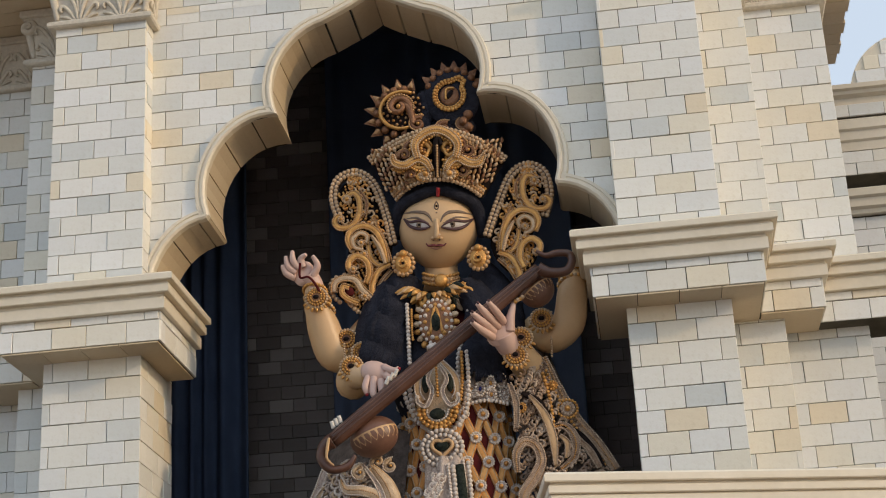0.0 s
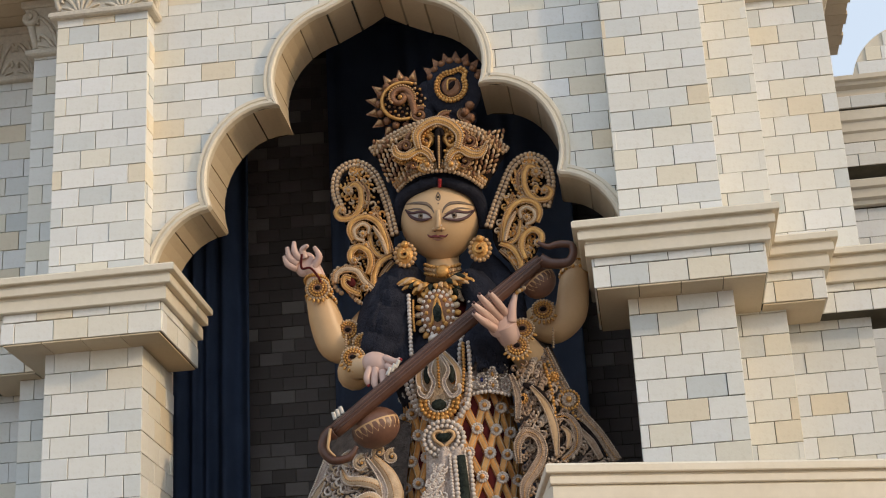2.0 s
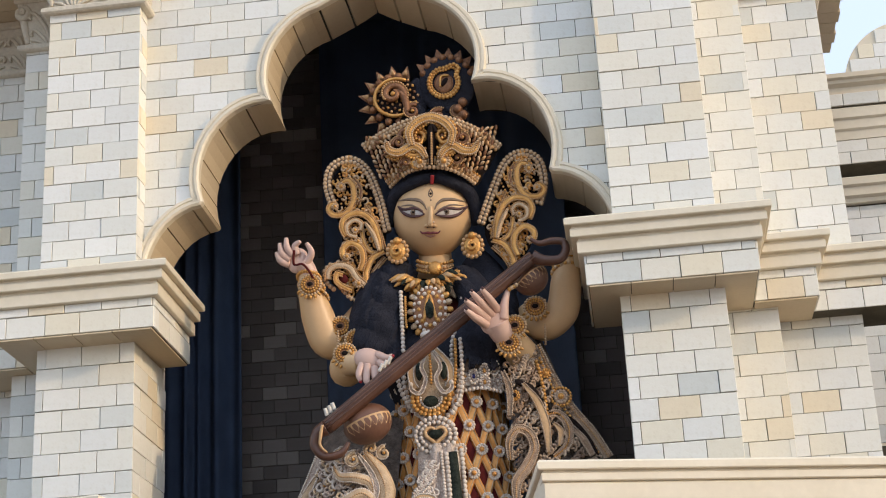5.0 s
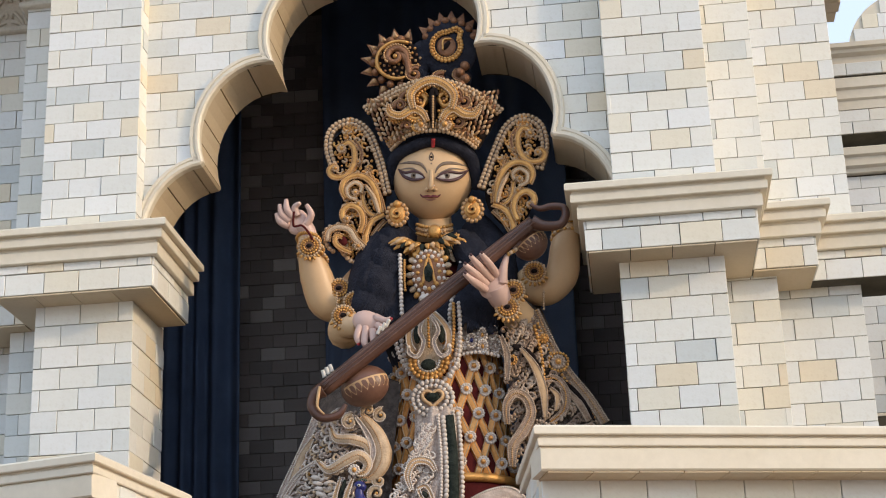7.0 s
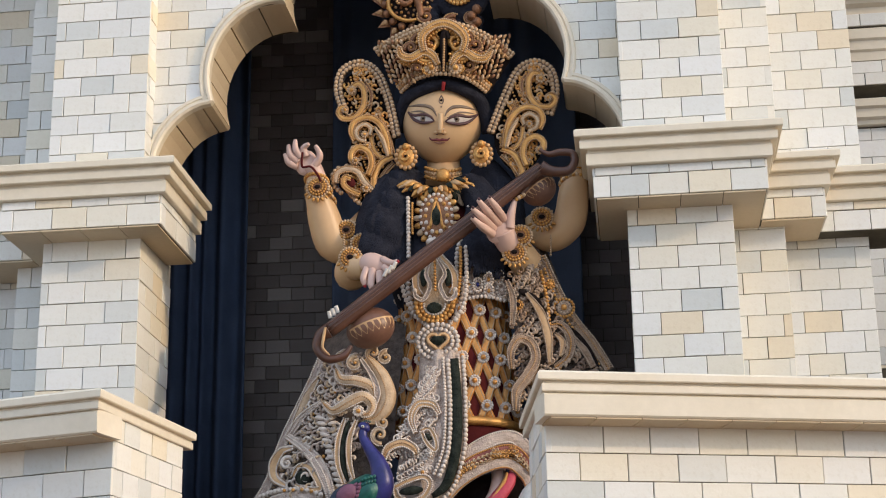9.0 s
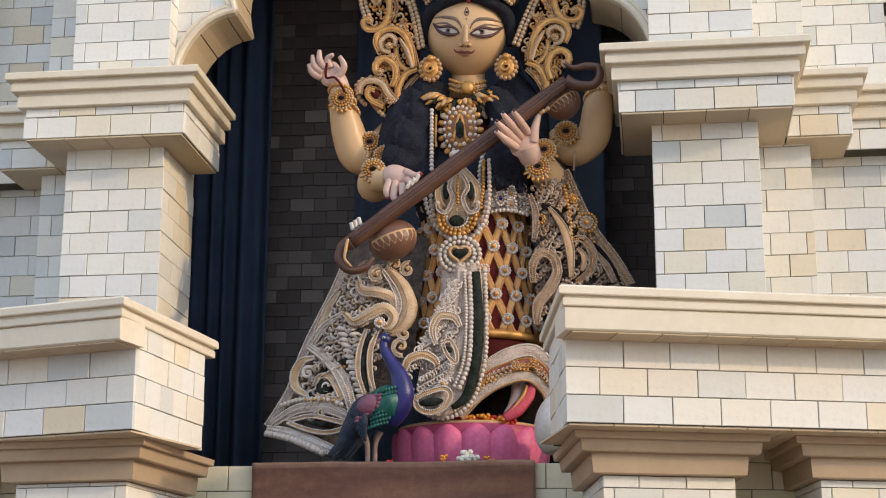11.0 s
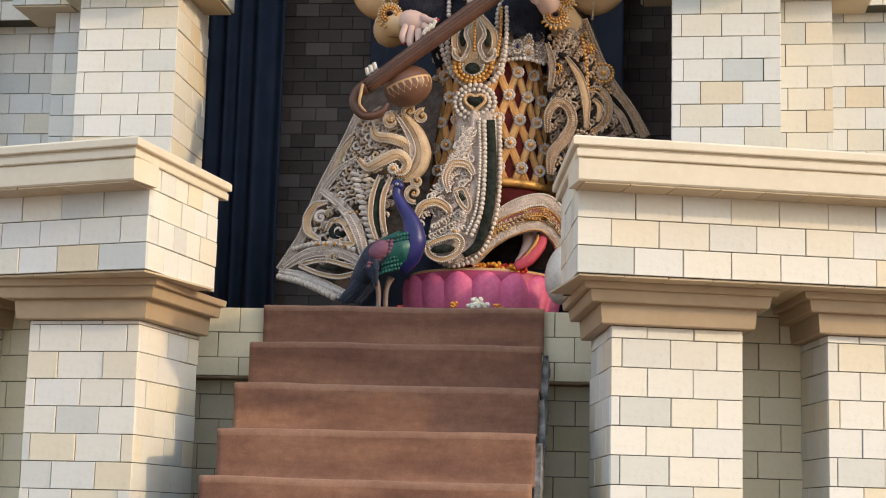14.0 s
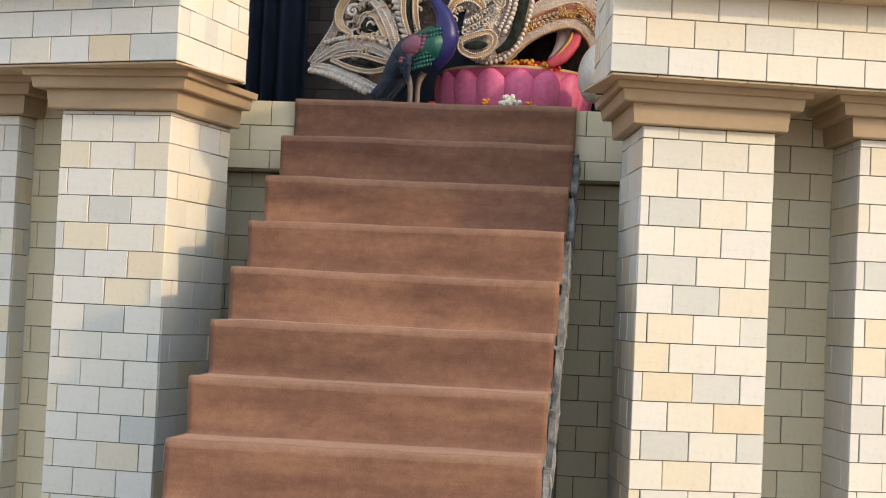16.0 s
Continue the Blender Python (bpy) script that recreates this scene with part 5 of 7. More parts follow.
    braid([(-1.398, 7.441, 1.156), (-1.280, 7.368, 1.169), (-1.166, 7.311, 1.141), (-1.091, 7.292, 1.112), (-1.181, 7.312, 1.085), (-1.288, 7.362, 1.106), (-1.398, 7.441, 1.156)], 0.010, OCHRE, PEARL, 0.006)
    s.ball((-1.227, 7.334, 1.127), (0.055, 0.012, 0.011), GREEN, 12, 6, (0, 8, 0))
    braid([(-1.504, 7.525, 1.136), (-1.385, 7.436, 1.100), (-1.266, 7.361, 1.049), (-1.155, 7.320, 0.999)], [0.018, 0.026, 0.028, 0.022], WHITE_LACE, PEARL, 0.009, PEARL)
    s.beads([(-1.503, 7.509, 1.112), (-1.381, 7.420, 1.074), (-1.269, 7.350, 1.022), (-1.190, 7.318, 0.983)], 0.0165, PEARL, 1.7)
    for k in range(330):
        a, b = k * 0.618 % 1, k * 0.377 % 1
        p = Vector((-1.163, 7.510, 1.892)).lerp(Vector((-1.458, 7.531, 1.184)), b).lerp(Vector((-0.858, 7.360, 1.848)).lerp(Vector((-1.010, 7.340, 1.128)), b), 0.04 + 0.92 * a)
        p.y -= 0.10 * math.sin(math.pi * a) - 0.01
        if k % 5:
            curl(p, 0.014 + 0.012 * ((k * 0.29) % 1), 1 if k % 2 else -1, (ZARI, PEARL, ZARI, TAN)[k // 3 % 4], 0.0055, 6.28 * b)
        else:
            s.ball(p, 0.009, (PEARL, GOLD, PEARL)[k % 3], 6, 4)
    # tawny side: an inner fall and a flaring outer panel
    braid([(-0.089, 7.452, 2.338), (-0.031, 7.471, 2.177), (0.036, 7.492, 2.043), (0.128, 7.522, 1.922), (0.199, 7.540, 1.797)], [0.010, 0.020, 0.022, 0.022, 0.022], ZARI_BROWN, BEIGE_DIM, 0.008, DUSK)
    s.beads([(-0.087, 7.433, 2.270), (-0.042, 7.448, 2.143), (0.014, 7.466, 2.020), (0.106, 7.495, 1.894), (0.157, 7.512, 1.805)], 0.008, GOLD, 2.4)
    s.beads([(-0.103, 7.418, 2.252), (-0.079, 7.426, 2.116), (-0.071, 7.429, 1.993)], 0.010, GOLD, 1.8)
    s.rosette((-0.001, 7.451, 2.082), 0.034, BEIGE_DIM, GOLD, 12)
    ring((-0.001, 7.451, 2.082), 0.046, 0.044, 0.008, GOLD)
    s.rosette((-0.062, 7.431, 2.194), 0.024, GOLD, GOLD, 9)
    braid([(-0.092, 7.423, 1.983), (-0.023, 7.444, 1.999), (0.023, 7.459, 1.936), (0.010, 7.456, 1.848), (-0.054, 7.436, 1.791)], [0.008, 0.018, 0.022, 0.018, 0.010], ZARI_BROWN, BEIGE_DIM, 0.006, GOLD)
    braid([(-0.045, 7.418, 1.948), (-0.014, 7.427, 1.909), (-0.026, 7.424, 1.841)], [0.006, 0.014, 0.006], OCHRE, BEIGE_DIM, 0.005)
    # gap in the panel, its darkness drawn as a black line
    s.tube([(-0.076, 7.423, 2.010), (0.034, 7.457, 1.973), (0.106, 7.480, 1.890), (0.151, 7.495, 1.801)], [0.004, 0.010, 0.010, 0.004], INK, 6, flat=0.4)
    braid([(0.028, 7.461, 1.944), (0.085, 7.479, 1.880), (0.125, 7.492, 1.800)], [0.008, 0.016, 0.012], ZARI_BROWN, BEIGE_DIM, 0.006)
    s.tube([(-0.209, 7.385, 2.157), (-0.142, 7.406, 2.117), (-0.096, 7.421, 2.027), (-0.072, 7.429, 1.919)], [0.008, 0.024, 0.022, 0.008], INK, 8, flat=0.5)
    braid([(-0.172, 7.376, 2.137), (-0.111, 7.396, 2.048), (-0.079, 7.407, 1.933), (-0.076, 7.408, 1.806)], [0.006, 0.018, 0.020, 0.008], OCHRE, BEIGE_DIM, 0.005)
    braid([(-0.252, 7.352, 1.774), (-0.251, 7.352, 1.860), (-0.212, 7.365, 1.917), (-0.160, 7.381, 1.898), (-0.141, 7.388, 1.829), (-0.178, 7.376, 1.747), (-0.231, 7.360, 1.669), (-0.237, 7.358, 1.576)], [0.010, 0.018, 0.022, 0.022, 0.022, 0.026, 0.024, 0.012], ZARI_BROWN, BEIGE_DIM, 0.006, DUSK)
    for r in (0.036, 0.060, 0.084):
        ring((-0.128, 7.413, 1.719), r, r * 0.95, 0.008, (BEIGE_DIM, DUSK, BEIGE_DIM)[int(r * 40) % 3])
    s.scroll((-0.127, 7.403, 1.717), 0.03, 1.2, 60, 1, ZARI_BROWN, 0.010, BEIGE_DIM, GOLD)
    s.rosette((-0.215, 7.373, 2.082), 0.026, GOLD, INK, 10)
    braid([(-0.261, 7.360, 2.197), (-0.236, 7.367, 2.103), (-0.243, 7.365, 1.980)], [0.008, 0.016, 0.010], ZARI_BROWN, BEIGE_DIM, 0.006)
    for k in range(300):
        a, b = k * 0.618 % 1, k * 0.377 % 1
        p = Vector((-0.256, 7.400, 2.237)).lerp(Vector((-0.252, 7.404, 1.560)), b).lerp(Vector((-0.097, 7.449, 2.317)).lerp(Vector((0.220, 7.540, 1.701)), b), 0.03 + 0.92 * a)
        p.y -= 0.025 * math.sin(math.pi * a)
        if k % 6:
            curl(p, 0.013 + 0.010 * ((k * 0.29) % 1), 1 if k % 2 else -1, (BEIGE_DIM, ZARI_BROWN, BEIGE_DIM, TAWNY)[k // 2 % 4], 0.0055, 6.28 * a)
        else:
            s.ball(p, 0.009, (DUSK, GOLD, BEIGE_DIM)[k % 3], 6, 4)
    # white bead drops on a lace panel at the hip
    s.sheet([(-0.451, 7.450, 2.305), (-0.451, 7.440, 2.226), (-0.456, 7.430, 2.143)], [(-0.297, 7.500, 2.293), (-0.271, 7.490, 2.228), (-0.261, 7.480, 2.141)], 0.03, ZARI, 6, 8)
    for c, hue in (((-0.401, 7.405, 2.198), BLUE), ((-0.350, 7.410, 2.223), GOLD), ((-0.303, 7.430, 2.239), BLUE), ((-0.350, 7.405, 2.166), GOLD), ((-0.291, 7.440, 2.175), PEARL)):
        ring(c, 0.021, 0.034, 0.0075, PEARL)
        ring(c, 0.011, 0.020, 0.0055, ZARI)
        s.ball(c, (0.008, 0.007, 0.011), hue, 8, 5)
    s.beads([(-0.460, 7.430, 2.299), (-0.377, 7.420, 2.307), (-0.285, 7.450, 2.267)], 0.010, PEARL)
    s.beads([(-0.460, 7.410, 2.131), (-0.364, 7.400, 2.137), (-0.265, 7.440, 2.119)], 0.010, PEARL)
    for k in range(50):
        a, b = k * 0.618 % 1, k * 0.377 % 1
        curl(Vector((-0.449, 7.420, 2.284)).lerp(Vector((-0.274, 7.450, 2.255)), a) + Vector((0, 0, -0.13 * b)), 0.012, 1 if k % 2 else -1, PEARL, 0.0045, 6.28 * b)
    # arms
    s.tube([(-0.947, 7.660, 2.621), (-1.039, 7.600, 2.489), (-1.109, 7.560, 2.481), (-1.152, 7.520, 2.601), (-1.175, 7.480, 2.721), (-1.182, 7.460, 2.802)], [0.075, 0.085, 0.088, 0.080, 0.060, 0.046], SKIN, 14)
    s.tube([(-0.939, 7.560, 2.369), (-1.012, 7.480, 2.293), (-0.995, 7.400, 2.310), (-0.911, 7.330, 2.270)], [0.07, 0.078, 0.07, 0.046], SKIN, 12)
    s.tube([(-0.225, 7.600, 2.410), (-0.159, 7.520, 2.304), (-0.206, 7.420, 2.352), (-0.265, 7.340, 2.428)], [0.07, 0.085, 0.074, 0.050], SKIN, 12)
    s.tube([(-0.150, 7.660, 2.570), (-0.056, 7.600, 2.486), (0.036, 7.560, 2.539), (0.066, 7.520, 2.668), (0.079, 7.480, 2.784)], [0.065, 0.078, 0.082, 0.074, 0.053], SKIN, 14)
    # raised hand
    hc = Vector((-1.229, 7.440, 2.860))
    s.ball(hc, (0.052, 0.030, 0.066), PALE, 14, 9, (0, 12, 0))
    s.tube([(-1.206, 7.440, 2.847), (-1.186, 7.450, 2.814), (-1.179, 7.460, 2.782)], [0.046, 0.044, 0.046], PALE, 10)
    for pts in (((-1.274, 7.430, 2.842), (-1.310, 7.410, 2.857), (-1.328, 7.400, 2.899)), ((-1.267, 7.420, 2.861), (-1.300, 7.400, 2.891), (-1.309, 7.390, 2.941)), ((-1.249, 7.410, 2.880), (-1.273, 7.390, 2.915), (-1.274, 7.380, 2.962)), ((-1.226, 7.410, 2.884), (-1.234, 7.390, 2.919), (-1.205, 7.370, 2.933)), ((-1.184, 7.420, 2.838), (-1.155, 7.400, 2.882), (-1.176, 7.380, 2.928))):
        s.tube(pts, [0.021, 0.017, 0.009], PALE, 9)
    s.tube([(-1.234, 7.360, 2.886), (-1.237, 7.370, 2.817), (-1.195, 7.370, 2.814), (-1.161, 7.380, 2.772), (-1.145, 7.400, 2.734)], 0.006, MAROON, 6)
    # playing hands
    h1 = Vector((-0.870, 7.260, 2.268))
    s.ball(h1, (0.080, 0.040, 0.056), PALE, 14, 9, (0, 28, 0))
    for pts in (((-0.878, 7.240, 2.240), (-0.885, 7.220, 2.167), (-0.873, 7.220, 2.139)), ((-0.846, 7.230, 2.222), (-0.840, 7.210, 2.161), (-0.824, 7.210, 2.141)), ((-0.824, 7.230, 2.248), (-0.785, 7.200, 2.201), (-0.796, 7.200, 2.169)), ((-0.901, 7.250, 2.259), (-0.920, 7.230, 2.199), (-0.913, 7.230, 2.163)), ((-0.833, 7.240, 2.287), (-0.785, 7.210, 2.258), (-0.757, 7.200, 2.265))):
        s.tube(pts, [0.020, 0.017, 0.011], PALE, 8)
        s.ball(Vector(pts[-1]) + Vector((0, -0.004, -0.004)), 0.009, RED, 6, 4)
    h2 = Vector((-0.283, 7.280, 2.429))
    s.ball(h2, (0.064, 0.036, 0.078), PALE, 16, 10, (0, 30, 0))
    s.tube([(-0.274, 7.285, 2.416), (-0.260, 7.310, 2.384), (-0.247, 7.340, 2.360)], [0.058, 0.056, 0.050], PALE, 12)
    for pts in (((-0.265, 7.260, 2.466), (-0.290, 7.160, 2.486), (-0.324, 7.100, 2.520)), ((-0.292, 7.255, 2.446), (-0.336, 7.140, 2.471), (-0.373, 7.085, 2.507)), ((-0.314, 7.255, 2.425), (-0.359, 7.140, 2.439), (-0.401, 7.085, 2.467)), ((-0.321, 7.260, 2.400), (-0.361, 7.150, 2.399), (-0.403, 7.090, 2.423))):
        s.tube(pts, [0.022, 0.0185, 0.010], PALE, 10)
        s.ball(Vector(pts[-1]) + Vector((0.004, -0.008, 0.002)), (0.007, 0.005, 0.009), LINER, 6, 4, (0, -40, 0))
    s.tube([(-0.241, 7.270, 2.426), (-0.229, 7.250, 2.491), (-0.209, 7.245, 2.555)], [0.028, 0.020, 0.011], PALE, 10)
    for k in range(4):
        s.ball(Vector((-0.201, 7.235, 2.556)) + Vector((0.011 * k, -0.004 * (k % 2), 0.006 * k)), 0.011, (GOLD, BEIGE)[k % 2], 7, 5)
    s.ball((-0.602, 7.260, 2.373), (0.03, 0.02, 0.02), PEARL, 8, 5)
    for k in range(3):
        s.tube([Vector((-1.068, 7.200, 2.002)) + Vector((0.017 * k, 0, 0.012 * k)), Vector((-1.077, 7.190, 2.035)) + Vector((0.017 * k, 0, 0.012 * k))], [0.011, 0.009], WHITE, 7)
        s.tube([Vector((-0.820, 7.180, 2.186)) + Vector((0.02 * k, 0, 0.016 * k)), Vector((-0.802, 7.170, 2.220)) + Vector((0.02 * k, 0, 0.016 * k))], [0.010, 0.008], WHITE, 7)
    # bracelets and armlets
    for c, r, tilt, mats in (((-1.171, 7.475, 2.733), 0.062, 8, (GOLD, PEARL)), ((-1.180, 7.465, 2.775), 0.056, 8, (GOLD, GOLD)), ((-1.163, 7.490, 2.685), 0.070, 8, (PEARL, GOLD)), ((-0.971, 7.380, 2.302), 0.066, 60, (PEARL, GOLD)), ((-0.995, 7.400, 2.318), 0.072, 60, (GOLD, GOLD)), ((-0.234, 7.370, 2.385), 0.068, -55, (PEARL, GOLD)), ((-0.212, 7.400, 2.365), 0.074, -55, (GOLD, GOLD)), ((0.072, 7.500, 2.719), 0.068, -6, (GOLD, PEARL)), ((0.075, 7.490, 2.759), 0.062, -6, (GOLD, GOLD))):
        for k in range(24):
            a = 2 * math.pi * k / 24
            d = Euler((radians(-18), radians(tilt), 0)).to_matrix() @ Vector((r * math.cos(a), r * math.sin(a), 0))
            s.ball(Vector(c) + d, 0.0105, BEIGE if mats[k % 2] is PEARL else mats[k % 2], 6, 4)
    for c, tilt in (((-1.038, 7.500, 2.524), 20), ((-0.957, 7.460, 2.440), -15), ((-0.090, 7.490, 2.546), 15), ((-0.191, 7.330, 2.406), -20), ((-1.166, 7.410, 2.719), 0), ((-0.997, 7.340, 2.334), 10), ((-0.222, 7.320, 2.321), 10)):
        c = Vector(c)
        s.ball(c, (0.050, 0.016, 0.048), BRONZE, 14, 6, (0, tilt, 0))
        for n, r, size, mat, y in ((22, 0.052, 0.0085, BEIGE, 0.0), (18, 0.040, 0.0075, GOLD, -0.010), (13, 0.027, 0.0065, (GOLD), -0.015)):
            for k in range(n):
                a = 2 * math.pi * k / n
                s.ball(c + Vector((r * math.cos(a), y, r * 0.96 * math.sin(a))), size, mat, 6, 4)
        for k in range(7):
            a = radians(-150 + 20 * k)
            s.ball(c + Vector((0.064 * math.cos(a), 0.0, 0.062 * math.sin(a))), (0.008, 0.007, 0.013), GOLD, 6, 4, (0, 90 - math.degrees(a), 0))
        s.ball(c + Vector((0, -0.014, 0)), (0.016, 0.01, 0.012), INK, 8, 5)
    for a, b in (((-1.044, 7.460, 2.488), (-1.042, 7.460, 2.289)), ((-0.042, 7.520, 2.588), (-0.055, 7.520, 2.360))):
        s.beads([a, b], 0.0065, BEIGE)
    # gold tassel ribbons on the breast
    s.tube([(-0.845, 7.440, 2.469), (-0.855, 7.420, 2.378), (-0.863, 7.420, 2.266)], [0.010, 0.020, 0.014], GOLD, 7)
    # earrings
    for c in ((-0.744, 7.500, 2.892), (-0.374, 7.500, 2.890)):
        c = Vector(c)
        for k in range(15):
            a = 2 * math.pi * k / 15
            s.ball(c + Vector((0.048 * math.cos(a), 0, 0.058 * math.sin(a))), 0.013, DUSK, 7, 4)
        s.ball(c, (0.046, 0.014, 0.054), GOLD, 12, 6)
        s.scroll(c + Vector((0, -0.016, -0.006)), 0.028, 1.2, 90, 1, GOLD, 0.010, None, INK)
        s.ball(c + Vector((0, -0.01, 0.05)), 0.020, GOLD, 8, 5)
    # side wings of the headdress
    for side, body, loop, coils, fill in (
        (-1, (((-0.973, 7.580, 3.433), (-1.082, 7.580, 3.313), (-1.063, 7.580, 3.172), (-1.025, 7.580, 3.032), (-1.044, 7.580, 2.912), (-1.102, 7.580, 2.811), (-1.013, 7.580, 2.716)), ((-0.973, 7.580, 3.433), (-0.866, 7.580, 3.313), (-0.813, 7.580, 3.109), (-0.805, 7.580, 2.986), (-0.852, 7.580, 2.884), (-0.900, 7.580, 2.783), (-0.977, 7.580, 2.699))), ((-1.060, 7.560, 3.179), (-1.088, 7.560, 3.289), (-1.063, 7.560, 3.390), (-0.970, 7.560, 3.424), (-0.885, 7.560, 3.358), (-0.831, 7.560, 3.209), (-0.796, 7.560, 3.023)),
         (((-1.013, 7.540, 3.278), 0.034, 30), ((-1.060, 7.540, 3.177), 0.030, 60), ((-0.944, 7.530, 3.067), 0.055, 120), ((-0.984, 7.510, 3.038), 0.032, 200), ((-0.922, 7.520, 2.965), 0.026, 0), ((-0.986, 7.530, 2.904), 0.045, 100), ((-1.037, 7.520, 2.806), 0.060, 60), ((-1.063, 7.500, 2.779), 0.028, 0), ((-0.937, 7.520, 2.749), 0.030, 200), ((-0.955, 7.520, 2.691), 0.026, 260)),
         (((-0.966, 7.580, 3.335), (-0.911, 7.580, 3.208), (-0.848, 7.570, 3.016)), ((-0.847, 7.550, 2.963), (-0.886, 7.550, 2.831), (-0.973, 7.550, 2.703)))),
        (1, (((-0.098, 7.580, 3.391), (-0.208, 7.580, 3.297), (-0.278, 7.580, 3.132), (-0.313, 7.580, 2.983), (-0.271, 7.580, 2.875), (-0.204, 7.580, 2.811)), ((-0.098, 7.580, 3.391), (-0.011, 7.580, 3.267), (-0.047, 7.580, 3.131), (-0.110, 7.580, 2.999), (-0.087, 7.580, 2.908), (-0.148, 7.580, 2.822))), ((-0.034, 7.560, 3.107), (-0.002, 7.560, 3.221), (-0.021, 7.560, 3.336), (-0.098, 7.560, 3.385), (-0.185, 7.560, 3.339), (-0.260, 7.560, 3.190), (-0.327, 7.560, 3.021)),
         (((-0.089, 7.540, 3.261), 0.034, 150), ((-0.059, 7.540, 3.143), 0.030, 100), ((-0.156, 7.530, 3.049), 0.058, 60), ((-0.140, 7.510, 3.028), 0.032, 320), ((-0.193, 7.520, 2.966), 0.028, 180), ((-0.128, 7.530, 2.897), 0.046, 80), ((-0.157, 7.510, 2.856), 0.026, 120), ((-0.231, 7.520, 2.888), 0.024, 300)),
         (((-0.109, 7.580, 3.289), (-0.187, 7.580, 3.157), (-0.274, 7.570, 2.976)), ((-0.280, 7.550, 2.939), (-0.242, 7.550, 2.862), (-0.188, 7.550, 2.814))))):
        s.sheet(body[0], body[1], 0.02, INK, 16, 10)
        s.tube(loop, 0.024, GROUND_CLOTH, 8)
        for out in (-0.011, 0.011):
            line = spline(loop, 8)
            shift = []
            for k, p in enumerate(line):
                d = (line[min(k + 1, len(line) - 1)] - line[max(k - 1, 0)]).normalized()
                shift.append(p + Vector((d.z, 0, -d.x)) * out + Vector((0, -0.020, 0)))
            s.beads(shift, 0.0125, BEIGE, 1.75, True)
        # rolled bands, the same on both sides in mirror image
        axis = Vector((-0.543, 7.530, 3.130))
        flip = lambda p: Vector(p) if side < 0 else Vector((2 * axis.x - p[0], p[1], p[2] + 0.016))

        def band(pts, r, mat=GOLD, inner=None, edge=True):
            line = [flip(p) for p in pts]
            s.tube(line, [r * 0.7, r, r, r * 0.75], mat, 8, 8, flat=0.8)
            if edge:
                fine = spline(line, 8)
                for out in (-0.85, 0.85):
                    rim = []
                    for k, p in enumerate(fine):
                        d = (fine[min(k + 1, len(fine) - 1)] - fine[max(k - 1, 0)]).normalized()
                        rim.append(p + Vector((d.z, 0, -d.x)) * out * r + Vector((0, -r * 0.45, 0)))
                    s.beads(rim, 0.0048, DUSK, 1.8, True)
            if inner:
                s.beads([p + Vector((0, -r * 0.85, 0)) for p in line], r * 0.42, inner, 1.9)

        band(((-1.021, 7.535, 3.283), (-1.003, 7.530, 3.298), (-0.977, 7.530, 3.302), (-0.955, 7.530, 3.264), (-0.956, 7.530, 3.190), (-0.994, 7.530, 3.128), (-1.057, 7.530, 3.121), (-1.082, 7.530, 3.156), (-1.061, 7.525, 3.180), (-1.041, 7.520, 3.161)), 0.0145)
        band(((-0.932, 7.540, 3.174), (-0.919, 7.540, 3.253), (-0.953, 7.545, 3.319)), 0.009, BRONZE)
        band(((-0.927, 7.520, 3.026), (-0.920, 7.520, 3.062), (-0.954, 7.520, 3.082), (-0.991, 7.520, 3.054), (-0.983, 7.520, 3.009), (-0.944, 7.520, 2.994)), 0.011, TAN)
        band(((-0.998, 7.525, 3.002), (-1.017, 7.525, 3.052), (-0.997, 7.525, 3.102), (-0.934, 7.525, 3.119), (-0.878, 7.525, 3.085), (-0.843, 7.525, 3.010), (-0.828, 7.525, 2.913)), 0.0155, GOLD)
        band(((-0.894, 7.550, 3.163), (-0.863, 7.545, 3.092), (-0.834, 7.545, 3.011), (-0.813, 7.545, 2.919)), 0.012, BRONZE, DUSK)
        band(((-0.896, 7.510, 3.056), (-0.858, 7.510, 2.987), (-0.835, 7.510, 2.905)), 0.011, TAN, BEIGE, False)
        band(((-0.919, 7.530, 3.020), (-0.909, 7.530, 2.956), (-0.879, 7.530, 2.912), (-0.829, 7.530, 2.897)), 0.010)
        band(((-0.986, 7.520, 2.880), (-1.013, 7.520, 2.894), (-1.013, 7.520, 2.935), (-0.973, 7.520, 2.960), (-0.928, 7.520, 2.930), (-0.915, 7.520, 2.869), (-0.933, 7.520, 2.811)), 0.0165)
        band(((-0.812, 7.530, 2.908), (-0.869, 7.530, 2.876), (-0.904, 7.530, 2.809), (-0.911, 7.530, 2.736), (-0.951, 7.530, 2.697)), 0.0155)
        band(((-0.812, 7.550, 2.879), (-0.861, 7.550, 2.823), (-0.896, 7.550, 2.754)), 0.012, BRONZE, BEIGE)
        for c, r in (((-1.015, 7.510, 3.266), 0.024), ((-1.048, 7.510, 3.161), 0.018), ((-0.936, 7.530, 3.198), 0.014), ((-0.940, 7.530, 3.137), 0.014), ((-0.951, 7.510, 3.026), 0.018), ((-0.938, 7.515, 2.967), 0.020), ((-0.994, 7.500, 2.885), 0.019), ((-0.879, 7.550, 3.162), 0.012)):
            s.rosette(flip(c), r, BEIGE, GOLD, 9)
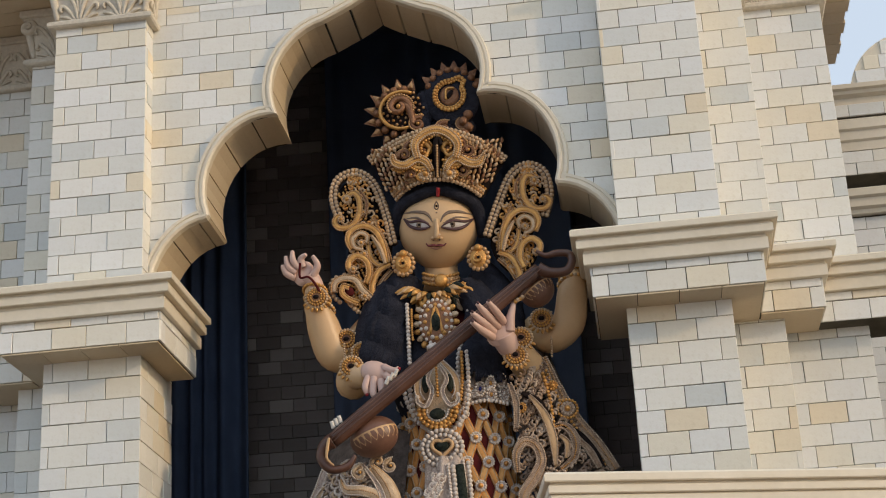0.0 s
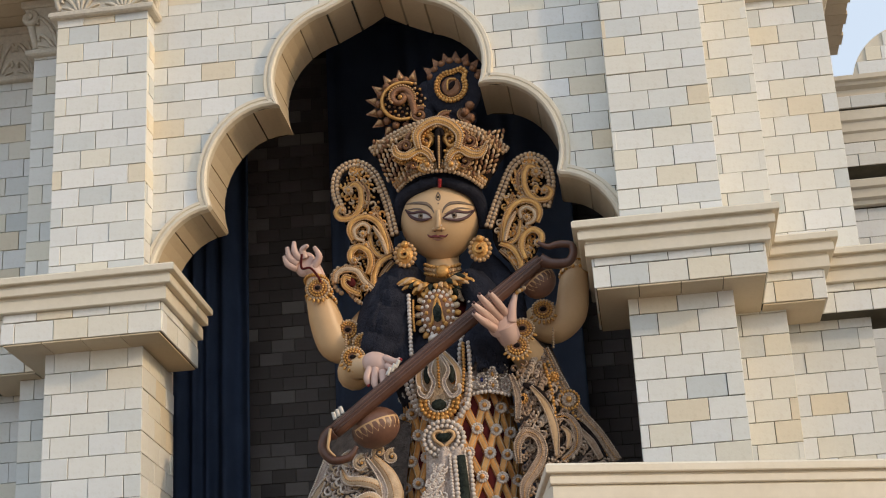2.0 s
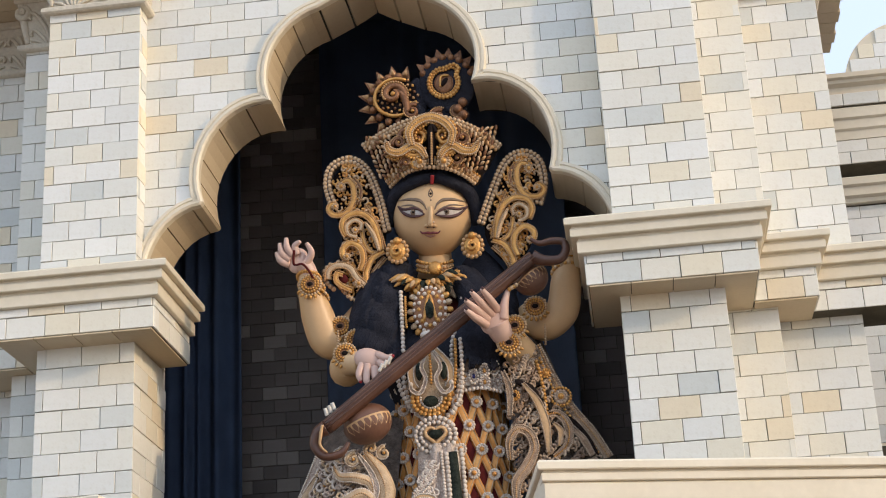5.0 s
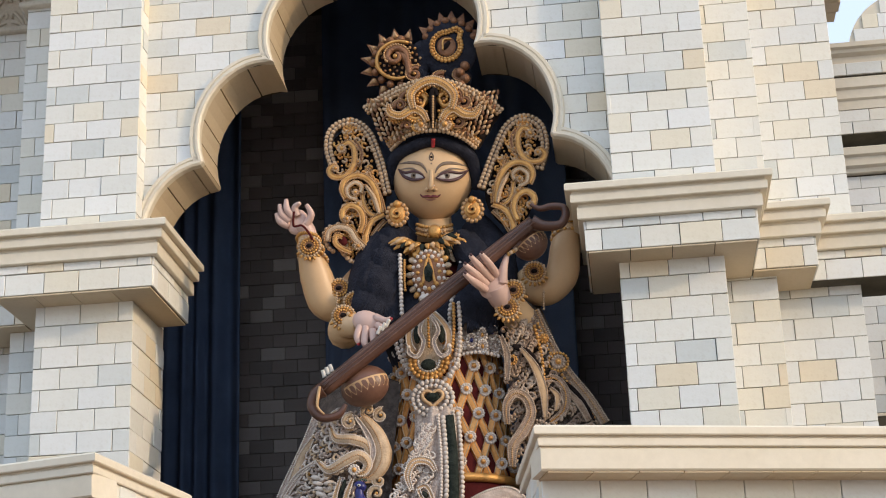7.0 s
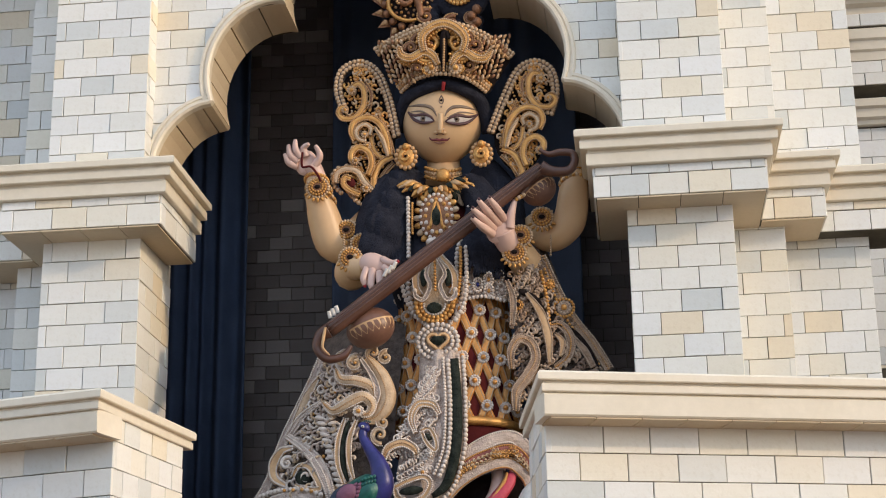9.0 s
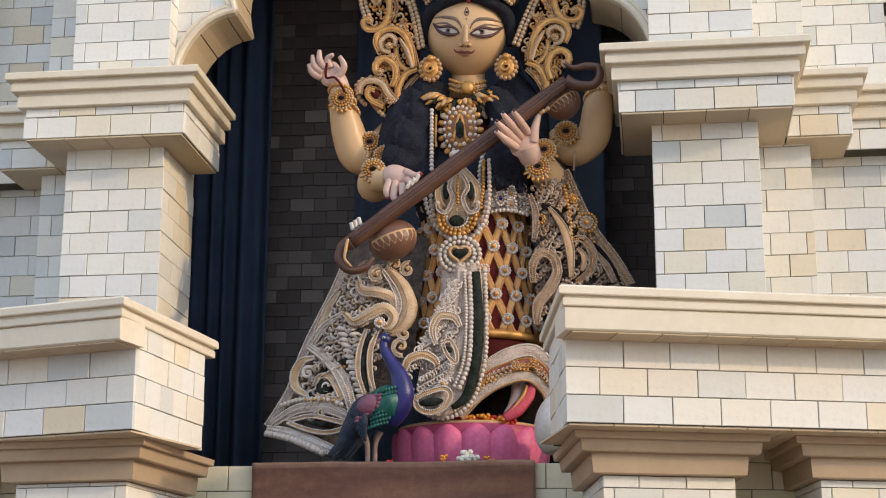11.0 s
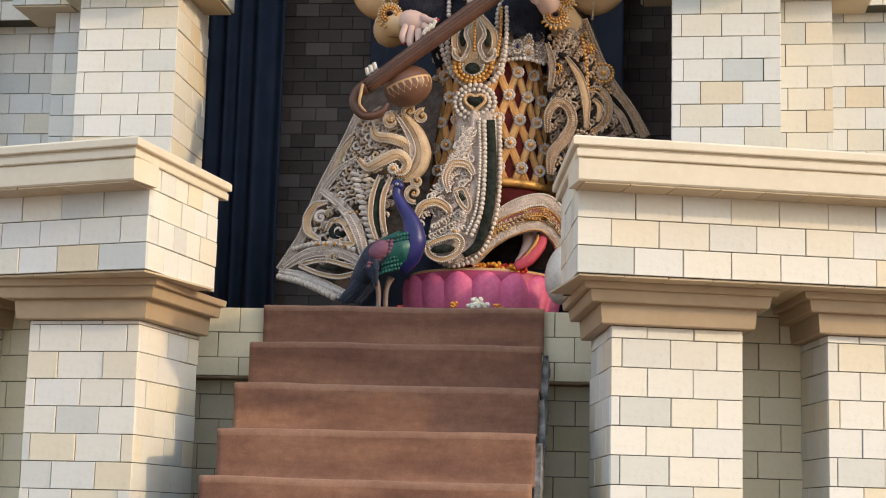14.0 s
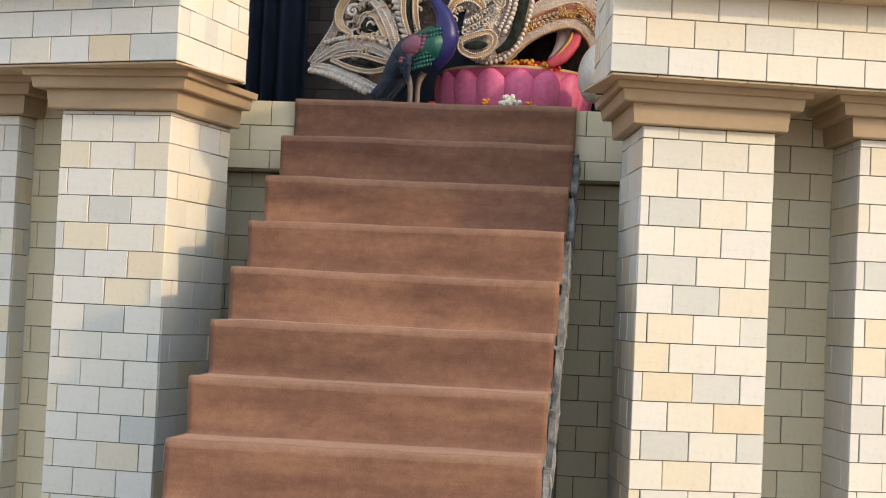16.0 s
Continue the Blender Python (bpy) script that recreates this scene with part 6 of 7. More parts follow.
        if side < 0:
            band(((-1.094, 7.520, 2.780), (-1.087, 7.520, 2.827), (-1.042, 7.520, 2.848), (-0.986, 7.520, 2.832), (-0.954, 7.520, 2.780), (-0.910, 7.520, 2.732)), 0.017, TAN)
            band(((-1.019, 7.510, 2.795), (-1.047, 7.510, 2.803), (-1.053, 7.510, 2.768), (-1.026, 7.510, 2.736), (-0.976, 7.510, 2.710)), 0.013)
            s.ball((-1.018, 7.520, 2.778), (0.022, 0.012, 0.026), MAROON, 10, 6, (0, -30, 0))
            s.rosette((-0.941, 7.500, 2.739), 0.022, BEIGE, GOLD, 9)
            for pts in (((-1.084, 7.540, 2.864), (-1.113, 7.540, 2.830), (-1.102, 7.540, 2.770), (-1.069, 7.540, 2.732)), ((-1.023, 7.530, 2.726), (-0.996, 7.530, 2.688), (-0.957, 7.530, 2.663), (-0.929, 7.530, 2.690)), ((-1.045, 7.540, 2.873), (-0.997, 7.540, 2.864))):
                s.beads(pts, 0.013, BEIGE, 1.7)
        for k in range(200):
            u, w = (k * 0.618) % 1, 0.1 + 0.8 * ((k * 0.377) % 1)
            n = len(body[0]) - 1
            j = min(int(u * n), n - 1)
            e0, e1 = Vector(body[0][j]).lerp(Vector(body[0][j + 1]), u * n - j), Vector(body[1][j]).lerp(Vector(body[1][j + 1]), u * n - j)
            if k % 3:
                curl(e0.lerp(e1, w) + Vector((0, -0.034, 0)), 0.013 + 0.008 * ((k * 0.29) % 1), 1 if k % 2 else -1, (GOLD, BEIGE, ORANGE)[k // 3 % 3], 0.0055, 6.28 * w)
            else:
                s.ball(e0.lerp(e1, w) + Vector((0, -0.040, 0)), 0.0055 + 0.003 * w, (GOLD, DUSK, BEIGE)[k % 3], 6, 4)
    # crown: flared front with a beaded rim, gold scrolls and a crest of feathers
    low_rim = [(-0.765, 7.540, 3.248), (-0.696, 7.460, 3.270), (-0.621, 7.420, 3.278), (-0.548, 7.410, 3.278), (-0.473, 7.420, 3.268), (-0.401, 7.460, 3.246), (-0.337, 7.540, 3.218)]
    top_rim = [(-0.900, 7.560, 3.504), (-0.779, 7.500, 3.543), (-0.659, 7.460, 3.571), (-0.544, 7.450, 3.583), (-0.423, 7.460, 3.554), (-0.308, 7.500, 3.507), (-0.203, 7.560, 3.440)]
    # darkness of the gaps is coloured in: a black sheet behind the beads
    s.sheet(low_rim, top_rim, -0.01, INK, 24, 10)
    for t, r, mat, gap in ((0.0, 0.012, BEIGE, 1.8), (0.07, 0.010, DUSK, 1.8), (0.125, 0.012, BEIGE, 1.9), (0.18, 0.009, GOLD, 1.9), (0.98, 0.013, BEIGE, 1.7), (0.91, 0.012, BEIGE, 1.7), (0.84, 0.011, DUSK, 1.7)):
        s.beads([Vector(a).lerp(Vector(b), t) + Vector((0, -0.022, 0)) for a, b in zip(low_rim, top_rim)], r, mat, gap)
    for k in range(9):
        for j in range(6):
            for side in (-1, 1):
                p = Vector((-0.548, 7.440, 3.352)) + Vector((side * (0.145 + 0.024 * j + 0.008 * k), 0.014 * j + 0.003 * k - 0.02, -0.09 + 0.028 * k + 0.007 * j))
                s.ball(p, (0.0085, 0.0085, 0.0165), (DUSK, BRONZE, BEIGE)[(k + j) % 3], 6, 4, (0, side * (25 + 30 * math.sin(7 * k + 5 * j)), 0))
    for side in (-1, 1):
        ox = lambda px, y, d: Vector(d) + Vector((side * px, 0, y))
        mid = (-0.544, 7.400, 3.365)
        s.tube([ox(0.04, -0.02, mid), ox(0.10, 0.01, mid), ox(0.16, 0.0, mid), ox(0.19, 0.02, mid), ox(0.24, 0.005, mid)], [0.008, 0.012, 0.013, 0.011, 0.006], BRONZE, 8)
        s.scroll(ox(0.075, -0.055, mid), 0.036, 1.3, 90, side, GOLD, 0.013, GOLD, PEARL)
        s.scroll(ox(0.060, 0.075, mid), 0.055, 1.2, 250, side, GOLD, 0.017, GOLD, BRONZE)
        s.scroll(ox(0.11, 0.095, mid), 0.048, 1.2, 200, side, BRONZE, 0.014, DUSK, GOLD)
        s.scroll(ox(0.16, 0.06, mid), 0.032, 1.2, 200, side, BRONZE, 0.011, DUSK, GOLD)
        s.scroll(ox(0.13, -0.05, mid), 0.026, 1.2, 200, side, BRONZE, 0.010, DUSK, GOLD)
        s.ball(ox(0.11, -0.03, mid), (0.035, 0.012, 0.022), INK, 8, 5)
        s.ball(ox(0.10, 0.045, mid), (0.05, 0.012, 0.022), INK, 8, 5)
    for side in (-1, 1):
        mid = Vector((-0.542, 7.385, 3.388))
        s.tube([mid + Vector((side * 0.03, 0, 0.125)), mid + Vector((side * 0.085, 0, 0.10)), mid + Vector((side * 0.10, -0.005, 0.04)), mid + Vector((side * 0.06, -0.01, 0.01)), mid + Vector((side * 0.035, -0.01, 0.05))], [0.010, 0.015, 0.015, 0.013, 0.008], GOLD, 8)
        s.beads([mid + Vector((side * 0.02, -0.015, 0.115)), mid + Vector((side * 0.065, -0.015, 0.085)), mid + Vector((side * 0.075, -0.02, 0.045)), mid + Vector((side * 0.05, -0.02, 0.03))], 0.009, GOLD)
        s.beads([mid + Vector((side * 0.035, -0.02, 0.15)), mid + Vector((side * 0.11, -0.02, 0.115)), mid + Vector((side * 0.13, -0.02, 0.04))], 0.011, GOLD)
        s.tube([mid + Vector((side * 0.03, 0, -0.03)), mid + Vector((side * 0.09, -0.005, -0.045)), mid + Vector((side * 0.135, 0, -0.02)), mid + Vector((side * 0.185, 0.01, -0.035)), mid + Vector((side * 0.235, 0.03, 0.0))], [0.009, 0.012, 0.012, 0.011, 0.006], GOLD, 8)
        for dz in (-0.018, 0.018):
            s.beads([mid + Vector((side * 0.03, -0.01, -0.03 + dz)), mid + Vector((side * 0.09, -0.012, -0.045 + dz)), mid + Vector((side * 0.135, -0.008, -0.02 + dz)), mid + Vector((side * 0.185, 0.004, -0.035 + dz)), mid + Vector((side * 0.225, 0.02, -0.005 + dz))], 0.008, GOLD)
    s.tube([(-0.545, 7.385, 3.288), (-0.541, 7.375, 3.384), (-0.540, 7.370, 3.474), (-0.525, 7.365, 3.486), (-0.515, 7.365, 3.454)], [0.012, 0.015, 0.016, 0.012, 0.008], INK, 8)
    s.beads([(-0.543, 7.368, 3.286), (-0.536, 7.352, 3.456)], 0.007, DUSK)
    for p in ((-0.603, 7.380, 3.308), (-0.485, 7.380, 3.300)):
        s.rosette(p, 0.034, BEIGE, GOLD, 10)
    # arched gold centre and winding bands
    braid([(-0.636, 7.360, 3.391), (-0.646, 7.360, 3.466), (-0.602, 7.360, 3.517), (-0.536, 7.360, 3.536), (-0.472, 7.360, 3.505), (-0.433, 7.360, 3.445), (-0.449, 7.360, 3.373)], [0.014, 0.020, 0.022, 0.020, 0.014], GOLD, BEIGE, 0.008, DUSK, 0.5)
    braid([(-0.762, 7.370, 3.420), (-0.750, 7.370, 3.378), (-0.700, 7.370, 3.361), (-0.642, 7.370, 3.390), (-0.596, 7.370, 3.370), (-0.570, 7.370, 3.319)], [0.010, 0.018, 0.020, 0.020, 0.018, 0.010], GOLD, BEIGE, 0.007, DUSK, 0.5)
    braid([(-0.306, 7.370, 3.383), (-0.334, 7.370, 3.339), (-0.387, 7.370, 3.344), (-0.433, 7.370, 3.376), (-0.473, 7.370, 3.361), (-0.503, 7.370, 3.312)], [0.010, 0.018, 0.020, 0.020, 0.018, 0.010], GOLD, BEIGE, 0.007, DUSK, 0.5)
    # crest
    for p, r in (((-0.638, 7.560, 3.655), 0.07), ((-0.509, 7.560, 3.614), 0.07), ((-0.408, 7.570, 3.636), 0.06)):
        s.ball(p, (r, 0.03, r), HAIR, 12, 7)
        s.scroll(Vector(p) + Vector((0, -0.03, 0)), r * 0.6, 1.2, 60, 1, BRONZE, r * 0.2, DUSK, GOLD)
    d1, d2 = Vector((-0.720, 7.560, 3.744)), Vector((-0.458, 7.550, 3.797))
    s.ball(d1, (0.125, 0.03, 0.128), INK, 18, 9)
    for k in range(60):
        a, q = 2.4 * k, 0.118 * math.sqrt(k / 60)
        s.ball(d1 + Vector((q * math.cos(a), -0.028, q * math.sin(a))), 0.008, (BRONZE, DUSK, GOLD)[k % 3], 6, 4)
    s.ball(d2, (0.145, 0.035, 0.165), HAIR, 20, 10, (0, -10, 0))
    s.tube([d1 + Vector((0.06, 0.01, -0.10)), d1 + Vector((0.14, 0.0, 0.02)), d1 + Vector((0.09, 0, 0.10))], [0.04, 0.06, 0.03], HAIR, 8, flat=0.4)
    s.tube([d1 + Vector((0.11 * math.cos(a), -0.035, 0.105 * math.sin(a))) for a in (radians(60 + 230 * k / 20) for k in range(21))], 0.010, GOLD, 6, raw=True)
    s.scroll(d1 + Vector((-0.012, -0.04, 0.012)), 0.062, 1.3, 330, 1, BRONZE, 0.019, DUSK, GOLD)
    s.tube([d1 + Vector((0.0, -0.035, 0.04)), d1 + Vector((0.04, -0.04, 0.0)), d1 + Vector((0.06, -0.035, -0.09))], [0.014, 0.022, 0.016], BRONZE, 7)
    tear = [d2 + Vector((-0.012, -0.04, 0)) + Vector((0.078 * math.cos(a) + (0.024 if 40 < math.degrees(a) < 75 else 0), 0, 0.084 * math.sin(a) + (0.022 if 40 < math.degrees(a) < 75 else 0))) for a in (2 * math.pi * k / 26 for k in range(27))]
    s.beads(tear, 0.012, GOLD, 1.6, True)
    s.beads([p.lerp(d2 + Vector((-0.012, -0.04, 0)), 0.17) for p in tear], 0.008, GOLD, 1.8, True)
    s.ball(d2 + Vector((-0.012, -0.03, 0)), (0.052, 0.016, 0.058), BRONZE, 14, 7)
    s.ball(d2 + Vector((-0.010, -0.045, 0)), (0.014, 0.008, 0.030), INK, 8, 5, (0, 35, 0))
    s.tube([d2 + Vector((-0.03, -0.045, -0.025)), d2 + Vector((-0.025, -0.048, 0.03)), d2 + Vector((0.015, -0.046, 0.035))], 0.006, GOLD, 6)
    for k in range(9):
        a = radians(72 + 190 * k / 8)
        p = d1 + Vector((0.158 * math.cos(a), 0.01, 0.158 * math.sin(a)))
        for w, out in ((0.030, 0.0), (0.018, -0.012)):
            v = [p + Vector((w * math.cos(a + b) * q, out + 0.012 * (j % 2), w * math.sin(a + b) * q)) for j, (b, q) in enumerate(((0, 1.6), (1.9, 1), (3.14, 0.7), (-1.9, 1)))]
            tip_p = p + Vector((0, out - 0.016, 0))
            s.add(v + [tip_p], [(0, 1, 4), (1, 2, 4), (2, 3, 4), (3, 0, 4)], BRONZE if out == 0 else DUSK)
        q = d1 + Vector((0.130 * math.cos(a + 0.2), -0.01, 0.130 * math.sin(a + 0.2)))
        s.ball(q, 0.021, BRONZE, 7, 5)
    for k in range(8):
        a = radians(140 - 130 * k / 7)
        p = d2 + Vector((0.150 * math.cos(a), 0.01, 0.175 * math.sin(a)))
        v = [p + Vector((0.032 * math.cos(a + b) * q, 0, 0.032 * math.sin(a + b) * q)) for b, q in ((0, 1.6), (1.9, 1), (3.14, 0.7), (-1.9, 1))] + [p + Vector((0, -0.016, 0))]
        s.add(v, [(0, 1, 4), (1, 2, 4), (2, 3, 4), (3, 0, 4)], BRONZE)
        s.ball(d2 + Vector((0.135 * math.cos(a + 0.2), -0.01, 0.158 * math.sin(a + 0.2))), 0.020, BRONZE, 7, 5)
    for k in range(4):
        s.ball(Vector((-0.406, 7.520, 3.596)) + Vector((0.025 * (k % 2), 0, 0.035 * k - 0.02)), 0.026, BRONZE, 7, 5)
    return s.stand("statue", "painted clay goddess statue with gold crown, pearls and brocade dress", "statue", LIFT)


statue()


# ---- the long lute in her hands ----
def lute():
    ob = thing("lute", LIFT @ Vector((-0.590, 7.200, 2.320)), "long dark wooden lute with two gourds, held slantwise by the statue", "lute")

    def piece(name, label, build):
        s = Sculpt((0, 0, 0))
        build(s)
        me = fix_normals(s.mesh(name))
        return part(name, moved(me, LIFT), ob, label)

    a, b = Vector((-1.071, 7.160, 1.933)), Vector((-0.082, 7.240, 2.709))
    piece("fingerboard", "dark polished wooden neck", lambda s: s.tube([a, a.lerp(b, 0.3), a.lerp(b, 0.7), b], [0.036, 0.041, 0.041, 0.032], WOOD, 8, flat=0.7))
    for off in (-0.015, 0.0, 0.015):
        n = (b - a).cross(Vector((0, 1, 0))).normalized() * off + Vector((0, -0.034, 0))
        piece("string", "thin gold inlay line", lambda s: s.tube([a + n, b + n], [0.0022, 0.0022], GOURD, 5))
    piece("scroll_head", "curled wooden end", lambda s: s.tube([a, (-1.107, 7.160, 1.909), (-1.123, 7.160, 1.852), (-1.077, 7.160, 1.802), (-1.005, 7.160, 1.811), (-0.969, 7.160, 1.859)], [0.038, 0.030, 0.022, 0.020, 0.018, 0.010], WOOD, 9))
    piece("head_inlay", "ochre line along the curl", lambda s: s.tube([(-1.080, 7.120, 1.939), (-1.090, 7.130, 1.895), (-1.094, 7.135, 1.849), (-1.063, 7.135, 1.813)], [0.006, 0.008, 0.006, 0.004], OCHRE, 6))
    piece("peg_head", "curled wooden end", lambda s: s.tube([b, (-0.030, 7.240, 2.688), (0.045, 7.240, 2.689), (0.076, 7.240, 2.732), (0.066, 7.240, 2.773), (0.010, 7.240, 2.782), (-0.043, 7.240, 2.774), (-0.087, 7.240, 2.800)], [0.036, 0.026, 0.022, 0.020, 0.018, 0.018, 0.014, 0.008], WOOD, 9))
    for c, r, tilt in ((Vector((-0.892, 7.260, 1.965)), (0.115, 0.10, 0.092), -20), (Vector((-0.099, 7.340, 2.638)), (0.086, 0.08, 0.078), -35)):
        g = piece("gourd", "brown painted gourd", lambda s: s.ball(c, r, GOURD, 22, 14, (0, tilt, 0)))

        def zigzag(s):
            turn = Euler((0, radians(tilt), 0)).to_matrix()
            n = 16
            v = []
            for k in range(n + 1):
                lon = -2.6 + 2.3 * k / n * 1.0 + 0.1
                for lat in (-0.10, 0.22 + (0.30 if k % 2 else -0.02)):
                    v.append(c + turn @ Vector((r[0] * 1.012 * math.cos(lat) * math.cos(lon), r[1] * 1.012 * math.cos(lat) * math.sin(lon), r[2] * 1.012 * math.sin(-lat) - 0.0)))
            s.add(v, [(2 * k, 2 * k + 2, 2 * k + 3, 2 * k + 1) for k in range(n)], OCHRE)

        piece("gourd_band", "ochre zigzag band painted on the gourd", zigzag)


lute()


# ---- lotus seat ----
def lotus():
    c = Vector((-0.562, 7.660, 1.104))
    c.z = STAGE
    ob = thing("lotus_seat", LIFT @ c, "pink painted lotus seat with rounded petals under the statue", "pedestal")
    v, n = [], 48
    for r, z in ((0.29, 0.002), (0.325, 0.08), (0.345, 0.19), (0.352, 0.236), (0.335, 0.250), (0.0, 0.250)):
        v += [(c.x + r * math.cos(2 * math.pi * k / n), c.y + 0.9 * r * math.sin(2 * math.pi * k / n), c.z + z) for k in range(n)]
    core = mesh_of("core", v, [(i * n + k, i * n + (k + 1) % n, (i + 1) * n + (k + 1) % n, (i + 1) * n + k) for i in range(5) for k in range(n)], DEEP_PINK, True)
    part("core", moved(core, LIFT), ob)
    rim = Sculpt((0, 0, 0))
    rim.tube([(c.x + 0.335 * math.cos(2 * math.pi * k / 48), c.y + 0.302 * math.sin(2 * math.pi * k / 48), c.z + 0.246) for k in range(49)], [0.010, 0.010], OCHRE, 8, raw=True)
    part("rim", moved(rim.mesh("rim"), LIFT), ob, "dull orange rim")
    petal = Sculpt((0, 0, 0))
    petal.ball((0, 0, 0), (0.086, 0.040, 0.118), PINK, 14, 12, (0, 0, 0), lambda p: Vector((p.x * (1 + 0.10 * p.z / 0.116) * (1 - 0.22 * max(p.z / 0.116, 0) ** 4), p.y - 0.020 * p.z / 0.116 - 0.006 * math.cos(3.14 * p.x / 0.074), p.z)))
    me = petal.mesh("petal")
    for k in range(16):
        a = 2 * math.pi * (k + 0.35) / 16
        part("petal", me, ob, m=LIFT @ pose(c.x + 0.325 * math.cos(a), c.y + 0.9 * 0.325 * math.sin(a), c.z + 0.120, 0, 0, math.degrees(a) + 90))
    return ob


lotus()


# ---- peacock ----
def peacock():
    s = Sculpt((-0.967, 7.220, 0.953))
    # body, breast and neck
    s.tube([(-1.125, 7.260, 0.995), (-1.059, 7.220, 1.080), (-0.997, 7.200, 1.147), (-0.935, 7.190, 1.185)], [0.02, 0.054, 0.078, 0.060], TAIL, 18)
    s.tube([(-0.985, 7.190, 1.125), (-0.933, 7.175, 1.168), (-0.876, 7.165, 1.196), (-0.831, 7.165, 1.205)], [0.050, 0.084, 0.082, 0.046], TEAL, 18)
    s.tube([(-0.886, 7.170, 1.096), (-0.850, 7.160, 1.159), (-0.830, 7.155, 1.234), (-0.845, 7.150, 1.314), (-0.881, 7.150, 1.376), (-0.912, 7.150, 1.433), (-0.913, 7.150, 1.474)], [0.028, 0.052, 0.054, 0.038, 0.026, 0.020, 0.019], BLUE, 16)
    s.ball((-0.910, 7.150, 1.479), (0.030, 0.024, 0.024), BLUE, 14, 9, (0, 20, 0))
    s.tube([(-0.927, 7.140, 1.475), (-0.942, 7.140, 1.462), (-0.947, 7.140, 1.447)], [0.010, 0.007, 0.003], LEG, 7)
    s.ball((-0.912, 7.127, 1.480), (0.008, 0.004, 0.006), PETAL_W, 7, 5)
    s.ball((-0.912, 7.123, 1.479), 0.004, INK, 6, 4)
    for k in range(5):
        tip = Vector((-0.903, 7.150, 1.510)) + Vector((0.009 * (k - 1.5), 0, -0.003 * abs(k - 2)))
        s.tube([(-0.903, 7.150, 1.489), tip], [0.002, 0.002], BLUE, 5)
        s.ball(tip, 0.004, TEAL, 6, 4)
    # scaled feathers on the breast and the folded wing
    for r in range(9):
        for k in range(7):
            p = Vector((-0.897, 7.085, 1.238)).lerp(Vector((-0.933, 7.105, 1.086)), r / 8)
            p += Vector((0.013 * (k - 3) + 0.006 * (r % 2), 0.0016 * (k - 3) ** 2, 0.004 * (k - 3)))
            s.ball(p, (0.0085, 0.004, 0.010), TEAL, 6, 4, (0, 25, 0))
    s.ball((-0.987, 7.125, 1.165), (0.078, 0.030, 0.056), TAIL, 16, 10, (0, -30, 0))
    s.ball((-0.974, 7.108, 1.177), (0.058, 0.026, 0.042), WING, 16, 10, (0, -28, 0))
    for r in range(5):
        for k in range(5):
            p = Vector((-0.932, 7.088, 1.199)).lerp(Vector((-1.024, 7.105, 1.137)), r / 4) + Vector((0.004 * k, 0.002 * abs(k - 2), 0.016 * (k - 2)))
            s.ball(p, (0.013, 0.004, 0.009), WING, 6, 4, (0, -35, 0))
    for k in range(7):
        s.tube([Vector((-0.988, 7.100, 1.161)) + Vector((0.0, 0, -0.010 * k)), Vector((-1.050, 7.120, 1.090)) + Vector((0.010 * k, 0, -0.012 * k))], [0.014, 0.007], TAIL, 6, flat=0.4)
    # hanging tail
    for k in range(16):
        u = k / 15
        s.tube([Vector((-1.024, 7.180, 1.124)) + Vector((0.03 * u, 0.03 * u, 0.0)), Vector((-1.086, 7.200, 1.042)) + Vector((0.06 * u, 0.03 * u, -0.01 * u)), Vector((-1.169, 7.220, 0.965)) + Vector((0.10 * u, 0.03 * u, 0.012 * math.sin(k * 2.3)))], [0.030, 0.026, 0.007], TAIL, 7, flat=0.5)
    for pts in ([(-1.012, 7.170, 1.072), (-0.986, 7.170, 1.007)], [(-0.936, 7.210, 1.072), (-0.956, 7.210, 1.012)]):
        foot = Vector(pts[1]) + Vector((0.002, 0, 0))
        foot.z = STAGE + 0.008
        s.tube([pts[0], pts[1], foot], [0.019, 0.012, 0.010], LEG, 8)
        for dx in (-0.03, 0.0, 0.03):
            s.tube([foot, foot + Vector((dx, -0.04, -0.001))], [0.008, 0.004], LEG, 6)
    return s.stand("peacock_figure", "painted clay peacock with blue neck and green body on the stage", "figure", LIFT)


peacock()


def swan():
    s = Sculpt((-0.155, 7.300, 0.985))
    c = Vector((-0.164, 7.220, 1.094))
    s.ball(c, (0.085, 0.11, 0.135), WHITE, 20, 14, (0, 8, 0))
    s.ball(c + Vector((0.06, 0.03, -0.05)), (0.10, 0.12, 0.10), WHITE, 16, 10)
    return s.stand("swan_figure", "smooth white rounded bird figure beside the lotus seat", "figure", LIFT)


swan()


# ---- offerings: loose flowers ----
def flower(c, r, mat, name, label, n=7):
    s = Sculpt(c)
    c = Vector(c)
    for k in range(n):
        a = 2.4 * k
        q = r * (0.35 + 0.55 * (k / n))
        s.ball(c + Vector((q * math.cos(a), 0.6 * q * math.sin(a), r * (0.5 + 0.35 * math.sin(k * 1.7)))), (r * 0.5, r * 0.45, r * 0.38), mat, 6, 4, (20 * k, 13 * k, 0))
    return tagged(s.stand(name, label, "flower", LIFT), group="offered flowers")


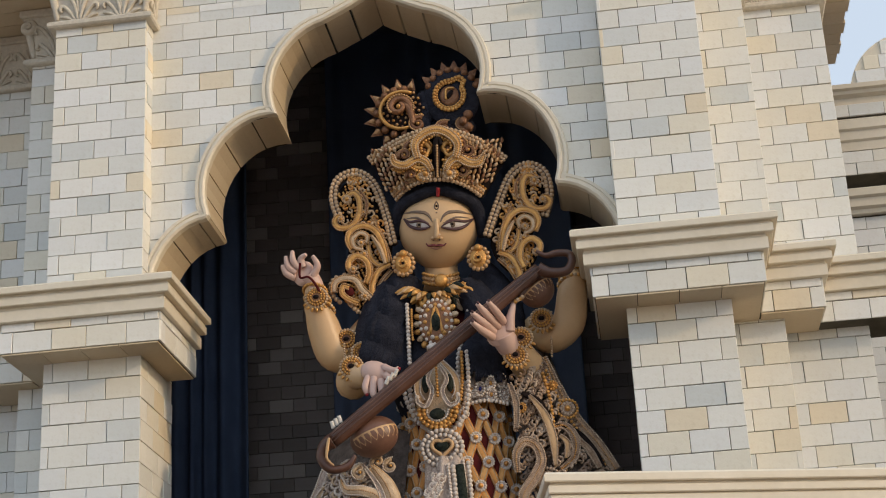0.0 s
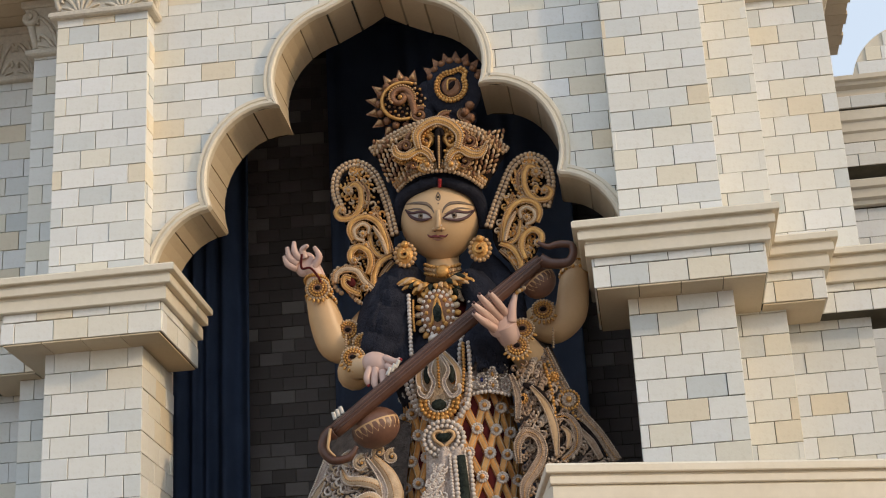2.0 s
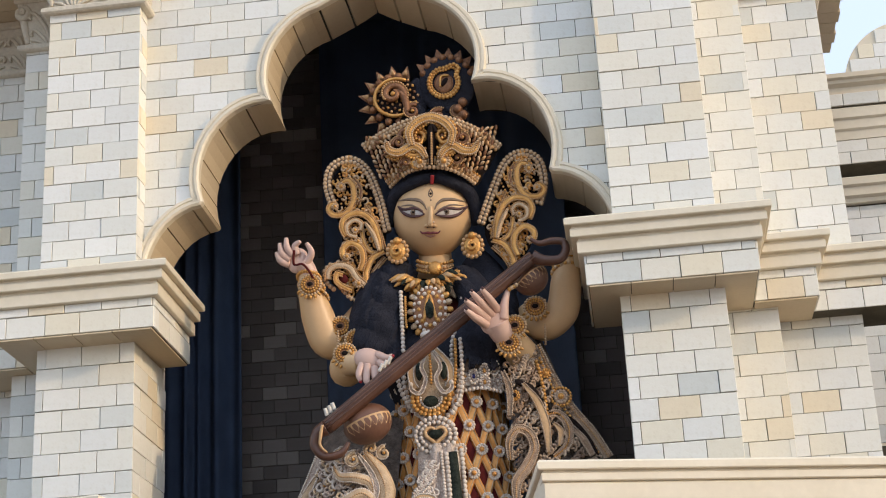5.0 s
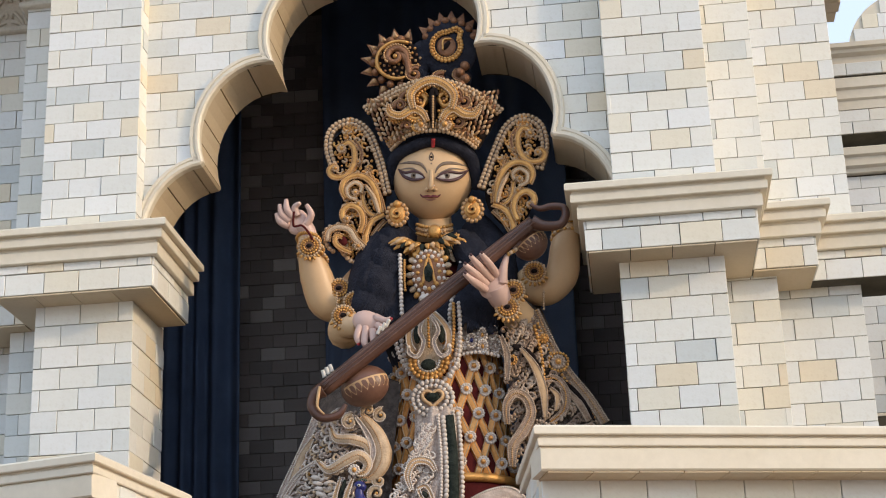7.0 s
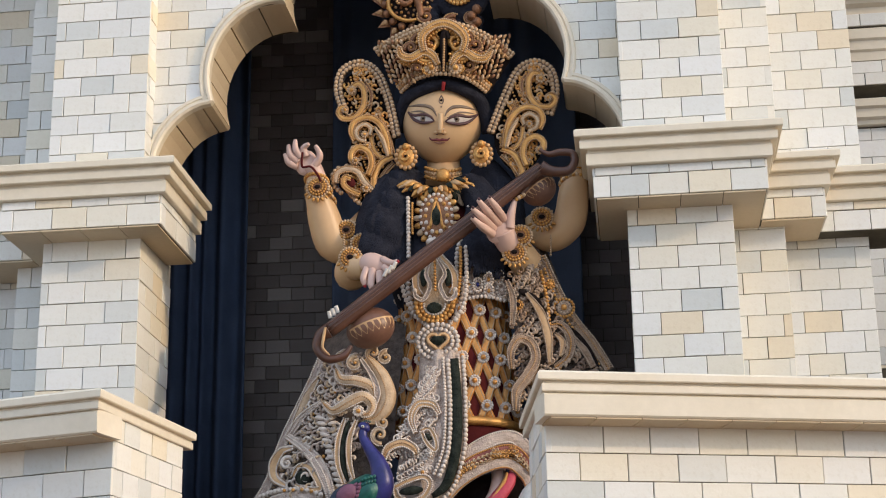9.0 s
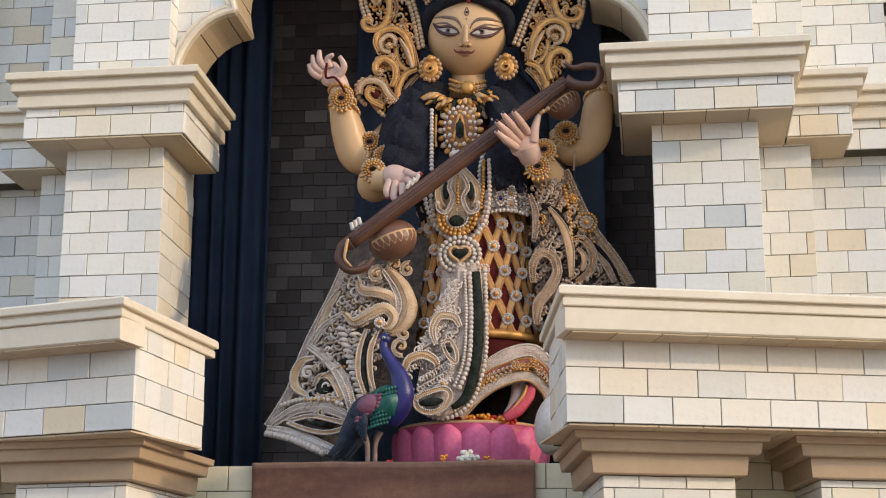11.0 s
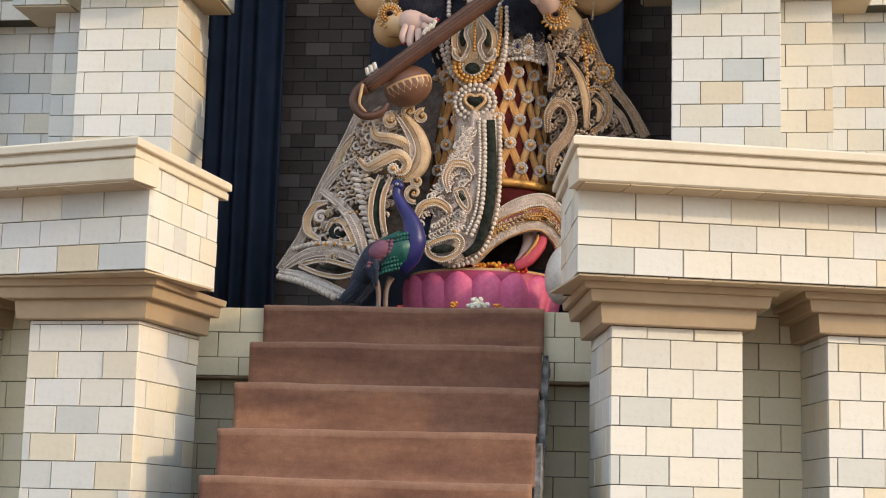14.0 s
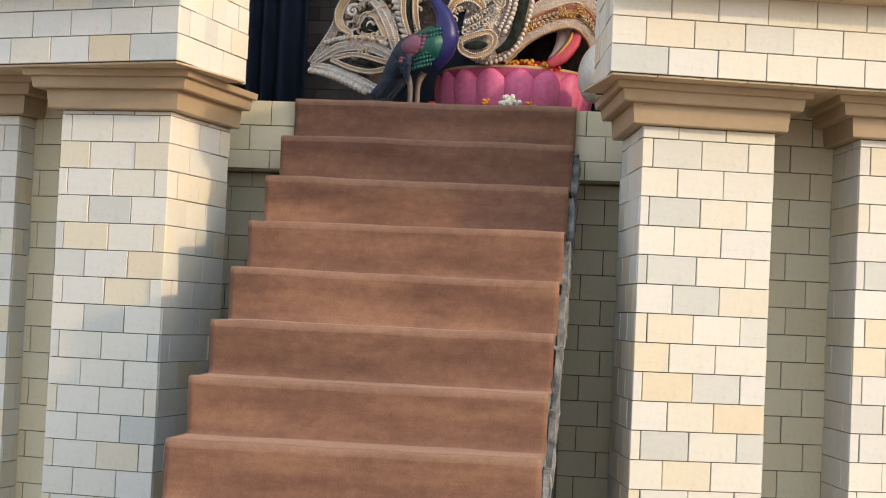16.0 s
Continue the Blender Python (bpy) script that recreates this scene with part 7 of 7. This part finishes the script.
for c, r, mat, lab in (
    ((-0.522, 6.920, 0.909), 0.030, PETAL_W, "bunch of white flowers lying at the stage edge"), ((-0.499, 6.930, 0.920), 0.028, PETAL_W, "bunch of white flowers lying at the stage edge"), ((-0.545, 6.910, 0.901), 0.024, PETAL_W, "bunch of white flowers lying at the stage edge"), ((-0.528, 6.940, 0.945), 0.026, PETAL_W, "bunch of white flowers lying at the stage edge"),
    ((-0.623, 6.920, 0.924), 0.016, PETAL_O, "yellow marigold lying at the stage edge"), ((-0.627, 6.910, 0.909), 0.012, PETAL_O, "yellow marigold lying at the stage edge"), ((-0.441, 6.920, 0.918), 0.014, PETAL_O, "orange marigold lying at the stage edge"), ((-0.422, 6.920, 0.906), 0.013, PETAL_O, "orange marigold lying at the stage edge"), ((-0.854, 6.920, 0.905), 0.014, PETAL_R, "red petal lying at the stage edge")):
    c = Vector(c)
    c.z = max(c.z - r, STAGE + 0.004)
    flower(c, r, mat, "flower", lab)
for k in range(15):
    c = Vector((-0.599, 7.400, 1.137)).lerp(Vector((-0.360, 7.400, 1.134)), k / 14)
    c.z += 0.012 * math.sin(k * 2.1)
    c.y += 0.02 * math.cos(k * 1.3)
    flower(c, 0.024, (PETAL_O, PETAL_R, PETAL_R, PETAL_O)[k % 4], "flower", ("orange", "red", "red", "orange")[k % 4] + " flower on the lotus seat at the statue's foot", 6)


# ---- carved capitals under the eaves ----
STONE = mottled("carved_cream_plaster", (0.56, 0.50, 0.40), (0.68, 0.62, 0.51), 5.0, 0.6, 0.0, 0.35, 50.0)


def carved_capital(side):
    """A band of carved leaves that follows the shaft and its two outer steps, over a thin fillet."""
    fx = lambda x: x if side > 0 else mirror_x(x)
    ob = thing("carved_capital", UP @ Vector((fx(0.28), 7.3, 4.32)), "carved cream capital with scrolled leaves over a thin fillet", "capital", "carved capitals", "structure")
    path = [(0.04, 7.84), (0.04, 7.3), (0.505, 7.3), (0.505, 7.66), (0.77, 7.66), (0.77, 7.92), (1.20, 7.92), (1.20, 8.25)] + ([(3.2, 8.25)] if side < 0 else [])
    path = [(fx(x), y) for x, y in (path if side > 0 else path[::-1])]
    fillet = ((-0.03, 4.318), (0.040, 4.318), (0.048, 4.326), (0.048, 4.345), (0.036, 4.356), (-0.03, 4.356))
    part("fillet", moved(sweep_mesh("fillet", path, fillet, STONE), UP), ob)
    bell = ((-0.03, 4.352), (0.016, 4.352), (0.018, 4.42), (0.026, 4.50), (0.046, 4.57), (0.056, 4.60), (-0.03, 4.60))
    part("bell", moved(sweep_mesh("bell", path, bell, STONE), UP), ob)
    lid = ((-0.03, 4.598), (0.066, 4.598), (0.072, 4.606), (0.072, 4.64), (-0.03, 4.64))
    part("abacus", moved(sweep_mesh("abacus", path, lid, STONE), UP), ob)
    for (x0, y0), (x1, y1) in zip(path, path[1:]):
        d = Vector((x1 - x0, y1 - y0))
        if d.length < 0.2:
            continue
        n = max(1, round(min(d.length, 0.7) / 0.22))
        w = min(d.length, 0.7) / n
        m = UP @ pose(x0, y0, 4.35, 0, 0, math.degrees(math.atan2(d.y, d.x)))
        for k in range(n):
            s = Sculpt((0, 0, 0))
            c = w * (k + 0.5)
            q = w / 0.23
            for hand in (-1, 1):
                s.tube([(c + hand * 0.006, -0.020, 0.01), (c + hand * 0.022 * q, -0.026, 0.09), (c + hand * 0.060 * q, -0.036, 0.165), (c + hand * 0.095 * q, -0.044, 0.195), (c + hand * 0.108 * q, -0.044, 0.170), (c + hand * 0.096 * q, -0.040, 0.155)], [0.010, 0.012, 0.012, 0.011, 0.010, 0.006], STONE, 6)
                s.tube([(c + hand * 0.020 * q, -0.020, 0.01), (c + hand * 0.050 * q, -0.024, 0.06), (c + hand * 0.085 * q, -0.028, 0.095), (c + hand * 0.100 * q, -0.028, 0.075), (c + hand * 0.090 * q, -0.026, 0.060)], [0.009, 0.011, 0.011, 0.010, 0.006], STONE, 6)
                s.tube([(c + hand * 0.030 * q, -0.020, 0.008), (c + hand * 0.070 * q, -0.022, 0.030), (c + hand * 0.100 * q, -0.022, 0.035)], [0.008, 0.010, 0.005], STONE, 6)
                s.tube([(c + hand * 0.004, -0.022, 0.05), (c + hand * 0.012 * q, -0.030, 0.13), (c + hand * 0.035 * q, -0.042, 0.21)], [0.007, 0.009, 0.006], STONE, 6)
            part("leaf", moved(fix_normals(s.mesh("leaf")), m), ob)
    for x, y in ((0.505, 7.3), (0.04, 7.3), (0.77, 7.66)):
        s = Sculpt((0, 0, 0))
        out = -0.03 if x < 0.1 else 0.03
        s.scroll((fx(x + out), y - 0.04, 4.545), 0.042, 1.4, 90, side if x > 0.1 else -side, STONE, 0.020)
        s.tube([(fx(x + out * 1.2), y - 0.035, 4.56), (fx(x + out * 0.6), y - 0.022, 4.46), (fx(x), y - 0.012, 4.37)], [0.024, 0.020, 0.012], STONE, 8)
        part("volute", moved(fix_normals(s.mesh("volute")), UP), ob)
    return ob


carved_capital(1)
carved_capital(-1)

eave = thing("eave", UP @ Vector((-3.3, 7.7, 4.65)), "dim boarded underside of the eave", "eave", kind="structure")
for k in range(9):
    part("board", box_mesh("board", (-3.9, 7.20 + 0.135 * k, 4.645), (-2.86, 7.33 + 0.135 * k, 4.67), SOFFIT, UP), eave)
part("roof_edge", box_mesh("roof_edge", (-3.9, 7.15, 4.672), (-2.86, 8.5, 4.75), PAINT_SHADED, UP), eave)
eave2 = thing("eave", UP @ Vector((1.6, 8.8, 4.6)), "boarded underside of an eave against the sky", "eave", kind="structure")
for k in range(7):
    part("board", box_mesh("board", (1.22, 8.30 + 0.13 * k, 4.60), (1.45 + 0.012 * (k % 2), 8.425 + 0.13 * k, 4.625), SOFFIT, UP), eave2)
part("roof_edge", box_mesh("roof_edge", (1.22, 8.3, 4.628), (1.44, 9.2, 4.70), PAINT_SHADED, UP), eave2)

# ---- farther wing with its cornices and a round gable ----
wing = thing("side_wing", UP @ Vector((2.4, 9.6, -EYE)), "farther cream wing with stacked cornices and tile courses", "wall", kind="structure")
line = [(1.25, 9.5), (4.6, 9.5)]
for name, prof, mat in (
    ("cornice", ((-0.3, 4.428), (0.05, 4.428), (0.055, 4.47), (0.09, 4.485), (0.095, 4.505), (0.12, 4.512), (0.124, 4.54), (-0.3, 4.545)), PAINT),
    ("core", ((-0.3, 3.97), (0.0, 3.97), (0.0, 4.43), (-0.3, 4.43)), JOINT),
    ("moulding", ((-0.1, 4.134), (0.012, 4.134), (0.016, 4.19), (0.034, 4.20), (0.038, 4.255), (0.058, 4.265), (0.062, 4.325), (0.05, 4.334), (-0.1, 4.334)), PAINT),
    ("sill", ((-0.4, 3.70), (0.05, 3.70), (0.055, 3.725), (0.085, 3.735), (0.09, 3.785), (0.115, 3.795), (0.12, 3.838), (0.11, 3.845), (-0.4, 3.845)), PAINT),
    ("core", ((-0.3, -EYE), (0.0, -EYE), (0.0, 3.71), (-0.3, 3.71)), JOINT),
    ("inner_wall", ((-0.9, 3.6), (-0.8, 3.6), (-0.8, 4.3), (-0.9, 4.3)), BLACK),
):
    part(name, moved(sweep_mesh(name, line, prof, mat), UP), wing)
for z, h, n in ((3.974, 0.158, 0.079), (4.345, 0.082, 0.082)):
    COVER.append((wing, UP @ pose(1.25, 9.5 - (0.055 if z > 4.2 else 0.0), z), 2.6, h, 0.0, 0.3, n, None, 0.21))
part("course_back", moved(sweep_mesh("course_back", line, ((-0.1, 4.338), (0.05, 4.338), (0.05, 4.428), (-0.1, 4.428)), JOINT), UP), wing)
COVER.append((wing, UP @ pose(1.25, 9.5, 2.2), 2.6, 1.49, 0.02, 0.3, TILE_H, None, 0.21))

gable = thing("round_gable", UP @ Vector((2.05, 9.9, 4.5)), "round-topped cream tiled gable against the sky", "gable", kind="structure")


def gable_core():
    n, v = 40, []
    for y in (9.9, 10.1):
        v += [(2.06 + 0.43 * math.cos(math.pi * k / n), y, 4.70 + 0.43 * math.sin(math.pi * k / n)) for k in range(n + 1)] + [(1.63, y, 4.4), (2.49, y, 4.4)]
    m = n + 3
    f = [tuple(range(n + 1)) + (n + 1, n + 2), tuple(range(m, m + n + 1)) + (m + n + 1, m + n + 2)]
    f += [(k, k + 1, m + k + 1, m + k) for k in range(n)]
    return fix_normals(mesh_of("core", v, f, PAINT))


part("core", moved(gable_core(), UP), gable)


def gable_tiles():
    for row in range(8):
        z = 4.48 + 0.10 * row
        half = math.sqrt(max(0.0, 0.42 ** 2 - max(z + 0.09 - 4.70, 0.0) ** 2))
        x = -half
        while x < half - 0.03:
            w = min(0.19 if (x > -half or row % 2) else 0.10, half - x)
            ob = new("tile", tile_mesh(w - GAP, 0.10 - GAP, TILE))
            ob.matrix_basis = UP @ pose(2.06 + x, 9.9, z)
            under(ob, gable)
            x += w


gable_tiles()


# ---- tiles of walls, columns and ledges ----
arch_tiles()
for owner, m, w, h, start, phase, *rest in COVER:
    th = rest[0] if rest else TILE_H
    tile_face(owner, m, w, 0.0, h, start, phase, (rest[1] if len(rest) > 1 else None) or TILE, rest[2] if len(rest) > 2 else TILE_W, th)
